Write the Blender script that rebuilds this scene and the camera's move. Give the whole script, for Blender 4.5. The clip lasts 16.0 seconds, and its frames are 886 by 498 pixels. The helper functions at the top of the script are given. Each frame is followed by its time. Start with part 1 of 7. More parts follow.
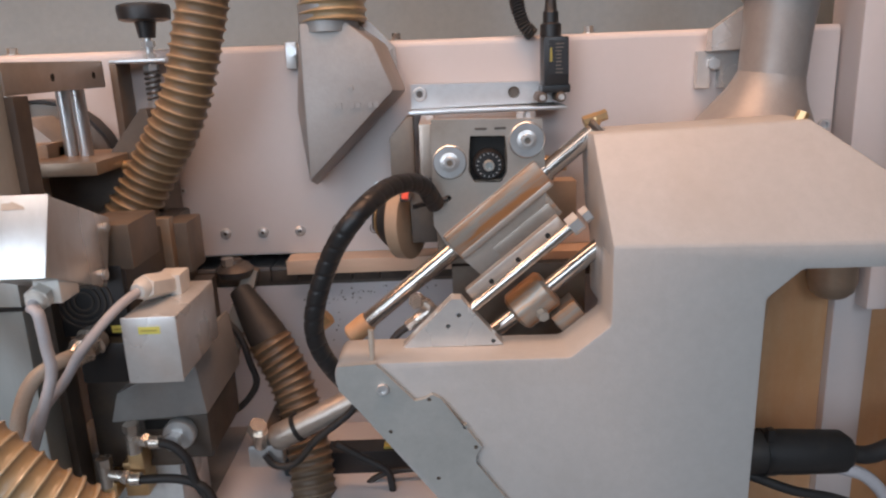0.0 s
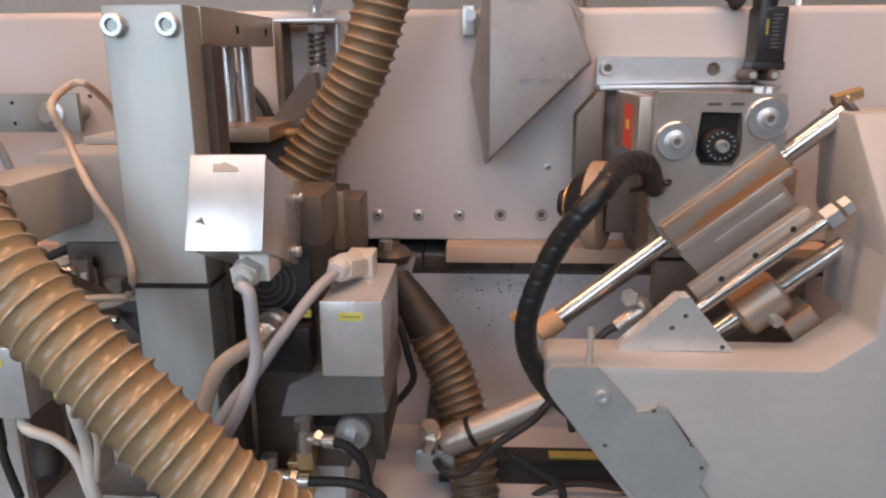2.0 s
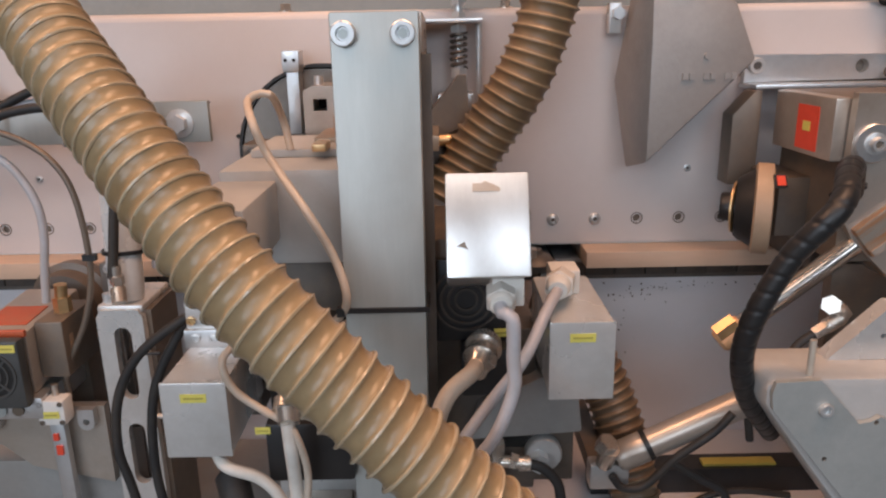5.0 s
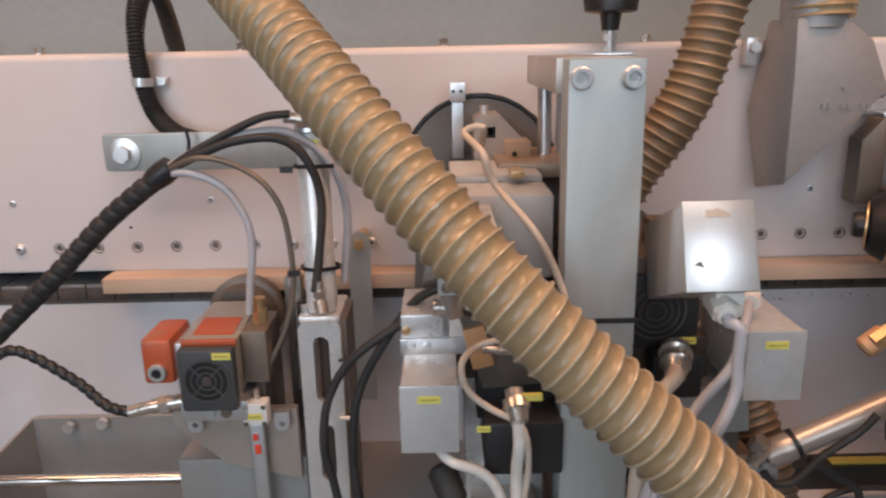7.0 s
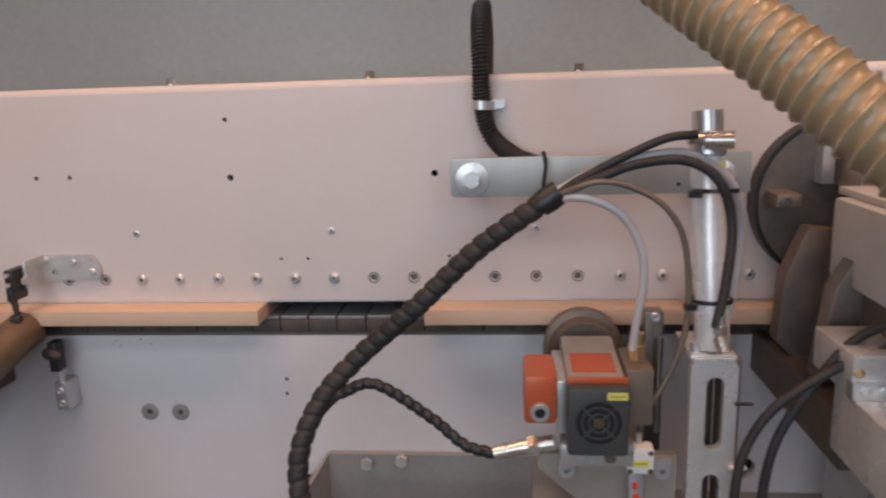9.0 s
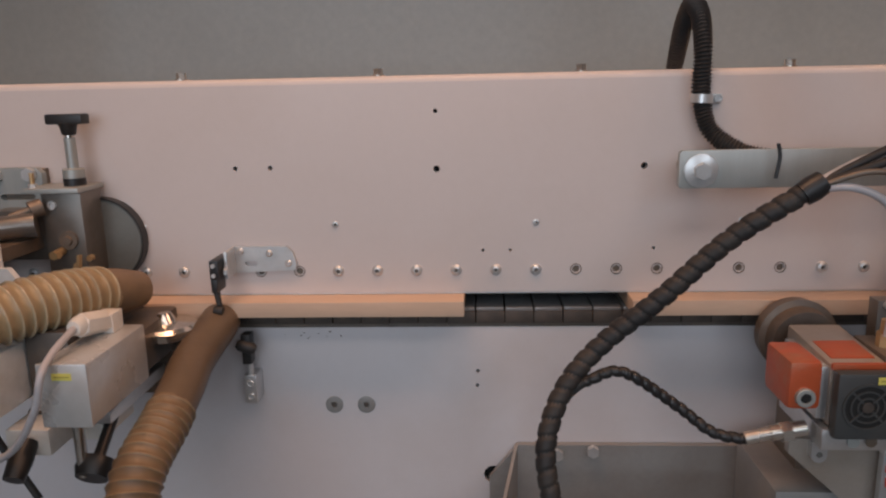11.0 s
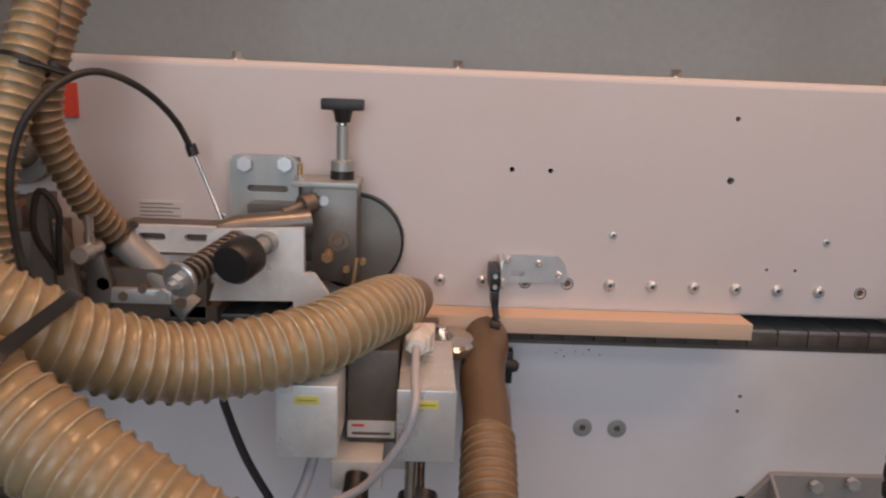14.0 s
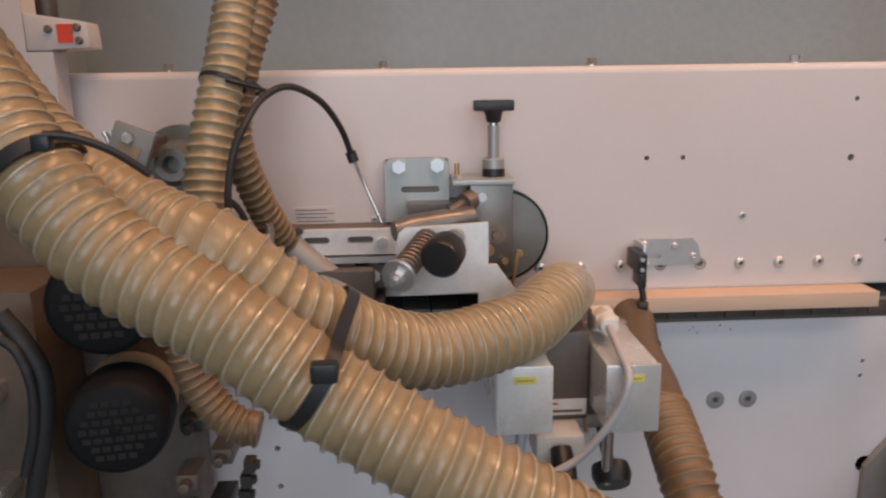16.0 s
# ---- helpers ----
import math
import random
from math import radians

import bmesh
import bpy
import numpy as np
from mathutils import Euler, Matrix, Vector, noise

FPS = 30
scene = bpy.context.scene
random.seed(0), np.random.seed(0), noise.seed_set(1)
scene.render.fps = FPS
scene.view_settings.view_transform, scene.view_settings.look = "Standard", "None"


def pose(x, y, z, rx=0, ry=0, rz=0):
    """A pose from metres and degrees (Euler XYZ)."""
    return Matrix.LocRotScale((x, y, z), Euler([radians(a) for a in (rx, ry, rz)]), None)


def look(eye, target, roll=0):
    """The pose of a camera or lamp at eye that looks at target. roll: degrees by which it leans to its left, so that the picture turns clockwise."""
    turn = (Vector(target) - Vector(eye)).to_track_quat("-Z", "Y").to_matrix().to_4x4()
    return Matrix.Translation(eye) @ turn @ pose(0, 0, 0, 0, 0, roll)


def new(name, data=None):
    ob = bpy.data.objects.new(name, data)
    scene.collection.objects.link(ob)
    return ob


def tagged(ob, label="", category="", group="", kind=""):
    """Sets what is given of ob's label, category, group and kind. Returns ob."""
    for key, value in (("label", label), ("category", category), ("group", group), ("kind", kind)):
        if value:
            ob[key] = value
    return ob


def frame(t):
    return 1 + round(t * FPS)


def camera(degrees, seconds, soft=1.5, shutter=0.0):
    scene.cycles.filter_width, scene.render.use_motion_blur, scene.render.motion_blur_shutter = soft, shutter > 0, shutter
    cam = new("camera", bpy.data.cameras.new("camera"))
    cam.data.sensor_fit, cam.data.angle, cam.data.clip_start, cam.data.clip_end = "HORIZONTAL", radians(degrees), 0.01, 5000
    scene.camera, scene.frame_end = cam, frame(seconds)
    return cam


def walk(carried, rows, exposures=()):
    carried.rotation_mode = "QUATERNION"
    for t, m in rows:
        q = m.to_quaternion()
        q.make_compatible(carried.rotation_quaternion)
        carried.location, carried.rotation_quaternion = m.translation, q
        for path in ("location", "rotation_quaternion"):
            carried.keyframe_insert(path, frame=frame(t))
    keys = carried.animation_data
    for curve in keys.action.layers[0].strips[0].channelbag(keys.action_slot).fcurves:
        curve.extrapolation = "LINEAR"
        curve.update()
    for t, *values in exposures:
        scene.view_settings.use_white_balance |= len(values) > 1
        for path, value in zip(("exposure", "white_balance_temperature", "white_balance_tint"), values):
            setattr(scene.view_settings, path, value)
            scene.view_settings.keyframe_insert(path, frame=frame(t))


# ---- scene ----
cam = camera(62.5, 16.0, soft=2.2, shutter=0.35)
PATH = [
    (0, (0.093, -0.954, 1.219), (0.087, 0.98, 0.709), -2.2),
    (0.5, (0.062, -0.97, 1.217), (0.04, 0.966, 0.714), -1.5),
    (1, (0.027, -0.961, 1.21), (-0.026, 0.976, 0.714), -0.9),
    (1.5, (-0.022, -0.925, 1.196), (-0.103, 1.01, 0.696), -0.7),
    (2, (-0.076, -0.875, 1.191), (-0.174, 1.054, 0.674), -0.4),
    (2.5, (-0.113, -0.835, 1.189), (-0.206, 1.09, 0.654), -0.1),
    (3, (-0.147, -0.828, 1.196), (-0.23, 1.094, 0.65), -0.4),
    (3.5, (-0.205, -0.833, 1.203), (-0.259, 1.089, 0.654), -0.4),
    (3.7, (-0.223, -0.833, 1.206), (-0.265, 1.089, 0.655), -0.6),
    (5.8, (-0.319, -0.852, 1.21), (-0.304, 1.071, 0.658), -1.1),
    (6, (-0.334, -0.854, 1.215), (-0.322, 1.067, 0.659), -1.3),
    (6.5, (-0.392, -0.876, 1.227), (-0.376, 1.048, 0.678), -1.3),
    (7, (-0.458, -0.906, 1.237), (-0.459, 1.023, 0.709), -1.2),
    (7.5, (-0.528, -0.923, 1.231), (-0.548, 1.024, 0.774), -0.9),
    (8, (-0.605, -0.903, 1.219), (-0.674, 1.046, 0.774), -1.4),
    (8.5, (-0.698, -0.867, 1.227), (-0.82, 1.079, 0.785), -1.8),
    (9, (-0.78, -0.866, 1.228), (-0.966, 1.078, 0.795), -1.9),
    (9.5, (-0.878, -0.875, 1.225), (-1.089, 1.067, 0.796), -1.4),
    (11.8, (-1.146, -0.897, 1.218), (-1.209, 1.059, 0.807), -1.1),
    (12, (-1.17, -0.875, 1.208), (-1.239, 1.082, 0.802), -0.9),
    (12.5, (-1.243, -0.816, 1.212), (-1.33, 1.138, 0.793), -0.2),
    (13, (-1.319, -0.808, 1.217), (-1.392, 1.142, 0.781), 0.8),
    (13.5, (-1.405, -0.811, 1.223), (-1.391, 1.138, 0.774), 2.0),
    (14, (-1.471, -0.825, 1.223), (-1.416, 1.126, 0.783), 2.3),
    (14.5, (-1.522, -0.835, 1.224), (-1.452, 1.114, 0.781), 2.0),
    (15, (-1.56, -0.847, 1.224), (-1.48, 1.102, 0.78), 1.3),
    (15.5, (-1.604, -0.871, 1.222), (-1.517, 1.08, 0.788), 0.2),
    (16, (-1.656, -0.864, 1.221), (-1.572, 1.086, 0.783), -0.9),
]
EXPOSURE = [(0.0, 0.03, 5840, 10.5), (3.5, -0.01, 5880, 11), (6.0, -0.08, 6000, 11.5), (8.0, -0.02, 5950, 10.5), (9.5, -0.5, 5960, 11), (12.0, -0.66, 6080, 12), (13.0, -0.6, 6080, 12), (14.5, -0.41, 6080, 12), (16.0, -0.26, 5960, 10)]
walk(cam, [(t, look(eye, target, roll)) for t, eye, target, roll in PATH], EXPOSURE)

# ---- light ----
world = bpy.data.worlds.new("hall")
scene.world = world
world.use_nodes = True
world.node_tree.nodes["Background"].inputs[0].default_value = (0.80, 0.88, 1.0, 1)
world.node_tree.nodes["Background"].inputs[1].default_value = 0.012


def area(name, eye, target, w, h, watts, col):
    d = bpy.data.lights.new(name, "AREA")
    d.shape, d.size, d.size_y, d.energy, d.color = "RECTANGLE", w, h, watts, col
    ob = new(name, d)
    ob.matrix_world = look(eye, target)
    return ob


# unseen: a window behind the camera and warm hall lamps above the open hood
area("cool_front_light", (-1.75, -3.6, 1.75), (-0.9, 0, 1.0), 2.3, 1.9, 55, (0.86, 0.94, 1.0))
# no second window is known: added to keep the right end bright
area("cool_front_light", (0.75, -3.6, 2.35), (0.2, 0, 1.0), 1.3, 1.1, 25, (0.86, 0.94, 1.0))
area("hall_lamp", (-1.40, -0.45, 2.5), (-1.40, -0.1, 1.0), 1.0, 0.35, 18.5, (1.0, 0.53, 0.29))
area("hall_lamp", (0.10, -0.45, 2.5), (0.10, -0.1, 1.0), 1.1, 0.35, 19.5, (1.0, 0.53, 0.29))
# fill from the front, added without a known lamp there
area("front_fill", (-0.7, -1.9, 3.0), (-0.7, 0, 1.0), 3.0, 0.4, 18, (1.0, 0.84, 0.72))

# ---- materials ----


def mat(name, col, rough=0.5, metal=0.0, var=0.12, vscale=14.0, bump=0.05, bscale=220.0, stretch=(1, 1, 1), dirt=None, dscale=9.0, damt=0.35, coat=0.0, rvar=0.12, grit=0.06, dstretch=(1, 1, 1), dturn=0.0, drange=(0.48, 0.72)):
    m = bpy.data.materials.new(name)
    m.use_nodes = True
    nt = m.node_tree
    N, L = nt.nodes, nt.links
    b = N["Principled BSDF"]
    tc = N.new("ShaderNodeTexCoord")
    mp = N.new("ShaderNodeMapping")
    mp.inputs["Scale"].default_value = stretch
    L.new(tc.outputs["Object"], mp.inputs[0])
    n1 = N.new("ShaderNodeTexNoise")
    n1.inputs["Scale"].default_value, n1.inputs["Detail"].default_value = vscale, 6
    n2 = N.new("ShaderNodeTexNoise")
    n2.inputs["Scale"].default_value, n2.inputs["Detail"].default_value = bscale, 3
    for n in (n1, n2):
        L.new(mp.outputs[0], n.inputs["Vector"])
    mix = N.new("ShaderNodeMix")
    mix.data_type = "RGBA"
    mix.inputs[6].default_value = (*[min(1, c * (1 + var)) for c in col], 1)
    mix.inputs[7].default_value = (*[c * (1 - var) for c in col], 1)
    L.new(n1.outputs["Fac"], mix.inputs[0])
    out = mix.outputs[2]
    # fine grit over the paint
    n4 = N.new("ShaderNodeTexNoise")
    n4.inputs["Scale"].default_value, n4.inputs["Detail"].default_value, n4.inputs["Roughness"].default_value = 85.0, 5, 0.7
    L.new(mp.outputs[0], n4.inputs["Vector"])
    g = N.new("ShaderNodeMapRange")
    g.inputs[1].default_value, g.inputs[2].default_value = 0.3, 0.7
    g.inputs[3].default_value, g.inputs[4].default_value = 1 - grit, 1 + grit
    L.new(n4.outputs["Fac"], g.inputs[0])
    gm = N.new("ShaderNodeMix")
    gm.data_type, gm.blend_type = "RGBA", "MULTIPLY"
    gm.inputs[0].default_value = 1.0
    L.new(out, gm.inputs[6])
    L.new(g.outputs[0], gm.inputs[7])
    out = gm.outputs[2]
    if dirt:
        n3 = N.new("ShaderNodeTexNoise")
        n3.inputs["Scale"].default_value, n3.inputs["Detail"].default_value, n3.inputs["Roughness"].default_value = dscale, 8, 0.65
        md = N.new("ShaderNodeMapping")
        md.vector_type = "TEXTURE"
        md.inputs["Rotation"].default_value = (0, radians(dturn), 0)
        md.inputs["Scale"].default_value = dstretch
        L.new(tc.outputs["Object"], md.inputs[0])
        L.new(md.outputs[0], n3.inputs["Vector"])
        mr = N.new("ShaderNodeMapRange")
        mr.inputs[1].default_value, mr.inputs[2].default_value, mr.inputs[4].default_value = *drange, damt
        L.new(n3.outputs["Fac"], mr.inputs[0])
        mx = N.new("ShaderNodeMix")
        mx.data_type = "RGBA"
        L.new(mr.outputs[0], mx.inputs[0])
        L.new(out, mx.inputs[6])
        mx.inputs[7].default_value = (*dirt, 1)
        out = mx.outputs[2]
    L.new(out, b.inputs["Base Color"])
    r = N.new("ShaderNodeMapRange")
    r.inputs[3].default_value, r.inputs[4].default_value = max(0.03, rough - rvar), min(1, rough + rvar)
    L.new(n1.outputs["Fac"], r.inputs[0])
    L.new(r.outputs[0], b.inputs["Roughness"])
    b.inputs["Metallic"].default_value = metal
    b.inputs["Coat Weight"].default_value = coat
    bp = N.new("ShaderNodeBump")
    bp.inputs["Strength"].default_value, bp.inputs["Distance"].default_value = bump, 0.001
    L.new(n2.outputs["Fac"], bp.inputs["Height"])
    L.new(bp.outputs[0], b.inputs["Normal"])
    return m


M_PLATE = mat("plate_paint", (0.62, 0.565, 0.545), 0.42, 0, 0.03, 5, 0.12, 420, dirt=(0.50, 0.42, 0.36), dscale=3.2, damt=0.22, grit=0.012)
M_LOWER = mat("lower_paint", (0.64, 0.61, 0.62), 0.40, 0, 0.03, 5, 0.12, 420, dirt=(0.50, 0.45, 0.40), dscale=3.5, damt=0.25, grit=0.012)
M_HOOD = mat("hood_paint", (0.195, 0.232, 0.245), 0.46, 0, 0.10, 1.6, 0.03, 200, dirt=(0.15, 0.182, 0.192), dscale=2.2, damt=0.5)
M_CAST = mat("casting_paint", (0.455, 0.447, 0.432), 0.45, 0, 0.05, 12, 0.22, 260, dirt=(0.37, 0.33, 0.285), dscale=8, damt=0.3, grit=0.04)
M_FUN = mat("cast_aluminium_paint", (0.33, 0.305, 0.285), 0.46, 0.3, 0.08, 14, 0.28, 300, dirt=(0.25, 0.20, 0.16), dscale=7, damt=0.4)
M_STEEL = mat("ground_steel", (0.40, 0.415, 0.397), 0.46, 0.5, 0.10, 9, 0.06, 260, stretch=(1, 1, 0.12), dirt=(0.33, 0.32, 0.295), dscale=11, damt=0.5)
M_ALU = mat("aluminium", (0.66, 0.66, 0.66), 0.34, 0.85, 0.06, 20, 0.06, 300, dirt=(0.48, 0.43, 0.38), dscale=14, damt=0.25)
M_ZINC = mat("zinc_plate", (0.64, 0.65, 0.65), 0.34, 0.6, 0.10, 30, 0.05, 300, dirt=(0.42, 0.42, 0.40), dscale=18, damt=0.5)
M_CHROME = mat("chrome", (0.60, 0.57, 0.53), 0.17, 0.9, 0.05, 30, 0.02, 300, dirt=(0.40, 0.27, 0.16), dscale=22, damt=0.4, rvar=0.06)
M_BOX = mat("brushed_steel_box", (0.66, 0.65, 0.63), 0.29, 0.68, 0.06, 12, 0.05, 400, stretch=(1, 1, 0.1), dirt=(0.44, 0.39, 0.33), dscale=14, damt=0.35)
M_GREYBOX = mat("grey_box", (0.62, 0.615, 0.60), 0.28, 0.42, 0.05, 12, 0.06, 400, dirt=(0.42, 0.38, 0.33), dscale=12, damt=0.35, grit=0.05)
M_DARK = mat("dark_machined_steel", (0.13, 0.11, 0.095), 0.48, 0.5, 0.3, 18, 0.2, 160, dirt=(0.24, 0.17, 0.11), dscale=14, damt=0.6)
M_DUSTY = mat("dusty_steel", (0.185, 0.15, 0.12), 0.5, 0.5, 0.18, 18, 0.15, 200, dirt=(0.31, 0.205, 0.125), dscale=13, damt=0.55)
M_BLACK = mat("black_plastic", (0.016, 0.016, 0.017), 0.42, 0, 0.3, 20, 0.15, 300, dirt=(0.055, 0.047, 0.040), dscale=16, damt=0.3)
M_RUBBER = mat("black_rubber", (0.022, 0.021, 0.021), 0.6, 0, 0.3, 20, 0.2, 200, dirt=(0.10, 0.08, 0.06), dscale=15, damt=0.4)
M_CHAIN = mat("chain_pad_rubber", (0.050, 0.040, 0.034), 0.55, 0, 0.25, 25, 0.2, 200, dirt=(0.16, 0.12, 0.09), dscale=16, damt=0.5)
# grey pad tops, brightened in colour for light the slot cuts off
M_CHAINTOP_LIT = mat("chain_pad_top_lit", (0.24, 0.24, 0.24), 0.38, 0.3, 0.2, 25, 0.2, 200, dirt=(0.24, 0.20, 0.17), dscale=16, damt=0.5)
M_HOSE = mat("hose_tan", (0.325, 0.235, 0.128), 0.34, 0, 0.16, 20, 0.4, 130, dirt=(0.235, 0.142, 0.062), dscale=9, damt=0.6, coat=0.12)
M_HOSEDUST = mat("hose_dusty", (0.20, 0.128, 0.068), 0.45, 0, 0.25, 20, 0.12, 200, dirt=(0.10, 0.065, 0.04), dscale=10, damt=0.75)
M_RIB = mat("hose_rib", (0.42, 0.345, 0.23), 0.25, 0, 0.15, 24, 0.3, 160, dirt=(0.25, 0.165, 0.08), dscale=12, damt=0.5, coat=0.25)
M_RIBDUST = mat("hose_rib_dusty", (0.30, 0.215, 0.125), 0.38, 0, 0.2, 20, 0.08, 200, dirt=(0.14, 0.09, 0.05), dscale=10, damt=0.7)
M_WOOD = mat("particle_board", (0.60, 0.43, 0.31), 0.5, 0, 0.05, 30, 0.06, 400, stretch=(0.15, 1, 1))
M_ORANGE = mat("orange_anodised", (0.50, 0.10, 0.035), 0.40, 0.25, 0.15, 22, 0.15, 260, dirt=(0.34, 0.22, 0.14), dscale=26, damt=0.6)
M_BRASS = mat("brass_fitting", (0.66, 0.45, 0.23), 0.33, 0.75, 0.1, 20, 0.05, 200, dirt=(0.35, 0.21, 0.10), dscale=30, damt=0.5)
M_NICKEL = mat("nickel_fitting", (0.62, 0.57, 0.51), 0.27, 0.8, 0.1, 20, 0.05, 200, dirt=(0.36, 0.26, 0.18), dscale=30, damt=0.5)
M_WHITE = mat("white_plastic", (0.70, 0.66, 0.60), 0.42, 0, 0.05, 20, 0.05, 200, dirt=(0.50, 0.42, 0.33), dscale=20, damt=0.4)
M_CABLE = mat("grey_cable", (0.46, 0.45, 0.47), 0.45, 0, 0.06, 20, 0.04, 200, dirt=(0.40, 0.32, 0.25), dscale=20, damt=0.35)
M_BEIGECAB = mat("beige_cable", (0.55, 0.46, 0.37), 0.45, 0, 0.08, 20, 0.04, 200, dirt=(0.33, 0.22, 0.14), dscale=25, damt=0.5)
M_YELLOW = mat("yellow_sticker", (0.70, 0.62, 0.13), 0.45, 0, 0.05, 20, 0.02, 200)
M_INK = mat("sticker_ink", (0.36, 0.30, 0.06), 0.5, 0, 0.1)
M_RED = mat("red_sticker", (0.72, 0.07, 0.03), 0.4, 0, 0.06, 20, 0.02, 200)
M_PAPER = mat("white_label", (0.70, 0.67, 0.63), 0.5, 0, 0.04, 20, 0.02, 200)
M_BEIGE = mat("beige_panel", (0.38, 0.27, 0.18), 0.55, 0, 0.14, 6, 0.1, 200, dirt=(0.22, 0.145, 0.085), dscale=5, damt=0.65)
M_DISC = mat("guard_disc_grey", (0.22, 0.22, 0.20), 0.35, 0.5, 0.08, 10, 0.08, 200)
M_TRAY = mat("tray_paint", (0.30, 0.295, 0.285), 0.42, 0.2, 0.06, 8, 0.15, 260, dirt=(0.24, 0.20, 0.16), dscale=6, damt=0.4)
M_PATINA = mat("bare_cast_metal", (0.35, 0.275, 0.205), 0.42, 0.5, 0.15, 12, 0.15, 200, dirt=(0.44, 0.235, 0.105), dscale=11, damt=0.85)
# brown tint puts the lamps' warm reflections into the steel's colour
M_WARM = mat("warm_tinted_steel", (0.47, 0.42, 0.37), 0.36, 0.6, 0.10, 14, 0.1, 220, dirt=(0.30, 0.215, 0.14), dscale=10, damt=0.5)
M_BROWN = mat("grimy_brown_panel", (0.125, 0.088, 0.060), 0.6, 0, 0.25, 7, 0.2, 160, dirt=(0.05, 0.04, 0.032), dscale=8, damt=0.7)
M_COWL = mat("fan_cowl", (0.010, 0.010, 0.011), 0.60, 0, 0.25, 20, 0.15, 240, dirt=(0.045, 0.038, 0.032), dscale=12, damt=0.3)
M_HOSEDARK = mat("hose_brown_grime", (0.125, 0.082, 0.048), 0.42, 0, 0.3, 20, 0.3, 160, dirt=(0.17, 0.145, 0.115), dscale=7, damt=0.7)
M_RIBDARK = mat("hose_rib_grime", (0.17, 0.115, 0.068), 0.36, 0, 0.3, 20, 0.3, 160, dirt=(0.24, 0.21, 0.17), dscale=7, damt=0.7)
M_SLIDE = mat("slide_casting", (0.37, 0.335, 0.29), 0.36, 0.55, 0.10, 14, 0.2, 200, dirt=(0.50, 0.215, 0.07), dscale=70, damt=0.9, dstretch=(9, 1, 1), dturn=-38.6, drange=(0.44, 0.60))
M_COVER = mat("cover_plate_zinc", (0.40, 0.415, 0.40), 0.38, 0.25, 0.06, 22, 0.1, 300, dirt=(0.50, 0.51, 0.49), dscale=16, damt=0.6)
# pale and barely metallic, so the window's reflection sits in the colour
M_BRIGHT = mat("reflection_bright_plate", (0.80, 0.80, 0.785), 0.30, 0.28, 0.06, 18, 0.05, 300, dirt=(0.50, 0.46, 0.41), dscale=15, damt=0.45)
# orange-beige, lightened and warmed in colour for the light under the housing
M_COVERSHEET = mat("orange_warmed_sheet", (0.56, 0.36, 0.21), 0.5, 0, 0.12, 6, 0.1, 200, dirt=(0.50, 0.24, 0.085), dscale=5, damt=0.8, dstretch=(1, 1, 4), drange=(0.40, 0.60))
M_FANGREY = mat("fan_cover_grey", (0.050, 0.052, 0.052), 0.45, 0, 0.15, 20, 0.15, 240, dirt=(0.11, 0.095, 0.08), dscale=14, damt=0.4)
M_STEELDARK = mat("used_machined_steel", (0.20, 0.18, 0.16), 0.36, 0.6, 0.18, 16, 0.12, 220, dirt=(0.13, 0.10, 0.075), dscale=20, damt=0.6)
M_COWL.node_tree.nodes["Principled BSDF"].inputs["Specular IOR Level"].default_value = 0.15
# near-black, paints the shade inside holes, slots and recesses
M_HOLESHADE = mat("hole_shade", (0.012, 0.011, 0.01), 0.8, 0, 0.1)
M_WINDOW = mat("hall_wall", (0.24, 0.236, 0.232), 0.7, 0, 0.1, 2)
M_CONCRETE = mat("concrete", (0.20, 0.195, 0.185), 0.7, 0, 0.15, 2.5, 0.2, 120)

# ---- mesh helpers ----


def thing(name, loc, label, category, group="", kind=""):
    e = new(name)
    e.location = loc
    e.empty_display_size = 0.02
    e["base"] = loc
    return tagged(e, label, category, group, kind)


def origin(ob):
    p = Vector((0, 0, 0))
    while ob is not None:
        p += ob.location
        ob = ob.parent
    return p


def part(name, bm, material, parent=None, label="", smooth=True, bevel=0.0):
    if bevel:
        es = [e for e in bm.edges if len(e.link_faces) == 2 and e.calc_face_angle(0) > 0.6]
        bmesh.ops.bevel(bm, geom=es, offset=bevel, segments=2, affect="EDGES", profile=0.6, clamp_overlap=True)
    bmesh.ops.recalc_face_normals(bm, faces=bm.faces)
    me = bpy.data.meshes.new(name)
    if parent is not None:
        bmesh.ops.translate(bm, verts=bm.verts, vec=-origin(parent))
    bm.to_mesh(me)
    bm.free()
    if smooth:
        for p in me.polygons:
            p.use_smooth = True
        me.set_sharp_from_angle(angle=radians(38))
    me.materials.append(material)
    ob = new(name, me)
    if parent is not None:
        ob.parent = parent
    if label:
        ob["label"] = label
    return ob


def single(name, bm, material, label, category, group="", kind="", bevel=0.0):
    vs = [v.co for v in bm.verts]
    c = Vector((sum(v.x for v in vs) / len(vs), sum(v.y for v in vs) / len(vs), min(v.z for v in vs)))
    ob = part(name, bm, material, None, bevel=bevel)
    ob.data.transform(Matrix.Translation(-c))
    ob.location = c
    return tagged(ob, label, category, group, kind)


def turned(rx=0, ry=0, rz=0):
    return pose(0, 0, 0, rx, ry, rz)


def box(bm, x0, x1, y0, y1, z0, z1, m=None):
    r = bmesh.ops.create_cube(bm, size=1)["verts"]
    bmesh.ops.scale(bm, verts=r, vec=(x1 - x0, y1 - y0, z1 - z0))
    bmesh.ops.translate(bm, verts=r, vec=((x0 + x1) / 2, (y0 + y1) / 2, (z0 + z1) / 2))
    if m is not None:
        bmesh.ops.transform(bm, matrix=m, verts=r)
    return bm


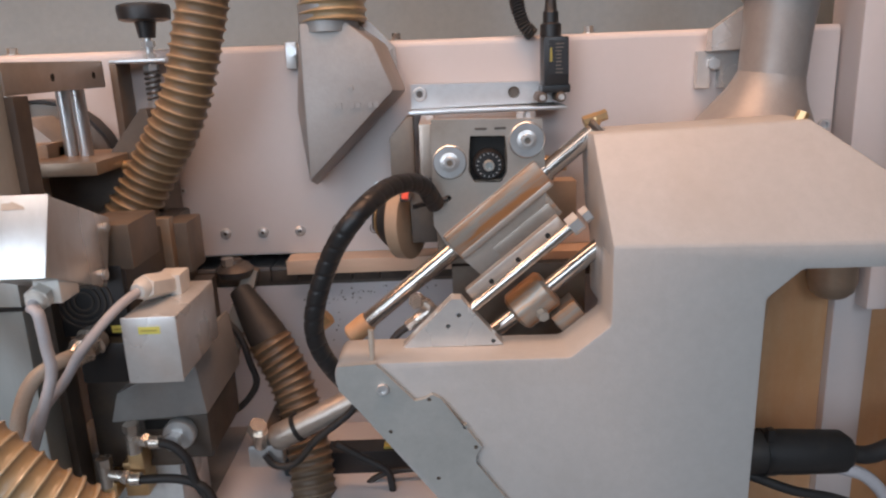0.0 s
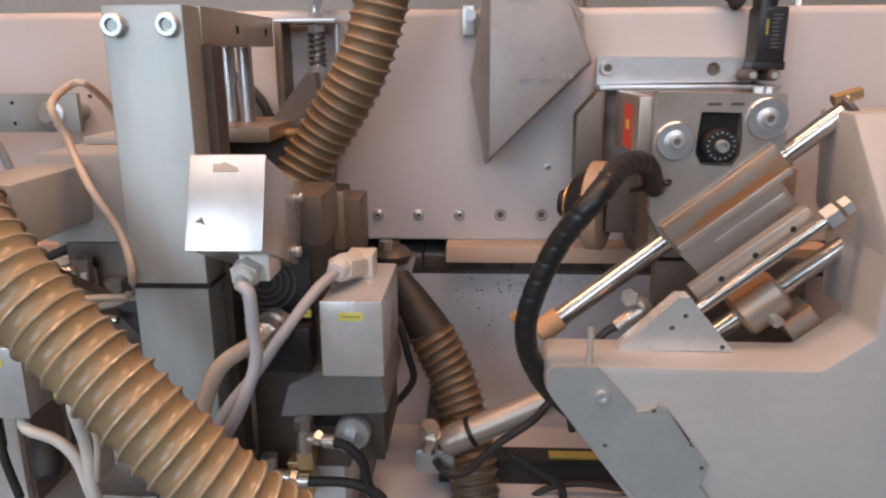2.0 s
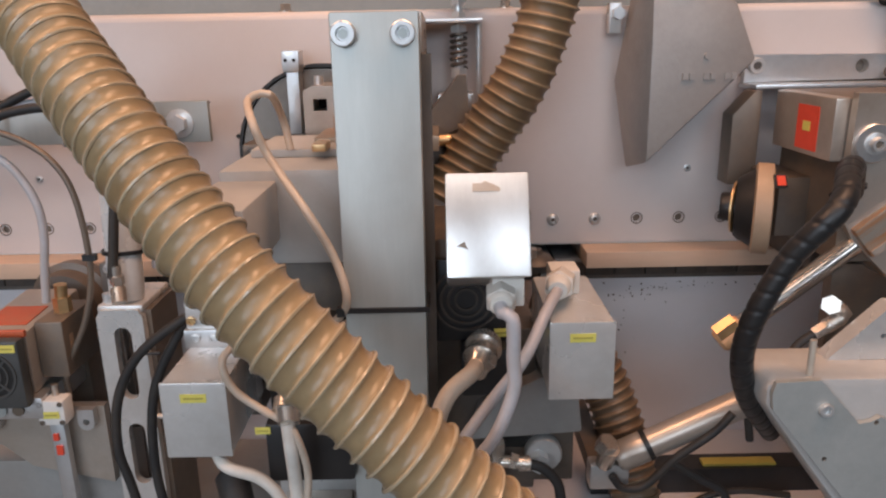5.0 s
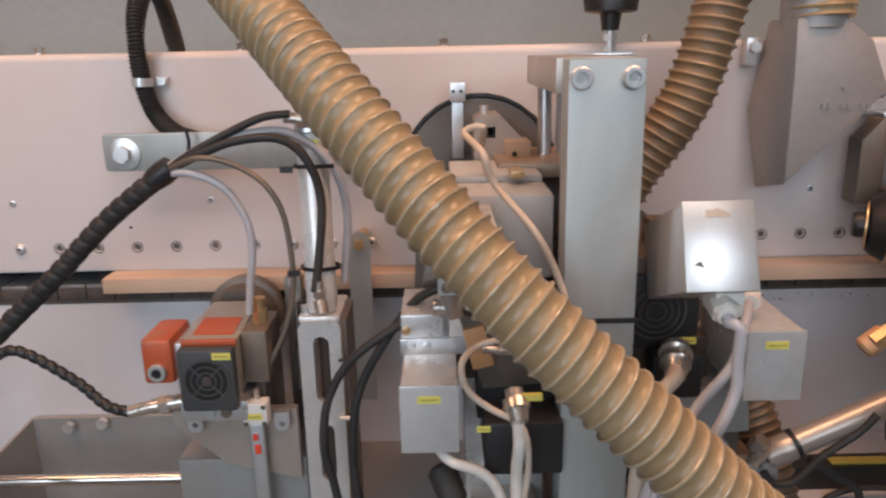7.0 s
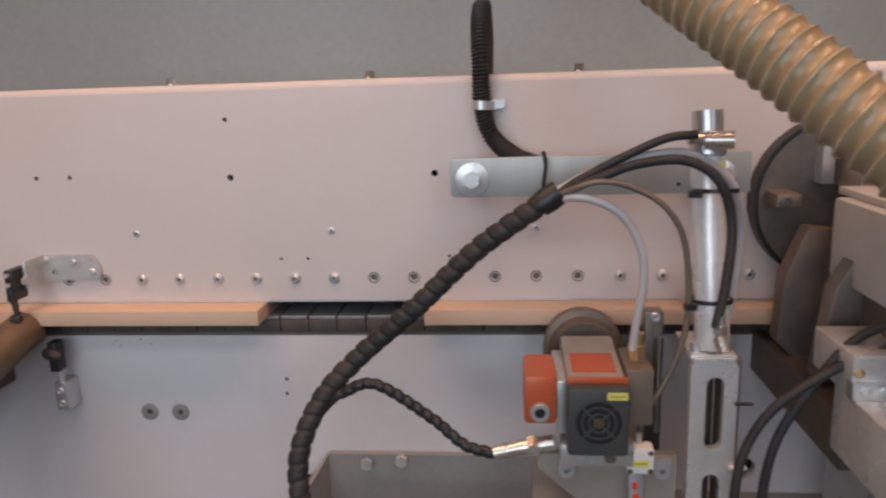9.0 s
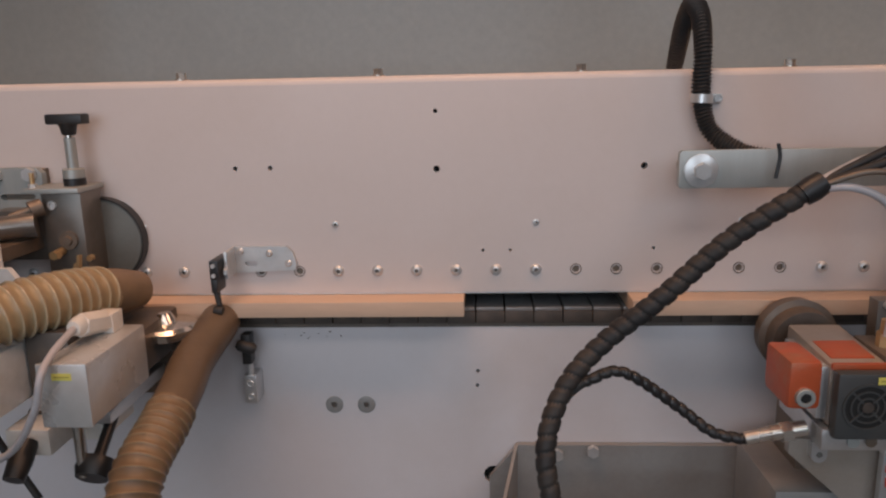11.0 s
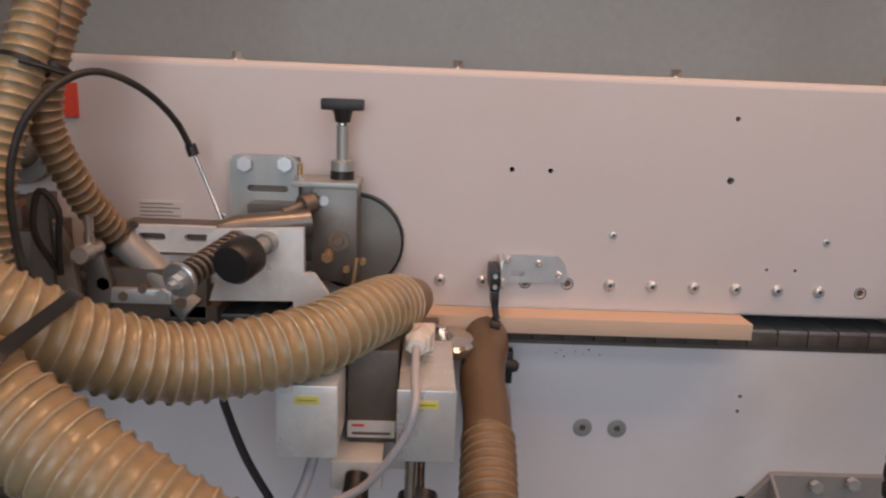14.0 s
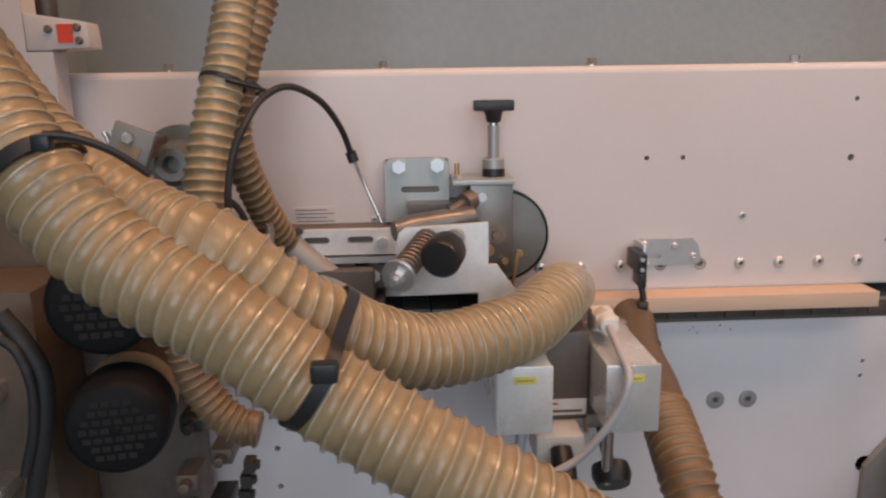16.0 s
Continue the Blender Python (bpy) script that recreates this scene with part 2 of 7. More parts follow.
def B(*a, m=None):
    return box(bmesh.new(), *a, m=m)


def cyl(bm, p, q, r, r2=None, seg=24):
    p, q = Vector(p), Vector(q)
    d = q - p
    vs = bmesh.ops.create_cone(bm, cap_ends=True, segments=seg, radius1=r, radius2=r if r2 is None else r2, depth=d.length)["verts"]
    m = Matrix.Translation((p + q) / 2) @ d.to_track_quat("Z", "Y").to_matrix().to_4x4()
    bmesh.ops.transform(bm, matrix=m, verts=vs)
    return bm


def C(*a, **k):
    return cyl(bmesh.new(), *a, **k)


def lathe(bm, p, q, prof, seg=28):
    """prof: (along 0..1, radius) from p to q."""
    p, q = Vector(p), Vector(q)
    m = (q - p).to_track_quat("Z", "Y").to_matrix()
    rings = []
    for s, r in prof:
        c = p + (q - p) * s
        rings.append([bm.verts.new(c + m @ Vector((r * math.cos(a), r * math.sin(a), 0))) for a in [2 * math.pi * i / seg for i in range(seg)]])
    for a, b in zip(rings, rings[1:]):
        for i in range(seg):
            bm.faces.new((a[i], a[(i + 1) % seg], b[(i + 1) % seg], b[i]))
    bm.faces.new(rings[0][::-1])
    bm.faces.new(rings[-1])
    return bm


def hexa(bm, p, q, r):
    return cyl(bm, p, q, r, seg=6)


def ring2(c, r, n=14, sx=1.0, sz=1.0):
    return [(c[0] + sx * r * math.cos(2 * math.pi * i / n), c[1] + sz * r * math.sin(2 * math.pi * i / n)) for i in range(n)]


def slot2(c, w, h, n=6):
    """An upright or level rounded slot."""
    out = []
    if h > w:
        r, k = w / 2, h / 2 - w / 2
        for i in range(n + 1):
            a = math.pi * i / n
            out.append((c[0] + r * math.cos(a), c[1] + k + r * math.sin(a)))
        for i in range(n + 1):
            a = math.pi + math.pi * i / n
            out.append((c[0] + r * math.cos(a), c[1] - k + r * math.sin(a)))
    else:
        r, k = h / 2, w / 2 - h / 2
        for i in range(n + 1):
            a = -math.pi / 2 + math.pi * i / n
            out.append((c[0] + k + r * math.cos(a), c[1] + r * math.sin(a)))
        for i in range(n + 1):
            a = math.pi / 2 + math.pi * i / n
            out.append((c[0] - k + r * math.cos(a), c[1] + r * math.sin(a)))
    return out


def sheet(outline, y0, y1, holes=(), m=None):
    """A plate in x and z, cut through by holes, from y0 (front) to y1."""
    bm = bmesh.new()
    es = []
    for loop in (outline, *holes):
        vs = [bm.verts.new((x, y0, z)) for x, z in loop]
        es += [bm.edges.new((vs[i], vs[(i + 1) % len(vs)])) for i in range(len(vs))]
    if holes:
        bmesh.ops.triangle_fill(bm, use_beauty=True, use_dissolve=False, edges=es, normal=(0, -1, 0))
    else:
        bm.faces.new(bm.verts[:])
    g = bmesh.ops.extrude_face_region(bm, geom=bm.faces[:])
    bmesh.ops.translate(bm, verts=[v for v in g["geom"] if isinstance(v, bmesh.types.BMVert)], vec=(0, y1 - y0, 0))
    if m is not None:
        bmesh.ops.transform(bm, matrix=m, verts=bm.verts)
    return bm


def spline(K, step=0.004):
    K = [Vector(k) for k in K]
    P = [2 * K[0] - K[1], *K, 2 * K[-1] - K[-2]]
    out = []
    for i in range(1, len(P) - 2):
        a, b, c, d = P[i - 1 : i + 3]
        n = max(2, int((c - b).length / step))
        for j in range(n):
            u = j / n
            out.append(0.5 * ((2 * b) + (c - a) * u + (2 * a - 5 * b + 4 * c - d) * u * u + (3 * b - a - 3 * c + d) * u**3))
    out.append(K[-1])
    return out


def sweep(bm, pts, radius, seg=12, caps=True):
    """radius: a number, or a function of (way along, angle)."""
    d0 = (pts[1] - pts[0]).normalized()
    up = d0.orthogonal().normalized()
    rings, s = [], 0.0
    for i, p in enumerate(pts):
        d = (pts[min(i + 1, len(pts) - 1)] - pts[max(i - 1, 0)]).normalized()
        up = (up - d * up.dot(d)).normalized()
        w = d.cross(up)
        if i:
            s += (p - pts[i - 1]).length
        ring = []
        for k in range(seg):
            a = 2 * math.pi * k / seg
            r = radius(s, a) if callable(radius) else radius
            ring.append(bm.verts.new(p + (up * math.cos(a) + w * math.sin(a)) * r))
        rings.append(ring)
    for a, b in zip(rings, rings[1:]):
        for k in range(seg):
            bm.faces.new((a[k], a[(k + 1) % seg], b[(k + 1) % seg], b[k]))
    if caps:
        bm.faces.new(rings[0][::-1])
        bm.faces.new(rings[-1])
    return bm


def tube(K, r, seg=12, step=0.005):
    return sweep(bmesh.new(), spline(K, step), r, seg)


def ribbed(K, R, pitch=0.0115, depth=0.0026, seg=36, squeeze=None):
    """A spiral hose: one rib winds along it."""

    def rad(s, a):
        f = (s / pitch - a / (2 * math.pi)) % 1.0
        ridge = max(0.0, 1 - abs(f - 0.5) / 0.27)
        wob = 0.0006 * math.sin(s * 61 + 2.3 * a)
        return R - depth + depth * (ridge * ridge * (3 - 2 * ridge)) - 0.0012 * (math.cos(2 * math.pi * f) + 1) * 0.5 + wob

    return sweep(bmesh.new(), spline(K, pitch / 9), rad, seg)


def spiral_wrap(K, r, pitch, width, thick=0.0012, seg=20):
    """Spiral binding: a helical band round a bundle, with open gaps."""

    def rad(s, a):
        f = (s / pitch - a / (2 * math.pi)) % 1.0
        e = min(1.0, max(0.0, (width - abs(f - 0.5) * 2) * 8))
        return r + thick * e

    return sweep(bmesh.new(), spline(K, pitch / 10), rad, seg)


def tie_round(c, axis, r, w=0.004, t=0.0016):
    """A cable tie ring with its square head."""
    c, axis = Vector(c), Vector(axis).normalized()
    bm = bmesh.new()
    u = axis.orthogonal().normalized()
    v = axis.cross(u)
    n = 28
    L = []
    for i in range(n):
        a = 2 * math.pi * i / n
        d = u * math.cos(a) + v * math.sin(a)
        L.append([bm.verts.new(c + d * rr + axis * hh) for rr, hh in ((r, -w / 2), (r + t, -w / 2), (r + t, w / 2), (r, w / 2))])
    for i in range(n):
        a, b = L[i], L[(i + 1) % n]
        for k in range(4):
            bm.faces.new((a[k], a[(k + 1) % 4], b[(k + 1) % 4], b[k]))
    return bm


def rot_about(p, rx=0, ry=0, rz=0):
    return Matrix.Translation(p) @ turned(rx, ry, rz) @ Matrix.Translation(-Vector(p))


def button(bm, p, r=0.0072, h=0.0042, d=(0, -1, 0)):
    """A domed socket screw: dome with a hexagon recess ring."""
    p, d = Vector(p), Vector(d).normalized()
    return lathe(bm, p, p + d * h, [(0, r), (0.25, r), (0.65, r * 0.84), (0.92, r * 0.55), (1.0, r * 0.42), (0.98, r * 0.38), (0.45, r * 0.34)], 18)


def capscrew(bm, p, r=0.0085, h=0.008, d=(0, -1, 0)):
    p, d = Vector(p), Vector(d).normalized()
    return lathe(bm, p, p + d * h, [(0, r), (0.85, r), (1.0, r * 0.9), (1.0, r * 0.56), (0.4, r * 0.52)], 20)


def socket(p, r, d=(0, -1, 0), t=0.0004):
    p, d = Vector(p), Vector(d).normalized()
    return hexa(bmesh.new(), p, p + d * t, r)


def merge(*bms):
    out = bmesh.new()
    for b in bms:
        me = bpy.data.meshes.new("tmp")
        b.to_mesh(me)
        b.free()
        out.from_mesh(me)
        bpy.data.meshes.remove(me)
    return out


# ---- structure ----
XL, XR = -2.75, 0.60

floor = single("floor", B(-6, 5, -6, 2.5, -0.12, 0), M_CONCRETE, "grey worn concrete hall floor", "floor", kind="structure")
# hall shell out of view, added for reflections and bounced light
for nm, bb in (("wall_south", (-6, 5, -6.2, -6, -0.12, 4.6)), ("wall_north", (-6, 5, 2.5, 2.7, -0.12, 4.6)), ("wall_west", (-6.2, -6, -6.2, 2.7, -0.12, 4.6)), ("wall_east", (5, 5.2, -6.2, 2.7, -0.12, 4.6))):
    single(nm, B(*bb), M_WINDOW, "plain grey unseen hall wall, added for reflections", "wall", kind="structure")
single("ceiling", B(-6.2, 5.2, -6.2, 2.7, 4.6, 4.72), M_WINDOW, "plain grey unseen hall ceiling, added for reflections", "ceiling", kind="structure")

# machine bed below and behind everything
bed = thing("machine_bed", (-1.0, 0.15, 0.0), "grey painted steel bed of the edge banding machine", "machine bed", kind="structure")
part("lower_bed", B(XL, XR, 0.03, 0.30, 0.0, 0.9215), M_LOWER, bed)
part("upper_bed", B(XL, XR, 0.03, 0.30, 0.985, 1.205), M_LOWER, bed)
part("rear_web", B(XL, XR, 0.16, 0.30, 0.9215, 0.985), M_DARK, bed)

# upper plate: bent over at the top, drilled, with a row of screws
SCREW_Z = 1.0
SCREWS = [round(-2.35 + 0.05 * i, 3) for i in range(57)]
OPEN_SCREW = {round(v, 2) for v in (-0.95, -0.9, -0.85, -0.8, -0.75, -0.7, -0.05, 0.0, 0.05, 0.1, -1.55, -1.35, -1.3)}
HOLES = [(-1.122, 1.198, 0.0028), (-1.122, 1.128, 0.0042), (-0.87, 1.128, 0.0042), (-1.373, 1.132, 0.0030), (-1.329, 1.132, 0.0030),
         (-0.545, 1.144, 0.0028), (-0.513, 1.105, 0.0032), (-1.066, 1.025, 0.0020), (-1.032, 1.025, 0.0020), (-0.855, 1.026, 0.0022),
         (-0.60, 1.132, 0.003)]
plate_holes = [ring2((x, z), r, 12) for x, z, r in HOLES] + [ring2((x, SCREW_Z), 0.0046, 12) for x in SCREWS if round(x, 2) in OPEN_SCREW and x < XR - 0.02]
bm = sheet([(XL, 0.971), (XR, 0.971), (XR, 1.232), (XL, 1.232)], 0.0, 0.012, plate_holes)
plate = part("beam_plate", bm, M_PLATE)
tagged(plate, "off-white painted steel beam plate, drilled and slightly dusty", "machine plate", kind="structure")
bm = bmesh.new()
prof = [(0.0, 1.232), (0.0006, 1.236), (0.003, 1.239), (0.007, 1.2405), (0.30, 1.2405), (0.30, 1.2285), (0.012, 1.2285), (0.012, 1.232)]
a = [bm.verts.new((XL, y, z)) for y, z in prof]
b = [bm.verts.new((XR, y, z)) for y, z in prof]
for i in range(len(prof)):
    bm.faces.new((a[i], a[(i + 1) % len(prof)], b[(i + 1) % len(prof)], b[i]))
bm.faces.new(a)
bm.faces.new(b)
part("bent_top", bm, M_PLATE, plate)
# black sheet close behind the plate, painting shade into its holes
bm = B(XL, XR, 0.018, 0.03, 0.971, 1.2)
part("backing", bm, M_HOLESHADE, plate)
for x in SCREWS:
    if x > XR - 0.02:
        continue
    if round(x, 2) in OPEN_SCREW:
        bm = lathe(bmesh.new(), (x, 0.004, SCREW_Z), (x, -0.0007, SCREW_Z), [(0, 0.0046), (0, 0.0072), (1, 0.0072), (1, 0.0062), (0.1, 0.0046)], 18)
        part("counterbore", bm, M_DUSTY, plate)
        part("socket", socket((x, 0.005, SCREW_Z), 0.0044), M_DARK, plate)
    else:
        s = part("screw", button(bmesh.new(), (x, 0, SCREW_Z)), M_ZINC, plate)
        part("socket", socket((x, -0.0019, SCREW_Z), 0.0029), M_DARK, s)
for x, z in ((-1.251, 1.06), (-1.0, 1.06), (-0.75, 1.06), (-1.497, 1.06), (-1.700, 1.066), (-0.25, 1.06), (0.006, 1.059), (-0.5, 1.06)):
    part("rivet", lathe(bmesh.new(), (x, 0, z), (x, -0.0015, z), [(0, 0.0042), (0.6, 0.0042), (1, 0.0034), (1, 0.0019), (0.2, 0.0018)], 16), M_ZINC, plate)
    part("socket", socket((x, -0.0004, z), 0.002), M_DARK, plate)
# bolts on the beam's top
for i in range(14):
    x = -2.671 + 0.2465 * i
    if x < XR:
        part("bolt", merge(cyl(bmesh.new(), (x, 0.02, 1.2405), (x, 0.02, 1.2420), 0.0085), hexa(bmesh.new(), (x, 0.02, 1.2420), (x, 0.02, 1.2495), 0.0062)), M_NICKEL, plate)

# lower plate
LH = [(-1.074, 0.862, 0.0026), (-1.075, 0.842, 0.0026), (-1.836, 0.768, 0.004), (-1.835, 0.714, 0.004), (-1.055, 0.714, 0.0125), (-0.49, 0.745, 0.014)]
bm = sheet([(XL, 0.10), (XR, 0.10), (XR, 0.9225), (XL, 0.9225)], 0.006, 0.018, [ring2((x, z), r, 12) for x, z, r in LH])
lower = part("bed_plate", bm, M_LOWER)
tagged(lower, "light grey painted lower bed plate, lightly soiled", "machine plate", kind="structure")
# another black sheet, for the shade in the bed plate's holes
part("backing", B(XL, XR, 0.022, 0.03, 0.3, 0.92), M_HOLESHADE, lower)
for x in (-1.266, -1.223):
    d = part("countersunk_screw", lathe(bmesh.new(), (x, 0.006, 0.815), (x, 0.0045, 0.815), [(0, 0.0118), (0.8, 0.0118), (1, 0.011), (1, 0.004), (0.0, 0.0038)], 22), M_TRAY, lower)
    part("socket", socket((x, 0.0052, 0.815), 0.0036), M_DARK, d)

# hood behind the beam
bm = bmesh.new()
prof = [(0.30, 1.2), (0.30, 1.52), (0.26, 1.72), (0.16, 1.86), (0.0, 1.93), (0.0, 1.95), (0.18, 1.885), (0.29, 1.73), (0.33, 1.52), (0.33, 1.2)]
a = [bm.verts.new((XL, y, z)) for y, z in prof]
b = [bm.verts.new((XR + 0.2, y, z)) for y, z in prof]
for i in range(len(prof)):
    bm.faces.new((a[i], a[(i + 1) % len(prof)], b[(i + 1) % len(prof)], b[i]))
bm.faces.new(a)
bm.faces.new(b)
single("hood_panel", bm, M_HOOD, "grey painted sheet metal hood standing open behind the beam", "hood", kind="structure")

# feed chain: single pads on a dark guide
single("chain_guide", B(XL, XR, 0.0075, 0.16, 0.9216, 0.9275), M_DARK, "black guide rail under the feed chain", "guide rail", kind="structure")
# zinc-bright strip drawn as the highlight line below the plate
single("highlight_strip", B(XL, XR, 0.0004, 0.0116, 0.9690, 0.9708), M_ZINC, "bright strip standing in for the highlight along the plate's lower edge", "guide strip", kind="structure")
chain = thing("feed_chain", (0, 0.05, 0.9275), "feed chain of dark rubber-topped pads with worn edges", "chain conveyor")
PITCH = 0.0372
pad0 = part("chain_pad", B(0.0005, PITCH - 0.0005, 0.004, 0.100, 0.9276, 0.9440), M_CHAIN, chain, bevel=0.0008)
top0 = part("pad_top", B(0.0010, PITCH - 0.0010, 0.0045, 0.100, 0.9440, 0.9490), M_CHAINTOP_LIT, chain, bevel=0.0014)
n = int((XR - XL) / PITCH)
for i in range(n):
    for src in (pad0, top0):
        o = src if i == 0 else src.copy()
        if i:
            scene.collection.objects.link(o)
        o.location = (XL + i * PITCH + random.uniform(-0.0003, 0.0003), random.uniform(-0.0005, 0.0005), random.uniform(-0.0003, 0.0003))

# boards passing on the chain
for x0, x1 in ((-0.115, 0.335), (-0.885, -0.435), (-1.545, -1.090)):
    bd = thing("board", ((x0 + x1) / 2, 0.03, 0.9494), "narrow beech-coloured board lying on the feed chain", "board", "boards on the chain")
    part("core", B(x0, x1, -0.0360, 0.095, 0.9494, 0.9685), M_WOOD, bd, bevel=0.0008)
# panel reaching out of view, added to block light at the left end
single("shading_side_panel", B(-2.17, -2.14, -0.55, 0.30, 1.0, 1.93), M_HOOD, "grey side panel added at the hood's end to shade it", "panel", kind="structure")
# grime thrown onto the bed plate under the chain
bm = bmesh.new()
gr = random.Random(7)
for cx, cz, sx, sz, k in ((-0.045, 0.905, 0.05, 0.012, 34), (-0.06, 0.86, 0.03, 0.03, 12), (-1.30, 0.912, 0.04, 0.006, 10), (0.02, 0.915, 0.05, 0.005, 16)):
    for i in range(k):
        x, z, r = gr.gauss(cx, sx * 0.6), gr.gauss(cz, sz * 0.6), gr.uniform(0.0005, 0.0015)
        if z < 0.921:
            cyl(bm, (x, 0.0061, z), (x, 0.0056, z), r, r * 0.6, seg=7)
single("grime", bm, M_BROWN, "dark specks of glue and dust on the plate", "grime", kind="stuff")

# ---- copying unit in its painted housing ----


def hull(pts):
    bm = bmesh.new()
    for p in pts:
        bm.verts.new(p)
    r = bmesh.ops.convex_hull(bm, input=bm.verts)
    bmesh.ops.delete(bm, geom=[v for v in bm.verts if not v.link_faces], context="VERTS")
    return bm


def sticker(parent, x0, x1, y, z0, z1, m=None, lines=1, material=None):
    st = part("sticker", B(x0, x1, y - 0.0005, y, z0, z1, m=m), material or M_YELLOW, parent, "small yellow warning sticker" if material is None else "")
    for i in range(lines):
        zc = z0 + (z1 - z0) * (i + 1) / (lines + 1)
        part("print_bar", B(x0 + 0.12 * (x1 - x0), x1 - 0.12 * (x1 - x0), y - 0.0008, y - 0.0005, zc - 0.09 * (z1 - z0), zc + 0.09 * (z1 - z0), m=m), M_INK, st)
    return st


housing = thing("unit_housing", (0.28, -0.27, 0.0), "light grey painted cast housing of the copying unit, dusty on top", "machine housing")
bmA = sheet([(0.248, 1.043), (0.60, 1.036), (0.60, 1.012), (0.427, 1.014), (0.395, 0.986), (0.390, 0.55), (0.25, 0.55), (-0.013, 0.905), (-0.0185, 0.915), (-0.0185, 0.930), (-0.012, 0.937), (0.209, 0.935), (0.248, 0.966)], -0.303, -0.238)
body = part("body", bmA, M_CAST, housing, bevel=0.005)
bmB = hull([(0.2485, -0.303, 1.0425), (0.60, -0.303, 1.0355), (0.2485, -0.302, 1.022), (0.60, -0.302, 1.018), (0.60, -0.2, 1.018), (0.2435, -0.226, 1.139), (0.46, -0.226, 1.1455), (0.545, -0.226, 1.077), (0.60, -0.226, 1.03),
             (0.2435, -0.16, 1.139), (0.46, -0.16, 1.1455), (0.545, -0.16, 1.077), (0.60, -0.16, 1.03), (0.2485, -0.20, 1.022), (0.25, -0.16, 1.05)])
part("cheek", hull([(0.2483, -0.302, 0.969), (0.2483, -0.20, 0.970), (0.2483, -0.302, 1.040), (0.2483, -0.19, 1.040), (0.275, -0.302, 0.975), (0.275, -0.20, 0.975), (0.275, -0.302, 1.04), (0.275, -0.19, 1.04)]), M_CAST, housing, bevel=0.003)
part("slanted_cover", bmB, M_CAST, housing, bevel=0.004)
part("foot", B(0.20, 0.42, -0.30, -0.24, 0.0, 0.552), M_CAST, housing)
# recessed side of the arch
part("arch_lining", sheet([(0.392, 0.55), (0.397, 0.985), (0.428, 1.0125), (0.60, 1.0105), (0.60, 1.017), (0.42, 1.019), (0.388, 0.99), (0.384, 0.55)], -0.24, -0.215), M_CAST, housing)
cov = part("cover_plate", sheet([(-0.014, 0.9365), (-0.0165, 0.926), (-0.0145, 0.912), (0.079, 0.796), (0.12, 0.74), (0.18, 0.74), (0.14, 0.794), (0.116, 0.828), (0.116, 0.836), (0.122, 0.846), (0.083, 0.900), (0.075, 0.904), (0.068, 0.900), (0.058, 0.898), (0.022, 0.938)], -0.3090, -0.304,
                                [ring2(c, 0.0022, 10) for c in ((0.072, 0.899), (0.033, 0.866), (0.116, 0.846), (0.106, 0.868), (0.078, 0.813))]), M_COVER, housing, "flat zinc-grey cover plate with screws")
sc = part("screw", capscrew(bmesh.new(), (0.028, -0.3090, 0.912), 0.0058, 0.004), M_ZINC, cov)
for x, z in ((0.072, 0.899), (0.033, 0.866), (0.116, 0.846), (0.106, 0.868), (0.078, 0.813)):
    part("set_screw", C((x, -0.3083, z), (x, -0.3045, z), 0.0021, seg=10), M_DARK, cov)
part("post_pin", C((0.0185, -0.296, 0.925), (0.0185, -0.296, 0.968), 0.0028), M_BEIGECAB, housing)

slide = thing("slide_unit", (0.12, -0.19, 0.93), "slanted slide of chrome rods and an aluminium block on the housing", "linear slide")
U = Vector((0.261, 0, 0.211)).normalized()
P1 = Vector((-0.004, -0.19, 0.931))
part("guide_rod", C(P1 - U * 0.006, P1 + U * 0.335, 0.0098), M_CHROME, slide, "chrome guide rod")
part("end_clamp", lathe(bmesh.new(), P1 - U * 0.016, P1 + U * 0.012, [(0, 0.009), (0.1, 0.0120), (0.9, 0.0120), (1, 0.011)]), M_COVERSHEET, slide)
mb = rot_about((0.15, -0.19, 1.06), ry=-38.6)
blk = part("slide_block", B(0.15 - 0.062, 0.15 + 0.062, -0.207, -0.165, 1.043, 1.077, m=mb), M_SLIDE, slide, "bare cast slide block, rust-stained", bevel=0.003)
part("block_lip", B(0.15 - 0.060, 0.15 + 0.060, -0.2085, -0.2065, 1.0445, 1.0505, m=mb), M_WARM, slide, bevel=0.0006)
part("block_base", B(0.15 - 0.060, 0.15 + 0.050, -0.198, -0.160, 1.012, 1.0435, m=mb), M_SLIDE, slide, bevel=0.002)
part("slot_plate", B(0.15 - 0.03, 0.15 + 0.045, -0.201, -0.1985, 1.018, 1.032, m=mb), M_WARM, slide, bevel=0.001)
part("rod_collar", lathe(bmesh.new(), P1 + U * 0.26, P1 + U * 0.268, [(0, 0.0105), (0.2, 0.0125), (0.8, 0.0125), (1, 0.0105)]), M_CHROME, slide)
part("rod_flange", lathe(bmesh.new(), P1 + U * 0.328, P1 + U * 0.336, [(0, 0.0100), (0.5, 0.0135), (1, 0.0135)]), M_DARK, slide)
tb = [(0.241, -0.190, 1.148), (0.265, -0.190, 1.155)]
part("tip_bolt", merge(hexa(bmesh.new(), tb[0], tb[1], 0.0058), C(P1 + U * 0.325, Vector(tb[0]).lerp(Vector(tb[1]), 0.55), 0.0062)), M_BRASS, slide, "brass stop bolt")
mc = rot_about((0.168, -0.24, 1.016), ry=-38.6)
pb = part("back_rail", B(0.168 - 0.062, 0.168 + 0.058, -0.246, -0.232, 1.006, 1.028, m=mc), M_WARM, slide, "grey rail with tapped holes", bevel=0.0015)
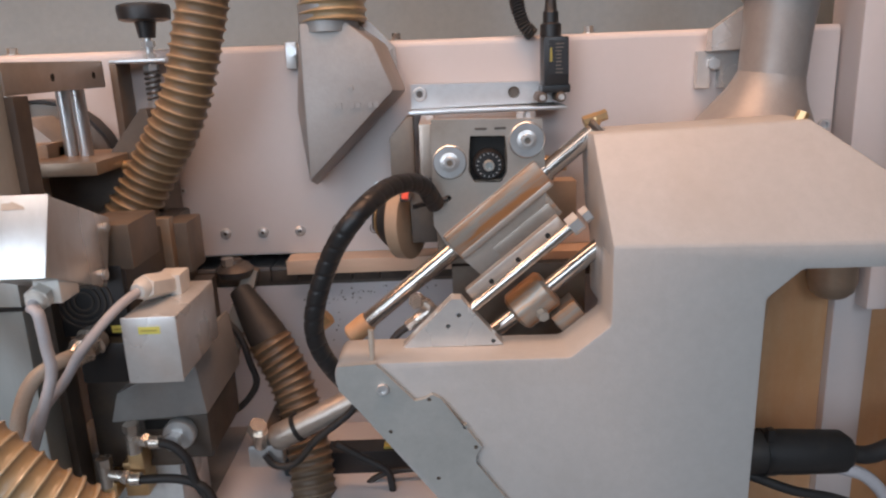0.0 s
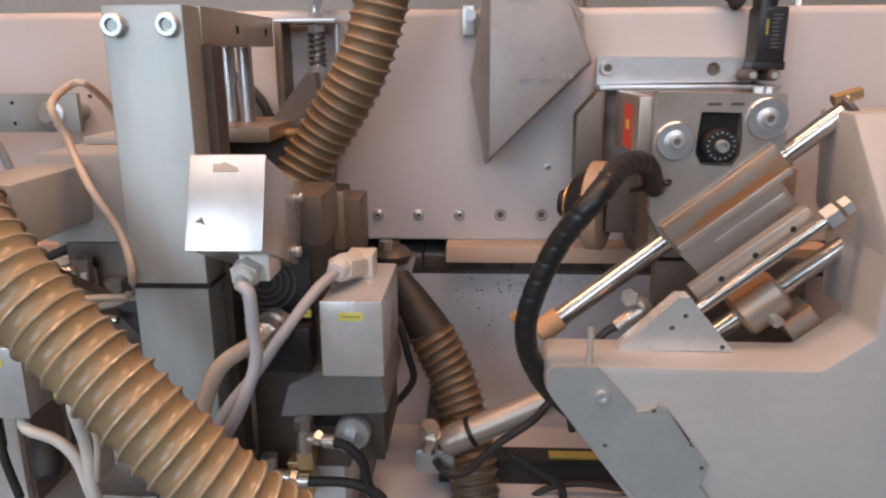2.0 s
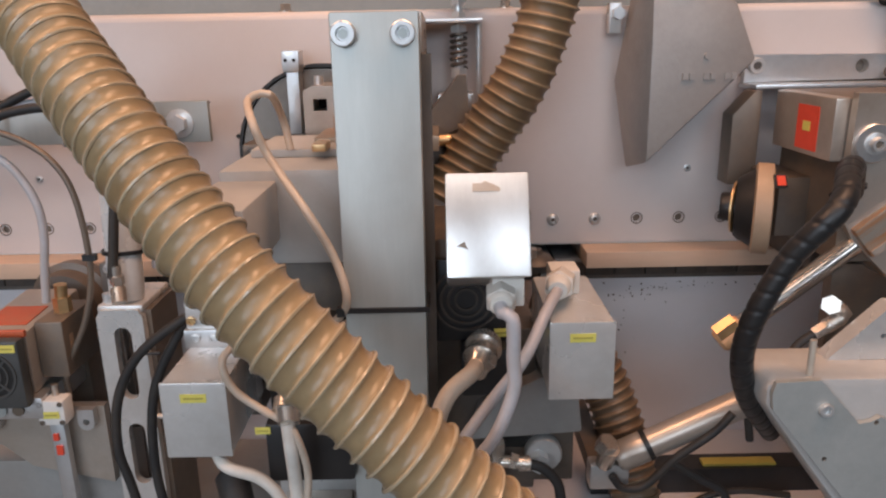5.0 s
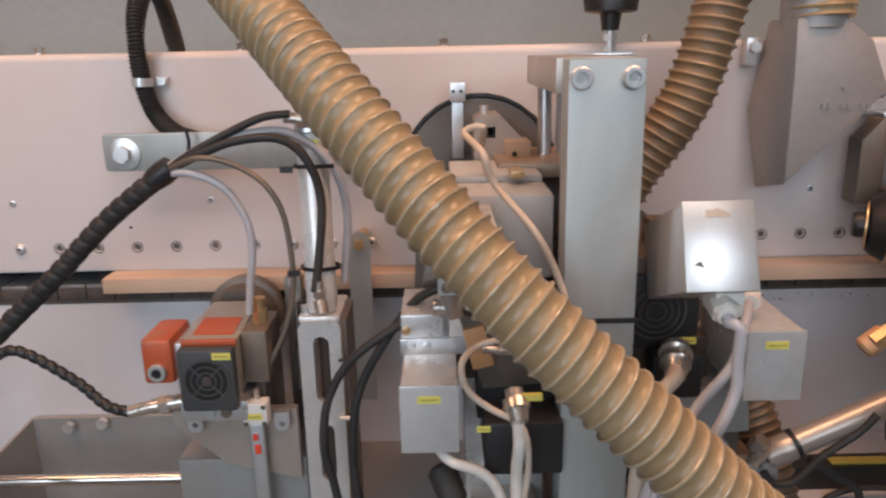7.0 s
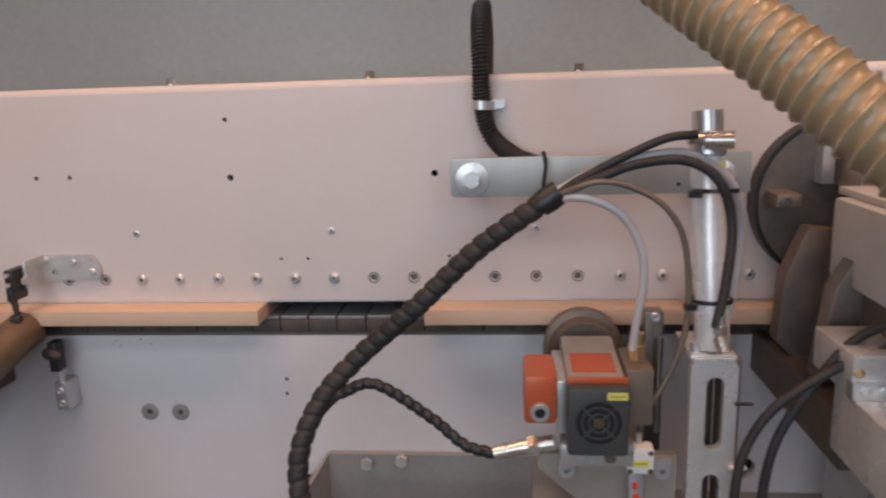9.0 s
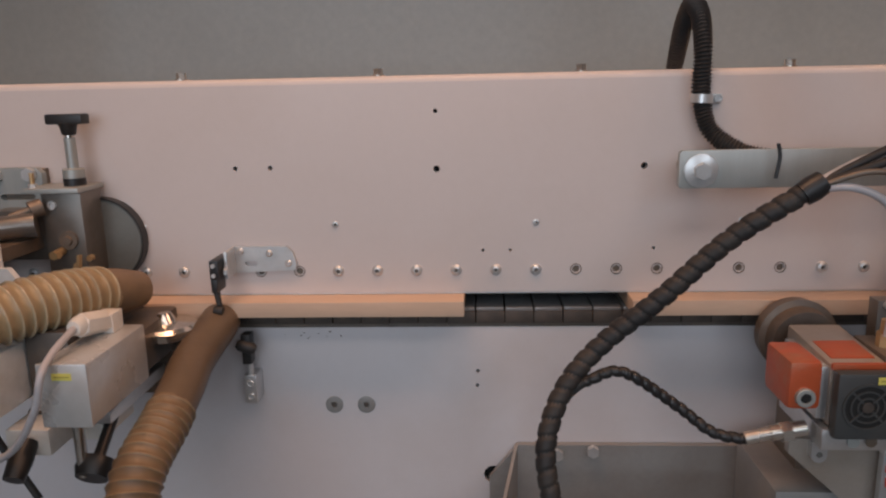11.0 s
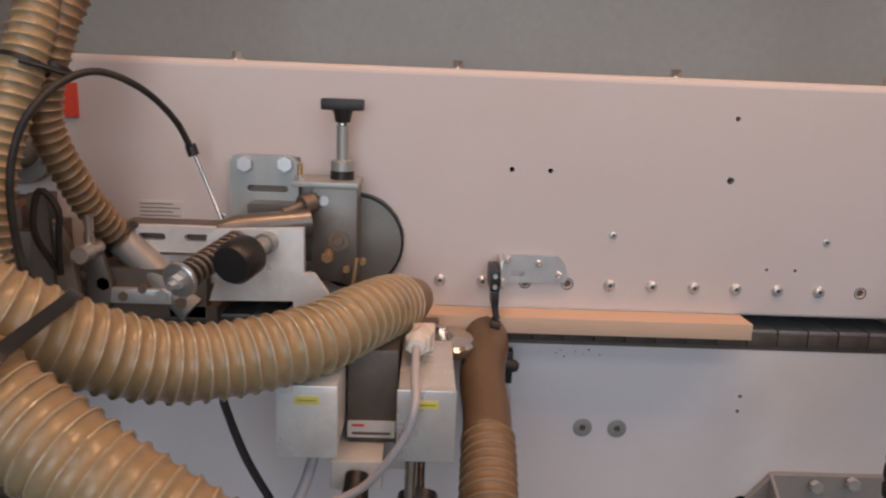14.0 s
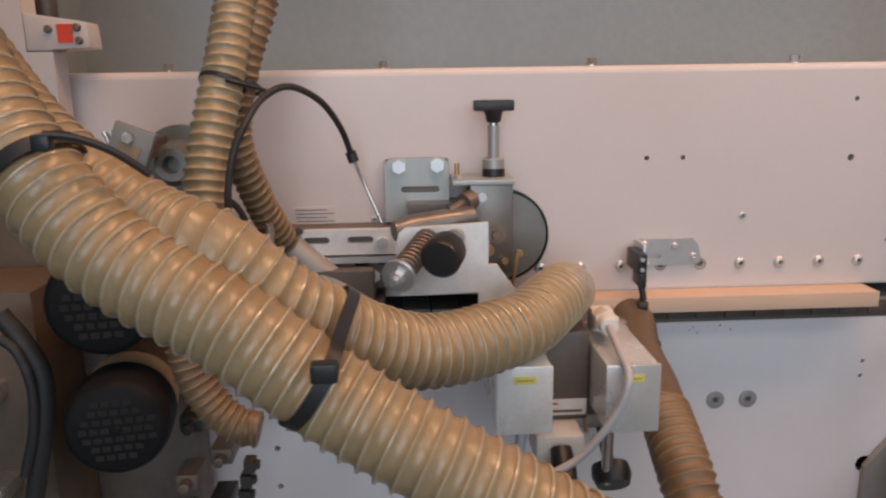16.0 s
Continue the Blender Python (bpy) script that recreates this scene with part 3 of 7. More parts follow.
for k in (-0.035, 0.0, 0.038):
    q = mc @ Vector((0.168 + k, -0.2462, 1.019))
    part("tapped_hole", C(q, q + Vector((0, 0.002, 0)), 0.0028, seg=12), M_HOLESHADE, pb)
P2 = Vector((0.118, -0.258, 0.973))
part("thin_rod", C(P2, P2 + U * 0.132, 0.0055), M_CHROME, slide)
part("rod_nut", hexa(bmesh.new(), P2 + U * 0.126, P2 + U * 0.138, 0.0105), M_ZINC, slide)
part("rod_nut", hexa(bmesh.new(), P2 + U * 0.142, P2 + U * 0.150, 0.0085), M_ZINC, slide)
P3 = Vector((0.145, -0.22, 0.935))
part("lower_rod", C(P3 - U * 0.01, P3 + U * 0.16, 0.0088), M_CHROME, slide)
cy = part("sleeve", lathe(bmesh.new(), P3 + U * 0.026, P3 + U * 0.072, [(0, 0.018), (0.08, 0.0225), (0.92, 0.0225), (1, 0.018)]), M_SLIDE, slide, "grey bearing sleeve", bevel=0)
part("grub_screw", hexa(bmesh.new(), P3 + U * 0.05 + Vector((0.006, -0.02, -0.008)), P3 + U * 0.05 + Vector((0.008, -0.028, -0.010)), 0.006), M_STEEL, cy)
part("sleeve_lug", B(0.205, 0.235, -0.235, -0.205, 0.938, 0.962, m=rot_about((0.22, -0.22, 0.95), ry=-38)), M_SLIDE, slide, bevel=0.002)
gus = part("gusset", sheet([(0.047, 0.9365), (0.097, 0.986), (0.107, 0.986), (0.148, 0.9365)], -0.268, -0.25, [ring2(c, 0.0024, 10) for c in ((0.093, 0.958), (0.104, 0.969), (0.138, 0.9405))]), M_GREYBOX, slide, "grey triangular support bracket", bevel=0)
ef = [(0.064, -0.235, 0.975), (0.076, -0.235, 0.966), (0.061, -0.235, 0.954), (0.051, -0.235, 0.947), (0.039, -0.235, 0.938), (0.028, -0.235, 0.921)]
part("elbow_fitting", merge(hexa(bmesh.new(), Vector(ef[0]) - Vector((0.004, 0.006, -0.002)), ef[0], 0.0088), tube([ef[0], ef[1], ef[2]], 0.0068, 14), hexa(bmesh.new(), ef[2], ef[3], 0.0062)), M_NICKEL, slide, "nickel elbow air fitting")
part("air_hose", tube([ef[3], ef[4], ef[5], (0.01, -0.21, 0.88), (0.02, -0.20, 0.82)], 0.004, 10), M_RUBBER, slide)
part("inner_web", B(0.10, 0.25, -0.165, -0.150, 0.90, 0.99), M_DUSTY, slide)

# tracing head with dial
head = thing("tracing_head", (0.14, -0.1, 0.965), "grey steel tracing head with a dial, washers and a rubber wheel", "tracing head")
part("face_plate", sheet([(0.083, 1.157), (0.197, 1.154), (0.200, 1.107), (0.200, 1.03), (0.136, 0.985), (0.094, 1.025), (0.082, 1.046), (0.082, 1.088)], -0.2, -0.19,
                         [[(0.123, 1.139), (0.159, 1.138), (0.161, 1.115), (0.160, 1.100), (0.154, 1.090), (0.126, 1.091), (0.120, 1.102), (0.121, 1.12)], slot2((0.098, 1.075), 0.007, 0.0069)]), M_WARM, head, "grey face plate", bevel=0)
part("block", B(0.085, 0.196, -0.19, -0.06, 1.0, 1.152), M_DUSTY, head, bevel=0.002)
part("top_cap", B(0.070, 0.085, -0.188, -0.07, 1.095, 1.152), M_WARM, head, bevel=0.002)
part("dial_recess", B(0.122, 0.159, -0.1915, -0.189, 1.092, 1.138), M_HOLESHADE, head)
dial = part("dial", lathe(bmesh.new(), (0.141, -0.19, 1.109), (0.141, -0.206, 1.109), [(0, 0.0165), (0.7, 0.0160), (1, 0.0135)]), M_BLACK, head, "black adjusting dial with white marks")
for i in range(16):
    a = 2 * math.pi * i / 16
    q = Vector((0.141 + 0.0118 * math.cos(a), -0.2064, 1.109 + 0.0118 * math.sin(a)))
    part("mark", B(q.x - 0.0005, q.x + 0.0005, q.y, q.y + 0.0006, q.z - 0.0009, q.z + 0.0009, m=rot_about(q, ry=90 - math.degrees(a))), M_GREYBOX, dial)
part("hub", lathe(bmesh.new(), (0.141, -0.206, 1.109), (0.141, -0.213, 1.109), [(0, 0.0058), (0.8, 0.0058), (1, 0.005), (1, 0.0035), (0.4, 0.003)]), M_STEEL, dial)
for x, z, r in ((0.101, 1.113, 0.0175), (0.181, 1.133, 0.0185)):
    w = part("washer", lathe(bmesh.new(), (x, -0.2, z), (x, -0.2035, z), [(0, r), (0.7, r), (1, r - 0.001)]), M_ALU, head, "large round aluminium washer")
    part("washer_screw", merge(lathe(bmesh.new(), (x, -0.2035, z), (x, -0.2048, z), [(0, 0.0100), (0.7, 0.0100), (1, 0.0092)]), capscrew(bmesh.new(), (x, -0.2048, z), 0.0064, 0.0055)), M_ZINC, w)
    part("socket", socket((x, -0.2075, z), 0.0034), M_DUSTY, w)
for x in (0.128, 0.148):
    part("scale_mark", B(x, x + 0.012, -0.2004, -0.2, 1.1445, 1.147), M_DARK, head)
part("lever", tube([(0.098, -0.203, 1.075), (0.080, -0.204, 1.072), (0.062, -0.215, 1.07)], 0.0028), M_BLACK, head)
for x in (0.178, 0.186):
    part("top_screw", hexa(bmesh.new(), (x, -0.185, 1.152), (x, -0.185, 1.160), 0.0065), M_ZINC, head)
part("red_label", B(0.0694, 0.070, -0.162, -0.121, 1.100, 1.142), M_RED, head, "red warning label")
part("label_square", B(0.0689, 0.0694, -0.148, -0.134, 1.118, 1.127), M_YELLOW, head)
part("side_cover", sheet([(0.030, 1.05), (0.030, 1.125), (0.052, 1.150), (0.060, 1.150), (0.060, 1.05)], -0.06, -0.03), M_DUSTY, head, bevel=0.002)
part("brass_knob", lathe(bmesh.new(), (0.20, -0.13, 1.097), (0.232, -0.14, 1.097), [(0, 0.006), (0.3, 0.006), (0.3, 0.010), (0.6, 0.010), (0.6, 0.007), (1, 0.007)]), M_BRASS, head)
part("brass_block", B(0.205, 0.248, -0.12, -0.09, 1.02, 1.075), M_BEIGE, head, bevel=0.002)
wl = part("tracing_wheel", lathe(bmesh.new(), (0.036, -0.102, 1.034), (0.058, -0.111, 1.034), [(0, 0.024), (0.0, 0.026), (0.05, 0.030), (0.25, 0.030), (0.25, 0.044), (0.32, 0.047), (0.95, 0.047), (1, 0.044)], 44), M_BEIGE, head, "wheel with a tan tread and a dark hub")
part("hub", lathe(bmesh.new(), (0.012, -0.092, 1.034), (0.043, -0.105, 1.034), [(0, 0.013), (0.1, 0.015), (0.45, 0.015), (0.45, 0.030), (0.6, 0.034), (1, 0.041)], 36), M_BLACK, wl)
part("hub_ring", lathe(bmesh.new(), (0.024, -0.097, 1.034), (0.0265, -0.0985, 1.034), [(0, 0.024), (0.2, 0.027), (0.8, 0.027), (1, 0.025)], 36), M_BRASS, wl)
part("tread_label", B(0.044, 0.056, -0.143, -0.141, 1.062, 1.076, m=rot_about((0.05, -0.142, 1.069), rx=-30)), M_BLACK, wl)
part("arrow", B(0.046, 0.054, -0.1445, -0.143, 1.064, 1.074, m=rot_about((0.05, -0.142, 1.069), rx=-30)), M_RED, wl)
part("axle_mount", B(0.055, 0.09, -0.13, -0.05, 1.01, 1.07), M_DARK, head, bevel=0.002)
part("stem", B(0.10, 0.19, -0.12, -0.0, 0.97, 1.0), M_DARK, head)

spiral = thing("spiral_cable", (0.0, -0.29, 0.93), "black cable bundle bound with a spiral wrap, dusty", "cable")
K = [(0.085, -0.205, 1.070), (0.07, -0.229, 1.096), (0.043, -0.27, 1.101), (0.014, -0.316, 1.083), (-0.016, -0.306, 1.037), (-0.036, -0.293, 0.968), (-0.018, -0.265, 0.905), (0.03, -0.22, 0.84)]
part("core", tube(K, 0.0086, 14), M_RUBBER, spiral)
part("wrap", spiral_wrap(K, 0.0086, 0.0165, 0.94, 0.0010), M_BLACK, spiral)
part("clamp_bolt", hexa(bmesh.new(), *[(-0.043, -0.250, 0.955), (-0.028, -0.250, 0.967)], 0.0085), M_BRASS, spiral)

# ---- bracket with limit switch ----
swb = thing("switch_bracket", (0.15, -0.01, 1.152), "aluminium angle bracket with bolts on the beam plate", "bracket")
part("web", sheet([(0.057, 1.186), (0.245, 1.184), (0.245, 1.158), (0.057, 1.156)], -0.014, -0.004, [ring2((0.187, 1.172), 0.0075, 16)]), M_ALU, swb, bevel=0)
part("lip", B(0.055, 0.248, -0.052, -0.004, 1.151, 1.1555), M_ALU, swb, bevel=0.0008)
part("backing", B(0.06, 0.24, -0.004, 0.0, 1.155, 1.184), M_DUSTY, swb)
bt = part("bolt", capscrew(bmesh.new(), (0.068, -0.014, 1.174), 0.0085, 0.007), M_ZINC, swb)
part("socket", socket((0.068, -0.0185, 1.174), 0.0043), M_DARK, bt)
ls = thing("limit_switch", (0.236, -0.033, 1.172), "black limit switch with a grey type plate", "switch")
part("body", B(0.220, 0.2505, -0.048, -0.014, 1.180, 1.237), M_BLACK, ls, bevel=0.002)
part("neck", lathe(bmesh.new(), (0.231, -0.03, 1.237), (0.231, -0.03, 1.285), [(0, 0.013), (0.3, 0.013), (0.35, 0.0095), (0.6, 0.0095), (0.65, 0.0075), (1, 0.0065)], 18), M_BLACK, ls)
tp = part("type_plate", B(0.227, 0.2490, -0.0486, -0.048, 1.193, 1.233), M_BLACK, ls)
for i in range(9):
    part("print_bar", B(0.2345, 0.2345 + 0.006 + 0.007 * random.random(), -0.0491, -0.0486, 1.1945 + i * 0.0042, 1.1957 + i * 0.0042), M_DUSTY, tp)
part("yellow_mark", B(0.2275, 0.2300, -0.0491, -0.0486, 1.208, 1.224), M_INK, tp)
part("base", B(0.218, 0.253, -0.046, -0.014, 1.171, 1.181), M_BLACK, ls, bevel=0.002)
for x in (0.218, 0.241):
    r = part("roller", lathe(bmesh.new(), (x, -0.014, 1.166), (x, -0.05, 1.166), [(0, 0.0065), (0.9, 0.0065), (1, 0.0055), (1, 0.003)]), M_DARK, ls, "small steel roller")
    part("pin", C((x, -0.05, 1.166), (x, -0.053, 1.166), 0.0035), M_ZINC, r)
part("cable", tube([(0.231, -0.03, 1.28), (0.232, -0.025, 1.33), (0.25, 0.02, 1.45), (0.26, 0.2, 1.55)], 0.0055), M_RUBBER, ls)
cd = thing("conduit", (0.2, 0.02, 1.2405), "black corrugated conduit behind the beam edge", "conduit")
part("pipe", ribbed([(0.212, -0.006, 1.2405), (0.200, -0.008, 1.255), (0.192, 0.0, 1.29), (0.188, 0.05, 1.38), (0.19, 0.2, 1.5)], 0.0095, 0.0035, 0.0016, 18), M_RUBBER, cd)

# ---- suction funnels ----


def funnel_a():
    f = thing("suction_funnel", (-0.03, -0.04, 1.07), "grey cast aluminium suction funnel with a pointed mouth and cast figures", "suction funnel", "suction funnels")
    front = [(-0.066, -0.074, 1.262), (-0.012, -0.074, 1.262), (0.018, -0.078, 1.238), (0.040, -0.082, 1.183), (-0.066, -0.082, 1.079)]
    back = [(-0.072, -0.014, 1.262), (-0.004, -0.014, 1.262), (0.030, -0.012, 1.236), (0.052, -0.012, 1.18), (-0.07, -0.012, 1.062), (-0.088, -0.012, 1.16)]
    part("hopper", hull(front + back + [(-0.066, -0.080, 1.20)]), M_FUN, f, bevel=0.004)
    part("neck", lathe(bmesh.new(), (-0.035, -0.045, 1.252), (-0.035, -0.045, 1.285), [(0, 0.036), (0.3, 0.0355), (1, 0.0355)], 32), M_FUN, f)
    part("hose", ribbed([(-0.03, -0.045, 1.262), (-0.03, -0.04, 1.33), (-0.03, -0.02, 1.42), (-0.03, 0.05, 1.55)], 0.0405, 0.0105, 0.002, 36), M_HOSE, f, "tan spiral hose")
    for i, w in enumerate((2, 3, 3, 2, 3, 2, 3, 2)):
        x = -0.034 + i * 0.0072
        if i in (2, 5):
            continue
        part("cast_figure", B(x, x + 0.0050, -0.0832, -0.081, 1.164, 1.1705), M_FUN, f)
    part("cast_mark", lathe(bmesh.new(), (-0.010, -0.0800, 1.187), (-0.010, -0.0828, 1.187), [(0, 0.0035), (1, 0.003)], 16), M_FUN, f)
    part("ear", B(-0.096, -0.083, -0.016, -0.001, 1.211, 1.243), M_GREYBOX, f, bevel=0.001)
    part("ear_web", hull([(-0.004, -0.02, 1.268), (0.012, -0.02, 1.262), (0.040, -0.012, 1.232), (0.042, -0.012, 1.205), (-0.004, 0.0, 1.268), (0.040, -0.001, 1.232), (0.042, -0.001, 1.2), (0.0, -0.02, 1.21), (0.0, -0.001, 1.21)]), M_GREYBOX, f)
    part("ear_bolt", hexa(bmesh.new(), (-0.087, -0.016, 1.232), (-0.087, -0.023, 1.232), 0.007), M_ZINC, f)
    return f


funnel_a()
f2 = thing("suction_funnel", (0.48, -0.06, 1.1), "grey cast aluminium suction funnel with a round neck and flared skirt", "suction funnel", "suction funnels")
part("skirt", lathe(bmesh.new(), (0.470, -0.068, 1.10), (0.4865, -0.07, 1.185), [(0, 0.085), (0.35, 0.065), (0.7, 0.047), (0.85, 0.0415), (0.95, 0.0388), (1, 0.0382)], 40), M_FUN, f2)
part("neck", lathe(bmesh.new(), (0.4855, -0.07, 1.180), (0.493, -0.07, 1.29), [(0, 0.0378), (0.06, 0.0380), (0.5, 0.0383), (0.74, 0.0405), (1, 0.0405)], 40), M_FUN, f2)
part("hose", ribbed([(0.492, -0.07, 1.268), (0.495, -0.065, 1.33), (0.50, -0.04, 1.42), (0.51, 0.03, 1.55)], 0.0465, 0.0105, 0.002, 36), M_HOSE, f2, "tan spiral hose")
part("ear", sheet([(0.418, 1.213), (0.418, 1.168), (0.434, 1.168), (0.434, 1.19), (0.446, 1.19), (0.446, 1.168), (0.474, 1.163), (0.474, 1.225), (0.428, 1.213)], -0.012, -0.001), M_GREYBOX, f2)
part("ear_web", hull([(0.428, -0.03, 1.213), (0.428, -0.03, 1.238), (0.468, -0.03, 1.265), (0.475, -0.03, 1.215), (0.428, -0.012, 1.213), (0.428, -0.012, 1.238), (0.468, -0.012, 1.265), (0.475, -0.012, 1.215)]), M_GREYBOX, f2)
part("ear_bolt", hexa(bmesh.new(), (0.437, -0.012, 1.198), (0.437, -0.019, 1.198), 0.0075), M_ZINC, f2)
bm = lathe(bmesh.new(), (0.453, -0.215, 1.143), (0.457, -0.215, 1.152), [(0, 0.006), (1, 0.006)], 6)
single("hex_bolt", bm, M_BRASS, "brass-coloured hexagon bolt on the housing", "bolt")

# ---- end of the machine, seen past the housing ----
single("end_column", B(0.603, 0.655, -0.045, 0.03, 0.4, 1.75), M_PLATE, "off-white painted steel column at the machine end", "column", kind="structure", bevel=0.004)
bm = capscrew(bmesh.new(), (0.588, -0.001, 1.115), 0.0075, 0.006)
single("end_bolt", bm, M_ZINC, "zinc-plated screw at the end of the beam plate", "screw")
single("end_panel", B(0.66, 1.2, -0.16, -0.14, 0.0, 1.75), M_PLATE, "off-white side panel at the machine end", "panel", kind="structure")
single("end_backing", B(0.601, 1.2, 0.031, 0.30, 0.0, 1.205), M_BEIGE, "beige painted end of the machine bed", "machine bed", kind="structure")
ep = thing("end_cover", (0.5, -0.02, 0.3), "orange-beige sheet metal cover below the housing, tinted for warm light", "cover")
part("sheet", B(0.38, 0.80, -0.03, -0.004, 0.3, 0.93), M_COVERSHEET, ep, bevel=0.004)
part("rib", hull([(0.455, -0.06, 0.94), (0.52, -0.06, 0.96), (0.52, -0.03, 0.96), (0.455, -0.03, 0.93), (0.44, -0.055, 0.55), (0.46, -0.055, 0.55), (0.44, -0.03, 0.55), (0.48, -0.03, 0.55)]), M_COVERSHEET, ep, bevel=0.005)
part("fold", tube([(0.455, -0.045, 0.945), (0.50, -0.05, 0.94), (0.515, -0.05, 0.955), (0.52, -0.05, 0.99)], 0.009), M_COVERSHEET, ep)
part("pocket", lathe(bmesh.new(), (0.588, -0.055, 0.99), (0.592, -0.055, 0.900), [(0, 0.030), (0.75, 0.030), (0.92, 0.026), (1, 0.018)], 28), M_PATINA, ep, "rounded brown duct end")
part("pale_strip", B(0.628, 0.655, -0.075, -0.046, 0.885, 1.02), M_PLATE, ep, bevel=0.004)
part("small_knob", C((0.505, -0.03, 0.88), (0.505, -0.045, 0.88), 0.006), M_DARK, ep)
sl = thing("cable_sleeve", (0.50, -0.16, 0.65), "black foam sleeve round a cable bundle", "cable sleeve")
part("sleeve", lathe(bmesh.new(), (0.42, -0.16, 0.741), (0.575, -0.16, 0.736), [(0, 0.024), (0.03, 0.026), (0.5, 0.0275), (0.93, 0.026), (1, 0.018)], 20), M_RUBBER, sl)
part("tail", tube([(0.565, -0.16, 0.736), (0.60, -0.158, 0.729), (0.64, -0.15, 0.737), (0.72, -0.12, 0.745)], 0.011), M_RUBBER, sl)
part("cable", tube([(0.45, -0.17, 0.715), (0.50, -0.18, 0.698), (0.56, -0.18, 0.682), (0.64, -0.17, 0.64)], 0.006), M_RUBBER, sl)
part("grey_cable", tube([(0.555, -0.17, 0.722), (0.59, -0.175, 0.710), (0.62, -0.175, 0.675), (0.64, -0.17, 0.62)], 0.008), M_CABLE, sl)
part("strap", tie_round((0.47, -0.16, 0.740), (1, 0, -0.03), 0.0265, 0.006), M_BLACK, sl)
part("strap_end", B(0.467, 0.475, -0.178, -0.168, 0.761, 0.777), M_BLACK, sl)
part("saddle", B(0.47, 0.49, -0.16, -0.004, 0.705, 0.718), M_DUSTY, sl)

# ---- trimming station: pillar, knob, motors, boxes ----
pil = thing("pillar", (-0.326, -0.3, 0.0), "bluish ground steel pillar with a top bar and two large screws", "pillar")
part("post", B(-0.357, -0.2955, -0.3205, -0.287, 0.0, 1.2275), M_STEEL, pil, bevel=0.0015)
part("back_post", B(-0.352, -0.288, -0.287, -0.262, 0.0, 1.198), M_DARK, pil)
part("top_bar", B(-0.362, -0.294, -0.287, -0.082, 1.199, 1.2285), M_WARM, pil, "dusty steel top bar", bevel=0.0015)
for x in (-0.3475, -0.3065):
    s = part("screw", capscrew(bmesh.new(), (x, -0.3205, 1.213), 0.0088, 0.006), M_ZINC, pil, "bright socket screw")
    part("socket", socket((x, -0.3236, 1.213), 0.0036), M_STEEL, s)
for z in (1.213,):
    for y in (-0.20, -0.11):
        part("cross_hole", C((-0.2936, y, z), (-0.2955, y, z), 0.004, seg=12), M_HOLESHADE, pil)
for x, y in ((-0.343, -0.088), (-0.323, -0.094)):
    part("column", C((x, y, 1.10), (x, y, 1.2), 0.0078), M_ALU, pil, "chrome guide column")
part("cable_tie", merge(B(-0.3585, -0.294, -0.3225, -0.3205, 1.0085, 1.0125), B(-0.294, -0.2925, -0.3225, -0.26, 1.0085, 1.0125), B(-0.3605, -0.3570, -0.3225, -0.26, 1.0085, 1.0125), B(-0.363, -0.357, -0.326, -0.320, 1.007, 1.014)), M_BLACK, pil, "black cable tie")
part("column_base", B(-0.40, -0.283, -0.16, -0.03, 1.107, 1.122), M_PATINA, pil, bevel=0.002)
# dark block stands in for the shaded recess under the base
part("recess_shade_block", B(-0.39, -0.245, -0.085, -0.02, 1.04, 1.1065), M_DARK, pil, bevel=0.002)

kn = thing("clamp_knob", (-0.26, -0.03, 1.11), "black star knob on a spring-loaded spindle in a bent bracket", "clamp knob")
part("grip", lathe(bmesh.new(), (-0.26, -0.026, 1.273), (-0.26, -0.026, 1.294), [(0, 0.024), (0.1, 0.030), (0.7, 0.0315), (0.9, 0.030), (1, 0.022)], 32), M_BLACK, kn)
part("stem", lathe(bmesh.new(), (-0.26, -0.026, 1.254), (-0.26, -0.026, 1.274), [(0, 0.010), (0.6, 0.0115), (1, 0.013)]), M_BLACK, kn)
part("spindle", C((-0.26, -0.026, 1.13), (-0.26, -0.026, 1.256), 0.0048), M_ZINC, kn)
for z0, z1, r in ((1.243, 1.250, 0.0085), (1.2305, 1.236, 0.008), (1.168, 1.178, 0.0095), (1.154, 1.164, 0.0085), (1.215, 1.2225, 0.0095)):
    part("nut", hexa(bmesh.new(), (-0.26, -0.026, z0), (-0.26, -0.026, z1), r), M_ZINC, kn)
hx = [(-0.26 + 0.0085 * math.cos(a), -0.026 + 0.0085 * math.sin(a), 1.178 + 0.037 * a / (2 * math.pi * 6)) for a in [2 * math.pi * 6 * i / 120 for i in range(121)]]
part("spring", sweep(bmesh.new(), [Vector(p) for p in hx], 0.0016, 6), M_DARK, kn, "steel spring")
part("bracket_top", B(-0.304, -0.235, -0.045, -0.002, 1.2245, 1.2295), M_ALU, kn, bevel=0.002)
part("bracket_leg", B(-0.304, -0.295, -0.045, -0.002, 1.11, 1.2255), M_DUSTY, kn, bevel=0.002)
part("bracket_rod", C((-0.238, -0.02, 1.15), (-0.238, -0.02, 1.2245), 0.0035), M_ZINC, kn)
fb = part("foot_block", B(-0.283, -0.245, -0.05, -0.002, 1.125, 1.152), M_ALU, kn, bevel=0.0015)
part("screw", capscrew(bmesh.new(), (-0.267, -0.05, 1.139), 0.0075, 0.004), M_DARK, fb)
part("diagonal_arm", sheet([(-0.318, 1.105), (-0.262, 1.172), (-0.254, 1.172), (-0.250, 1.125), (-0.29, 1.105)], -0.075, -0.05), M_DUSTY, kn)
part("brass_pin", C((-0.262, -0.07, 1.117), (-0.235, -0.07, 1.119), 0.006), M_BRASS, kn)
part("brass_pin", C((-0.285, -0.09, 1.108), (-0.24, -0.09, 1.110), 0.006), M_BRASS, kn)

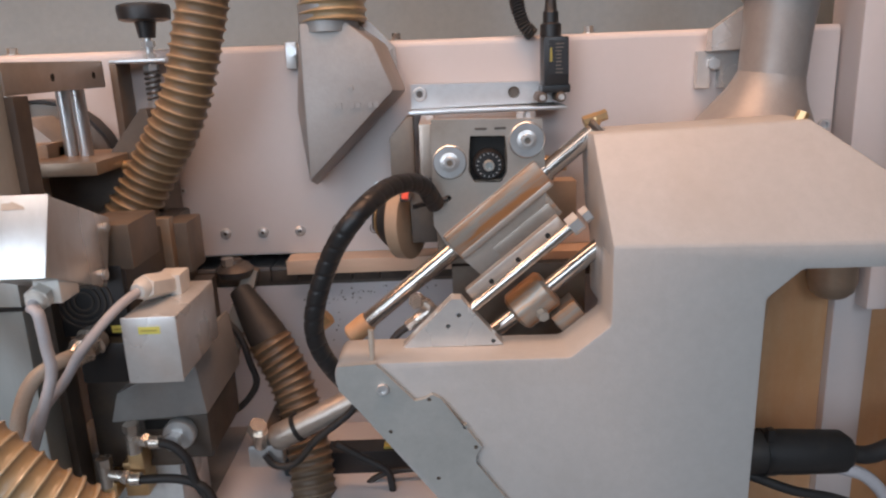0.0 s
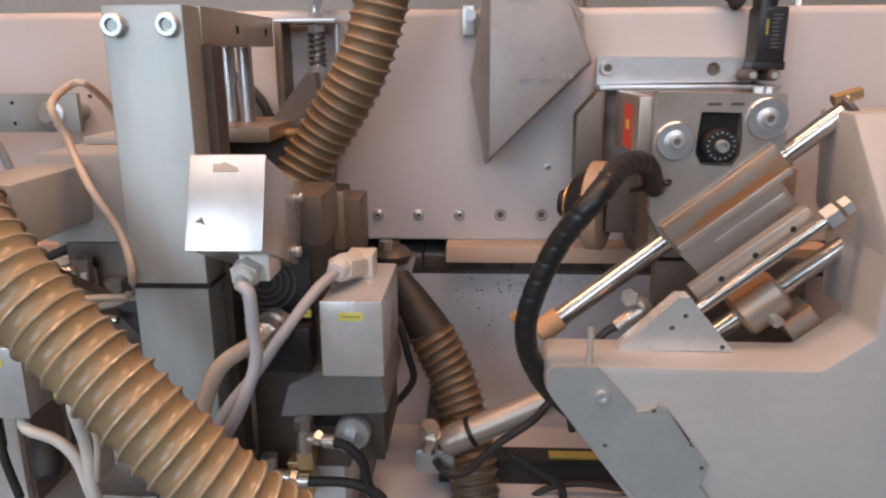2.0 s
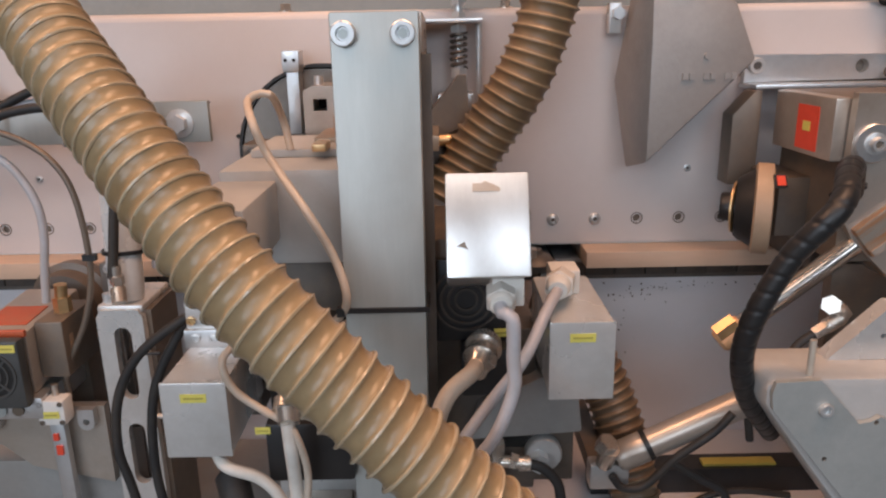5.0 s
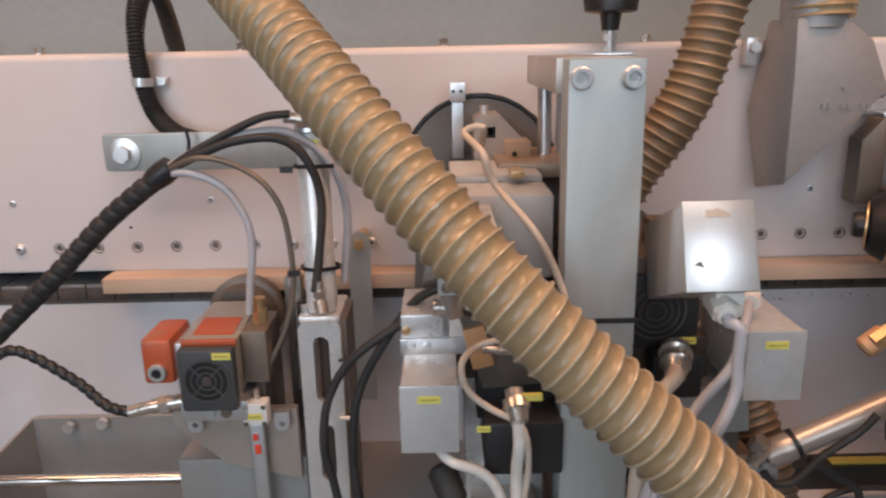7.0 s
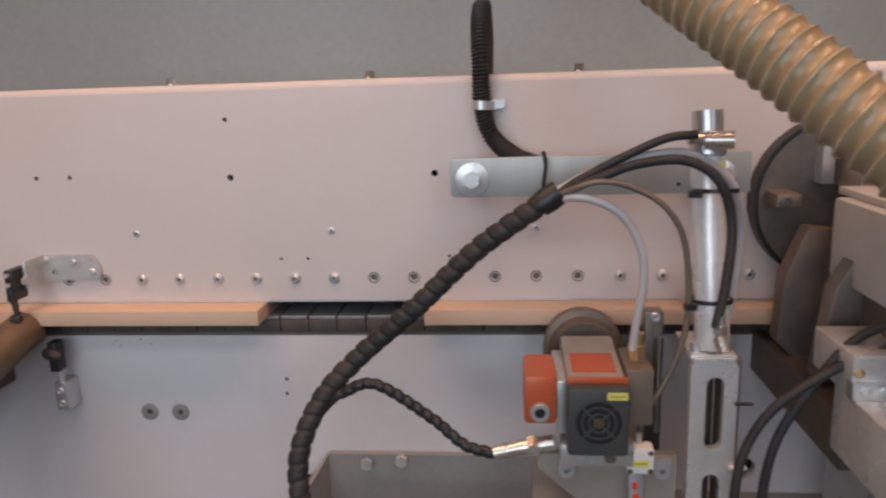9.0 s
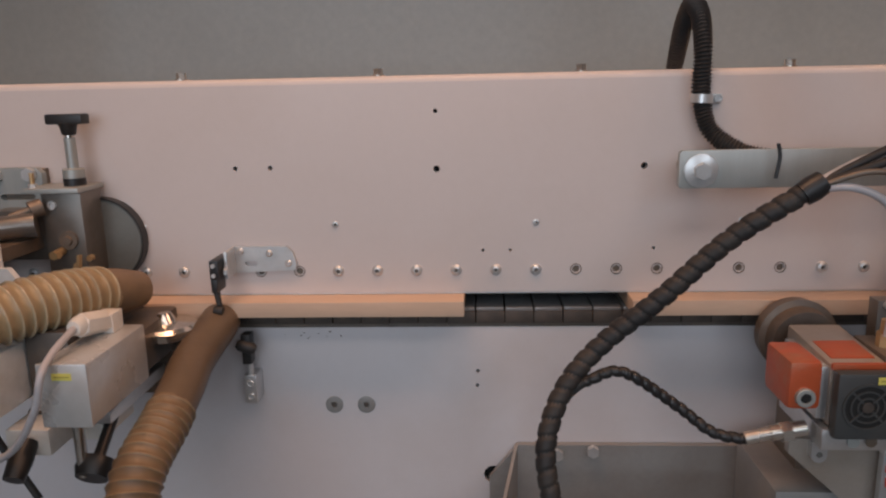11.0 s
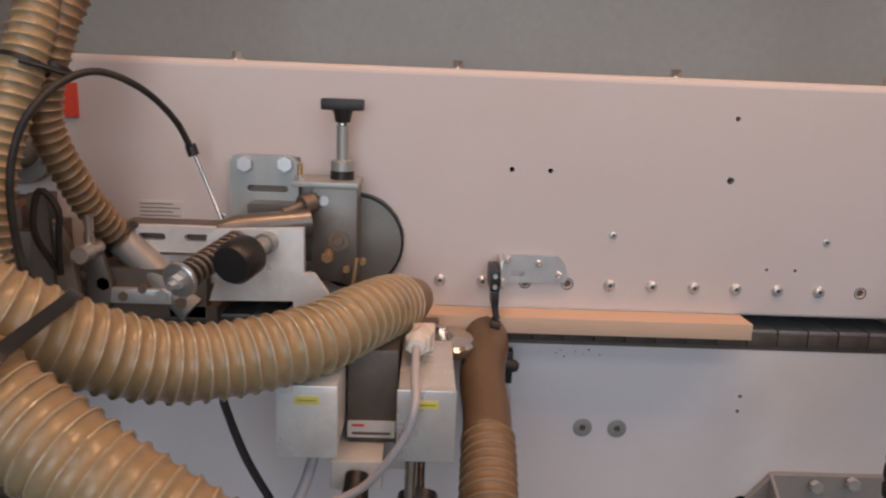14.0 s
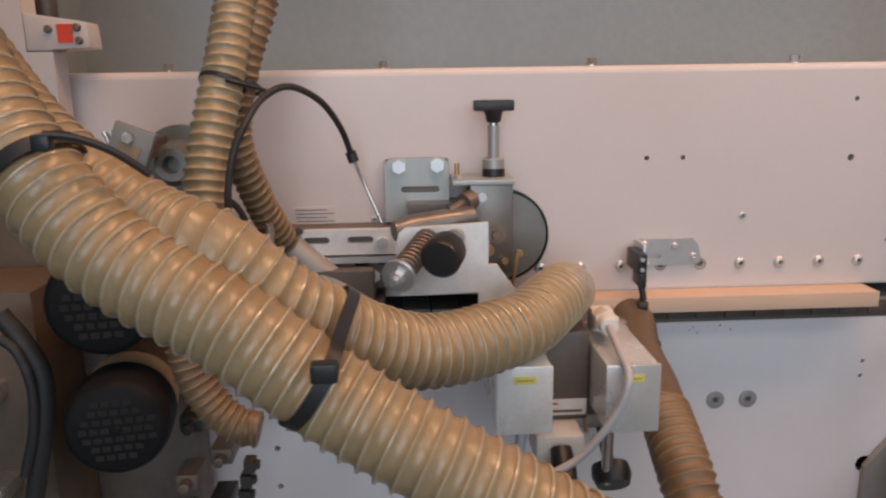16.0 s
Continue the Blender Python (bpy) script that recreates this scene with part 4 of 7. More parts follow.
mo = thing("trimming_motor", (-0.24, -0.2, 0.95), "black trimming motor with a round fan grille, dusty", "motor")
part("housing", B(-0.292, -0.222, -0.262, -0.06, 0.962, 1.05), M_DARK, mo, bevel=0.004)
fan = part("fan_cover", B(-0.292, -0.222, -0.272, -0.262, 0.962, 1.035), M_BLACK, mo, bevel=0.004)
for r in (0.008, 0.014, 0.020, 0.026):
    part("grille_ring", tie_round((-0.263, -0.2725, 1.0), (0, 1, 0), r, 0.002, 0.0022), M_CHAIN, fan)
sticker(mo, -0.240, -0.224, -0.2722, 0.966, 0.9735)
sq = [(-0.225, 0.990), (-0.197, 1.049)]
part("side_block", B(sq[0][0], sq[1][0], -0.15, -0.10, sq[0][1], sq[1][1]), M_DUSTY, mo, bevel=0.002)
sq = [(-0.242, 0.998), (-0.212, 1.057)]
part("front_cheek", B(sq[0][0], sq[1][0], -0.162, -0.148, sq[0][1], sq[1][1]), M_PATINA, mo, bevel=0.0015)
part("cheek_arm", B(-0.262, -0.215, -0.155, -0.115, 0.985, 1.012), M_DARK, mo, bevel=0.002)
part("hose_port", lathe(bmesh.new(), (-0.305, -0.115, 1.010), (-0.272, -0.105, 1.055), [(0, 0.034), (0.5, 0.033), (0.8, 0.029), (1, 0.028)]), M_DARK, mo)
part("spindle_disc", lathe(bmesh.new(), (-0.178, -0.05, 0.955), (-0.178, -0.05, 0.978), [(0, 0.020), (0.4, 0.024), (0.7, 0.018), (0.8, 0.010), (1, 0.009)]), M_DARK, mo)
part("spindle_nut", hexa(bmesh.new(), (-0.184, -0.06, 0.972), (-0.184, -0.06, 0.982), 0.008), M_NICKEL, mo)
part("side_plate", hull([(-0.165, -0.05, 0.965), (-0.150, -0.05, 0.960), (-0.205, -0.10, 0.86), (-0.185, -0.10, 0.83), (-0.165, -0.035, 0.965), (-0.150, -0.035, 0.960), (-0.205, -0.085, 0.86), (-0.185, -0.085, 0.83)]), M_DUSTY, mo)
part("lower_block", B(-0.29, -0.20, -0.245, -0.06, 0.80, 0.962), M_DARK, mo, bevel=0.003)
part("apron", hull([(-0.262, -0.262, 0.862), (-0.252, -0.262, 0.895), (-0.168, -0.262, 0.938), (-0.160, -0.262, 0.868), (-0.262, -0.23, 0.862), (-0.25, -0.23, 0.895), (-0.168, -0.13, 0.938), (-0.160, -0.13, 0.868)]), M_TRAY, mo, "grey cast apron under the box", bevel=0.003)
part("apron_foot", B(-0.245, -0.165, -0.25, -0.14, 0.812, 0.862), M_DARK, mo, bevel=0.002)
part("slot_dark", B(-0.232, -0.205, -0.2515, -0.249, 0.848, 0.858), M_HOLESHADE, mo)
ec = part("eccentric", merge(lathe(bmesh.new(), (-0.194, -0.252, 0.845), (-0.194, -0.262, 0.845), [(0, 0.017), (0.8, 0.017), (1, 0.0155)]), hexa(bmesh.new(), (-0.199, -0.262, 0.842), (-0.199, -0.272, 0.842), 0.0095)), M_ZINC, mo, "zinc-plated eccentric bolt")
part("connector", B(-0.268, -0.222, -0.290, -0.262, 0.920, 0.962), M_BLACK, mo, bevel=0.003)
gq = [(-0.252, -0.310, 0.963), (-0.256, -0.310, 0.960)]
gl = part("gland", lathe(bmesh.new(), Vector(gq[0]) + Vector((0.004, 0.022, 0.006)), Vector(gq[1]) + Vector((-0.002, -0.012, -0.002)), [(0, 0.0135), (0.25, 0.0155), (0.3, 0.0125), (0.6, 0.0140), (0.65, 0.0120), (1, 0.0090)], 20), M_NICKEL, mo, "nickel cable gland")


def ebox(name, x0, x1, yf, yb, z0, z1, material, label, m=None, sticky=True, group="electric boxes"):
    e = thing(name, ((x0 + x1) / 2, (yf + yb) / 2, z0), label, "electric box", group)
    part("body", B(x0, x1, yf + 0.0035, yb, z0, z1, m=m), material, e, bevel=0.003)
    part("lid", B(x0 - 0.0006, x1 + 0.0006, yf, yf + 0.0033, z0 - 0.0006, z1 + 0.0006, m=m), material, e, bevel=0.0014)
    if sticky:
        w = x1 - x0
        sticker(e, x0 + 0.30 * w, x0 + 0.70 * w, yf, z1 - 0.0155, z1 - 0.0085, m=m)
    return e


boxc_m = rot_about((-0.252, -0.385, 1.092), rx=-22)
bc = ebox("electric_box", -0.279, -0.2255, -0.385, -0.275, 1.0585, 1.126, M_BOX, "tilted shiny steel electric box with a torn brown label", m=boxc_m, sticky=False)
part("torn_label", sheet([(-0.262, 1.114), (-0.262, 1.1195), (-0.256, 1.1195), (-0.254, 1.121), (-0.249, 1.119), (-0.244, 1.1165), (-0.244, 1.114)], -0.3856, -0.3851, m=boxc_m), M_BEIGECAB, bc)
part("scuff", sheet([(-0.273, 1.078), (-0.268, 1.0815), (-0.2655, 1.076), (-0.269, 1.0775)], -0.3856, -0.3851, m=boxc_m), M_DUSTY, bc)
for z in (1.07, 1.115):
    q = boxc_m @ Vector((-0.2255, -0.285, z))
    part("side_screw", C(q, q + Vector((0.003, 0, 0)), 0.0045, seg=14), M_ZINC, bc)
part("mount", B(-0.26, -0.21, -0.27, -0.20, 1.03, 1.075), M_DUSTY, bc, bevel=0.002)
g1 = part("cable_gland", merge(B(-0.249, -0.227, -0.376, -0.345, 1.032, 1.052), hexa(bmesh.new(), (-0.243, -0.370, 1.041), (-0.2435, -0.384, 1.038), 0.0112), lathe(bmesh.new(), (-0.2435, -0.383, 1.038), (-0.2437, -0.388, 1.037), [(0, 0.0098), (1, 0.0075)])), M_WHITE, bc, "white plastic cable gland", bevel=0.0012)
ba = ebox("electric_box", -0.2018, -0.1525, -0.333, -0.218, 0.9385, 1.0015, M_GREYBOX, "grey metal electric box with a yellow sticker on its lid")
part("cable_gland", merge(hexa(bmesh.new(), (-0.182, -0.262, 1.012), (-0.191, -0.300, 1.020), 0.0125), lathe(bmesh.new(), (-0.191, -0.299, 1.020), (-0.193, -0.309, 1.019), [(0, 0.0105), (1, 0.0075)]), B(-0.192, -0.168, -0.268, -0.24, 1.0015, 1.022)), M_WHITE, ba, "white plastic cable gland", bevel=0.0012)


def cable(name, K, r, material, label, seg=12):
    return single(name, tube(K, r, seg), material, label, "cable", "machine cables")


cable("cable", [(-0.2436, -0.384, 1.038), (-0.2438, -0.392, 1.034), *[(-0.237, -0.396, 1.031)], *[(-0.236, -0.395, 1.001), (-0.236, -0.395, 0.977), (-0.251, -0.395, 0.939)], *[(-0.278, -0.375, 0.894), (-0.292, -0.375, 0.861)]], 0.0048, M_CABLE, "grey cable hanging from the tilted electric box")
cable("cable", [(-0.192, -0.305, 1.0195), *[(-0.205, -0.330, 1.010)], *[(-0.225, -0.360, 0.985), (-0.247, -0.360, 0.954)], *[(-0.270, -0.370, 0.926), (-0.285, -0.370, 0.895), (-0.297, -0.370, 0.857)]], 0.0045, M_CABLE, "grey cable hanging from the grey electric box")
cable("cable", [Vector(gq[1]), *[(-0.262, -0.335, 0.963)], *[(-0.281, -0.350, 0.951)], *[(-0.294, -0.360, 0.917), (-0.298, -0.360, 0.879), (-0.299, -0.360, 0.844)]], 0.0068, M_BEIGECAB, "thick beige cable from the motor's nickel gland")

# hoses of this station


hc = thing("suction_hose", (-0.1, -0.13, 0.68), "dusty tan spiral hose below the chain", "hose", "suction hoses")
part("spout", lathe(bmesh.new(), (-0.170, -0.065, 0.940), (-0.125, -0.107, 0.880), [(0, 0.014), (0.35, 0.019), (0.8, 0.024), (1, 0.0245)]), M_RUBBER, hc)

# pneumatic stay below the housing
st = thing("pneumatic_stay", (-0.06, -0.2, 0.8), "dull steel pneumatic cylinder with hose, clamped at an angle", "pneumatic cylinder")
part("barrel", lathe(bmesh.new(), (-0.112, -0.20, 0.802), (0.02, -0.20, 0.866), [(0, 0.012), (0.04, 0.0155), (0.2, 0.0155), (0.22, 0.0142), (1, 0.0142)]), M_WARM, st)
part("end_lug", B(-0.14, -0.10, -0.21, -0.19, 0.772, 0.80), M_ALU, st, bevel=0.004)
part("fitting", merge(C((-0.125, -0.205, 0.80), (-0.122, -0.215, 0.822), 0.009), hexa(bmesh.new(), (-0.128, -0.21, 0.818), (-0.123, -0.215, 0.830), 0.010)), M_NICKEL, st)
part("air_hose", tube([(-0.119, -0.215, 0.792), (-0.108, -0.215, 0.778), (-0.086, -0.215, 0.780), (-0.059, -0.215, 0.809), (-0.023, -0.215, 0.837), (-0.006, -0.215, 0.858)], 0.0042), M_RUBBER, st)
part("tie", tie_round((-0.082, -0.2, 0.817), (0.9, 0, 0.44), 0.0148, 0.005), M_BLACK, st)
part("anchor", B(-0.135, -0.115, -0.19, 0.006, 0.772, 0.79), M_DARK, st)

# ledge, valves and air fittings at the foot
lg = thing("ledge", (-0.1, -0.12, 0.0), "pale grey dusty ledge with dark rails below the units", "ledge", kind="structure")
part("sheet", B(-0.20, 0.37, -0.235, 0.006, 0.69, 0.712), M_LOWER, lg, bevel=0.003)
part("grey_sheet", B(-0.60, -0.2005, -0.235, 0.006, 0.69, 0.712), M_TRAY, lg, bevel=0.003)
part("rail", B(-0.12, 0.37, -0.13, -0.10, 0.712, 0.742), M_BLACK, lg)
part("leg", B(-0.20, -0.1, -0.20, 0.006, 0.0, 0.69), M_LOWER, lg)
yk = single("yellow_rule", B(0.006, 0.088, -0.126, -0.112, 0.742, 0.7455), M_INK, "narrow yellow rule lying on a dark rail", "rule", bevel=0.001)
cable("cable", [(-0.046, -0.170, 0.778), (-0.013, -0.170, 0.756), (0.013, -0.170, 0.738), (0.019, -0.170, 0.709), (0.023, -0.170, 0.664)], 0.0045, M_RUBBER, "black air hose beside the pneumatic cylinder")
cable("cable", [(0.094, -0.150, 0.720), (0.040, -0.150, 0.727), (0.000, -0.150, 0.719), (-0.020, -0.150, 0.696), (-0.023, -0.150, 0.649)], 0.0038, M_RUBBER, "black looped air hose on the ledge")
vb = thing("valve_block", (-0.26, -0.22, 0.712), "light grey valve block with brass elbow fittings and black hoses", "valve block")
part("block", B(-0.343, -0.208, -0.235, -0.15, 0.712, 0.812), M_BRIGHT, vb, bevel=0.002)
part("block_seam", B(-0.318, -0.312, -0.2362, -0.234, 0.714, 0.810), M_DUSTY, vb)
for (x, z), (x2, z2) in (((-0.238, 0.856), (-0.214, 0.846)), ((-0.272, 0.818), (-0.240, 0.804))):
    part("elbow", merge(C((x, -0.27, z - 0.024), (x, -0.27, z + 0.002), 0.0072), hexa(bmesh.new(), (x, -0.27, z), (x, -0.27, z + 0.009), 0.0085), C((x, -0.27, z - 0.010), (x2 + 0.004, -0.275, z2), 0.0055), hexa(bmesh.new(), (x2 - 0.012, -0.2735, z2 + 0.003), (x2 - 0.006, -0.2745, z2 + 0.001), 0.0075), C((x2 - 0.004, -0.275, z2), (x2 + 0.006, -0.275, z2), 0.0068)), M_NICKEL, vb, "nickel elbow fitting")
part("fitting_post", merge(B(-0.246, -0.230, -0.272, -0.2345, 0.812, 0.833), B(-0.278, -0.262, -0.272, -0.2345, 0.780, 0.798), B(-0.258, -0.234, -0.262, -0.2345, 0.775, 0.815)), M_BRASS, vb, bevel=0.002)
part("air_hose", tube([(-0.210, -0.275, 0.845), (-0.197, -0.275, 0.841), (-0.183, -0.275, 0.825), (-0.178, -0.275, 0.800), (-0.166, -0.275, 0.775), (-0.159, -0.275, 0.735)], 0.0048), M_RUBBER, vb)
part("air_hose", tube([(-0.236, -0.275, 0.803), (-0.202, -0.275, 0.803), (-0.179, -0.275, 0.797), (-0.163, -0.275, 0.781), (-0.159, -0.275, 0.735)], 0.0048), M_RUBBER, vb)
cable("cable", [(-0.180, -0.110, 0.917), (-0.164, -0.110, 0.896), (-0.155, -0.110, 0.860), (-0.150, -0.110, 0.831), (-0.172, -0.110, 0.801), (-0.200, -0.110, 0.789)], 0.0042, M_RUBBER, "black cable looping behind the grey box")

# ---- left of the pillar: cross bar, guard disc, second motor ----
cb = thing("cross_bar", (-0.41, -0.2, 1.028), "smooth grey painted cross bar with a projecting block", "cross bar")
part("bar", B(-0.462, -0.357, -0.262, -0.12, 1.030, 1.110), M_CAST, cb, bevel=0.005)
sb = part("projecting_block", B(-0.463, -0.4145, -0.37, -0.262, 1.052, 1.1015), M_CAST, cb, bevel=0.003)
for x in (-0.4565, -0.4215):
    for z in (1.059, 1.0945):
        part("corner_screw", capscrew(bmesh.new(), (x, -0.37, z), 0.0042, 0.0012), M_DUSTY, sb)
sticker(sb, -0.452, -0.434, -0.3702, 1.072, 1.079)
part("top_strip", B(-0.45, -0.36, -0.20, -0.10, 1.110, 1.1175), M_CAST, cb, bevel=0.002)
part("top_tab", B(-0.392, -0.380, -0.22, -0.19, 1.1175, 1.124), M_BRASS, cb, bevel=0.001)
gd = thing("guard_disc", (-0.412, -0.02, 0.998), "grey round guard disc with a black rim against the plate", "guard disc")
part("disc", lathe(bmesh.new(), (-0.412, 0.0, 1.090), (-0.412, -0.022, 1.090), [(0, 0.092), (0.8, 0.092), (1, 0.090), (1, 0.03)], 64), M_STEELDARK, gd)
part("rim", tie_round((-0.412, -0.012, 1.090), (0, 1, 0), 0.0921, 0.024, 0.0035), M_BLACK, gd)
rl = part("scale_rail", B(-0.4445, -0.4315, -0.045, -0.022, 1.112, 1.180), M_ALU, gd, "aluminium scale rail", bevel=0.001)
rb = part("rail_block", B(-0.447, -0.429, -0.052, -0.022, 1.178, 1.200), M_ALU, gd, bevel=0.0015)
for x in (-0.443, -0.434):
    part("pin_hole", C((x, -0.0525, 1.19), (x, -0.05, 1.19), 0.002, seg=10), M_HOLESHADE, rb)
part("tool_holder", sheet([(-0.421, 1.108), (-0.421, 1.160), (-0.412, 1.165), (-0.392, 1.165), (-0.36, 1.132), (-0.36, 1.108)], -0.085, -0.022, [[(-0.411, 1.140), (-0.397, 1.140), (-0.397, 1.152), (-0.411, 1.152)]]), M_WARM, gd, bevel=0)
part("window_dark", B(-0.412, -0.396, -0.05, -0.045, 1.139, 1.153), M_HOLESHADE, gd)
part("holder_stud", C((-0.408, -0.06, 1.163), (-0.408, -0.06, 1.174), 0.005), M_ZINC, gd)
part("holder_step", B(-0.388, -0.36, -0.11, -0.06, 1.112, 1.138), M_BEIGE, gd, bevel=0.001)
part("step_hole", C((-0.378, -0.1105, 1.125), (-0.378, -0.108, 1.125), 0.0028, seg=12), M_HOLESHADE, gd)
cable("cable", [*[(-0.414, -0.200, 1.117), (-0.419, -0.200, 1.144)], *[(-0.420, -0.240, 1.168), (-0.437, -0.240, 1.164)], *[(-0.423, -0.290, 1.151), (-0.413, -0.290, 1.125)], *[(-0.383, -0.320, 1.091), (-0.363, -0.320, 1.052)], *[(-0.355, -0.325, 1.019)], *[(-0.371, -0.310, 0.995), (-0.393, -0.310, 0.988)]], 0.0032, M_BEIGECAB, "thin beige cable looping over the cross bar")
lugm = thing("roller_lug", (-0.47, -0.1, 1.115), "small rounded steel lug on the plate", "lug")
part("lug", B(-0.495, -0.468, -0.06, 0.0, 1.088, 1.104), M_DUSTY, lugm, bevel=0.004)
part("screw", capscrew(bmesh.new(), (-0.485, -0.06, 1.096), 0.006, 0.003), M_DARK, lugm)

m2 = thing("edge_motor", (-0.43, -0.18, 0.75), "dark trimming motor with slanted grey brackets and a nickel gland", "motor")
part("housing", B(-0.452, -0.36, -0.25, -0.05, 0.925, 1.028), M_DARK, m2, bevel=0.004)
part("slanted_bracket", sheet([(-0.488, 0.939), (-0.477, 1.028), (-0.448, 1.084), (-0.406, 1.044), (-0.408, 0.992), (-0.452, 0.945)], -0.175, -0.15), M_STEELDARK, m2, "rusty slanted bracket", bevel=0.002)
part("dark_bracket", sheet([(-0.494, 0.947), (-0.490, 1.019), (-0.469, 1.072), (-0.433, 1.068), (-0.425, 0.926), (-0.441, 0.886)], -0.085, -0.06), M_DARK, m2, bevel=0.002)
part("orange_strip", B(-0.442, -0.430, -0.185, -0.175, 0.975, 1.03, m=rot_about((-0.436, -0.18, 1.0), ry=12)), M_BEIGE, m2)
part("front_panel", B(-0.43, -0.358, -0.285, -0.25, 0.90, 0.985), M_BLACK, m2, bevel=0.003)
part("slanted_panel", sheet([(-0.447, 1.009), (-0.403, 0.987), (-0.362, 0.937), (-0.424, 0.932)], -0.286, -0.27), M_DARK, m2)
part("rusty_strip", B(-0.438, -0.418, -0.292, -0.2865, 0.955, 0.995, m=rot_about((-0.428, -0.29, 0.975), ry=-14)), M_COVERSHEET, m2, "rust-orange strip", bevel=0.001)
part("cross_pin", C((-0.425, -0.300, 0.978), (-0.385, -0.300, 0.972), 0.004), M_NICKEL, m2)
part("lower_case", B(-0.425, -0.355, -0.33, -0.25, 0.868, 0.92), M_BLACK, m2, bevel=0.004)
sticker(m2, -0.432, -0.420, -0.3305, 0.912, 0.918)
gl2 = part("gland", lathe(bmesh.new(), [(-0.401, -0.340, 0.957)][0], [(-0.398, -0.360, 0.937)][0], [(0, 0.008), (0.3, 0.008), (0.3, 0.011), (0.6, 0.012), (0.62, 0.010), (1, 0.008)], 20), M_NICKEL, m2, "nickel cable gland")
part("gland_label", B(-0.394, -0.378, -0.352, -0.348, 0.952, 0.958), M_YELLOW, m2)
part("leg", B(-0.44, -0.36, -0.24, -0.10, 0.71, 0.925), M_GREYBOX, m2, bevel=0.003)
part("base_block", B(-0.435, -0.37, -0.30, -0.24, 0.712, 0.80), M_WARM, m2, bevel=0.003)
part("white_clip", B(-0.462, -0.425, -0.27, -0.25, 0.975, 1.005), M_WHITE, m2, bevel=0.002)
part("clip_rail", merge(B(-0.50, -0.42, -0.275, -0.262, 0.962, 0.978)), M_ALU, m2, bevel=0.001)
for x in (-0.49, -0.475):
    part("clip_screw", capscrew(bmesh.new(), (x, -0.275, 0.971), 0.004, 0.002), M_ZINC, m2)
part("plug", merge(C((-0.468, -0.30, 1.018), (-0.446, -0.30, 1.018), 0.008), hexa(bmesh.new(), (-0.452, -0.30, 1.01), (-0.452, -0.30, 1.032), 0.011)), M_NICKEL, m2)
cable("cable", [(-0.350, -0.30, 0.992), (-0.385, -0.32, 0.999), *[(-0.414, -0.330, 0.998), (-0.431, -0.330, 0.993)], *[(-0.445, -0.350, 0.986), (-0.440, -0.350, 0.962), (-0.420, -0.350, 0.944)], *[(-0.400, -0.360, 0.938), (-0.392, -0.360, 0.922)], *[(-0.389, -0.350, 0.887), (-0.394, -0.350, 0.848)]], 0.0030, M_BEIGECAB, "beige cable looping beside the diagonal hose")
cable("cable", [*[(-0.399, -0.360, 0.938), (-0.398, -0.360, 0.915)], *[(-0.399, -0.350, 0.881), (-0.398, -0.350, 0.836), (-0.396, -0.33, 0.77)]], 0.0052, M_WHITE, "thick pale cable below the nickel gland")
bs = ebox("electric_box", -0.4975, -0.448, -0.343, -0.235, 0.9005, 0.9625, M_GREYBOX, "grey metal electric box with a yellow sticker beside the hose")
part("upper_case", B(-0.499, -0.452, -0.27, -0.19, 0.9625, 1.0), M_GREYBOX, bs, bevel=0.002)
part("case_screw", capscrew(bmesh.new(), (-0.494, -0.27, 0.985), 0.004, 0.002), M_BRASS, bs)
part("support", B(-0.49, -0.45, -0.24, 0.006, 0.88, 0.93), M_DARK, bs)
cable("cable", [(-0.478, -0.30, 0.906), (-0.466, -0.325, 0.894), (-0.454, -0.340, 0.889), (-0.430, -0.340, 0.879), (-0.415, -0.340, 0.861), (-0.407, -0.340, 0.829), (-0.40, -0.33, 0.77)], 0.0048, M_WHITE, "white cable below the grey electric box")
bp = thing("black_plug", (-0.45, -0.32, 0.86), "black rubber plug on a white cable", "plug")
part("plug", lathe(bmesh.new(), [(-0.465, -0.300, 0.860)][0], [(-0.450, -0.330, 0.835)][0], [(0, 0.010), (0.1, 0.014), (0.8, 0.013), (1, 0.008)]), M_RUBBER, bp)
for pts in ([(-0.424, -0.250, 1.010), (-0.462, -0.250, 0.999), (-0.506, -0.250, 0.980), (-0.551, -0.250, 0.946), (-0.575, -0.250, 0.904), (-0.582, -0.250, 0.854), (-0.575, -0.250, 0.815), (-0.567, -0.250, 0.762)], [(-0.451, -0.240, 1.021), (-0.484, -0.240, 1.005), (-0.512, -0.240, 0.970), (-0.542, -0.240, 0.917), (-0.553, -0.240, 0.867), (-0.554, -0.240, 0.808), (-0.544, -0.240, 0.754)]):
    cable("air_hose", pts, 0.0044, M_RUBBER, "black air hose hanging in an arc from the hose fittings")
fit_n = thing("hose_fittings", (-0.43, -0.28, 0.99), "pair of nickel push-in air fittings", "air fitting")
for dx, dz in ((0, 0), (0.028, -0.02)):
    part("fitting", merge(C((-0.452 + dx, -0.262, 1.002 + dz), (-0.43 + dx, -0.262, 1.004 + dz), 0.0065), hexa(bmesh.new(), (-0.432 + dx, -0.262, 0.992 + dz), (-0.432 + dx, -0.262, 1.016 + dz), 0.009)), M_NICKEL, fit_n)

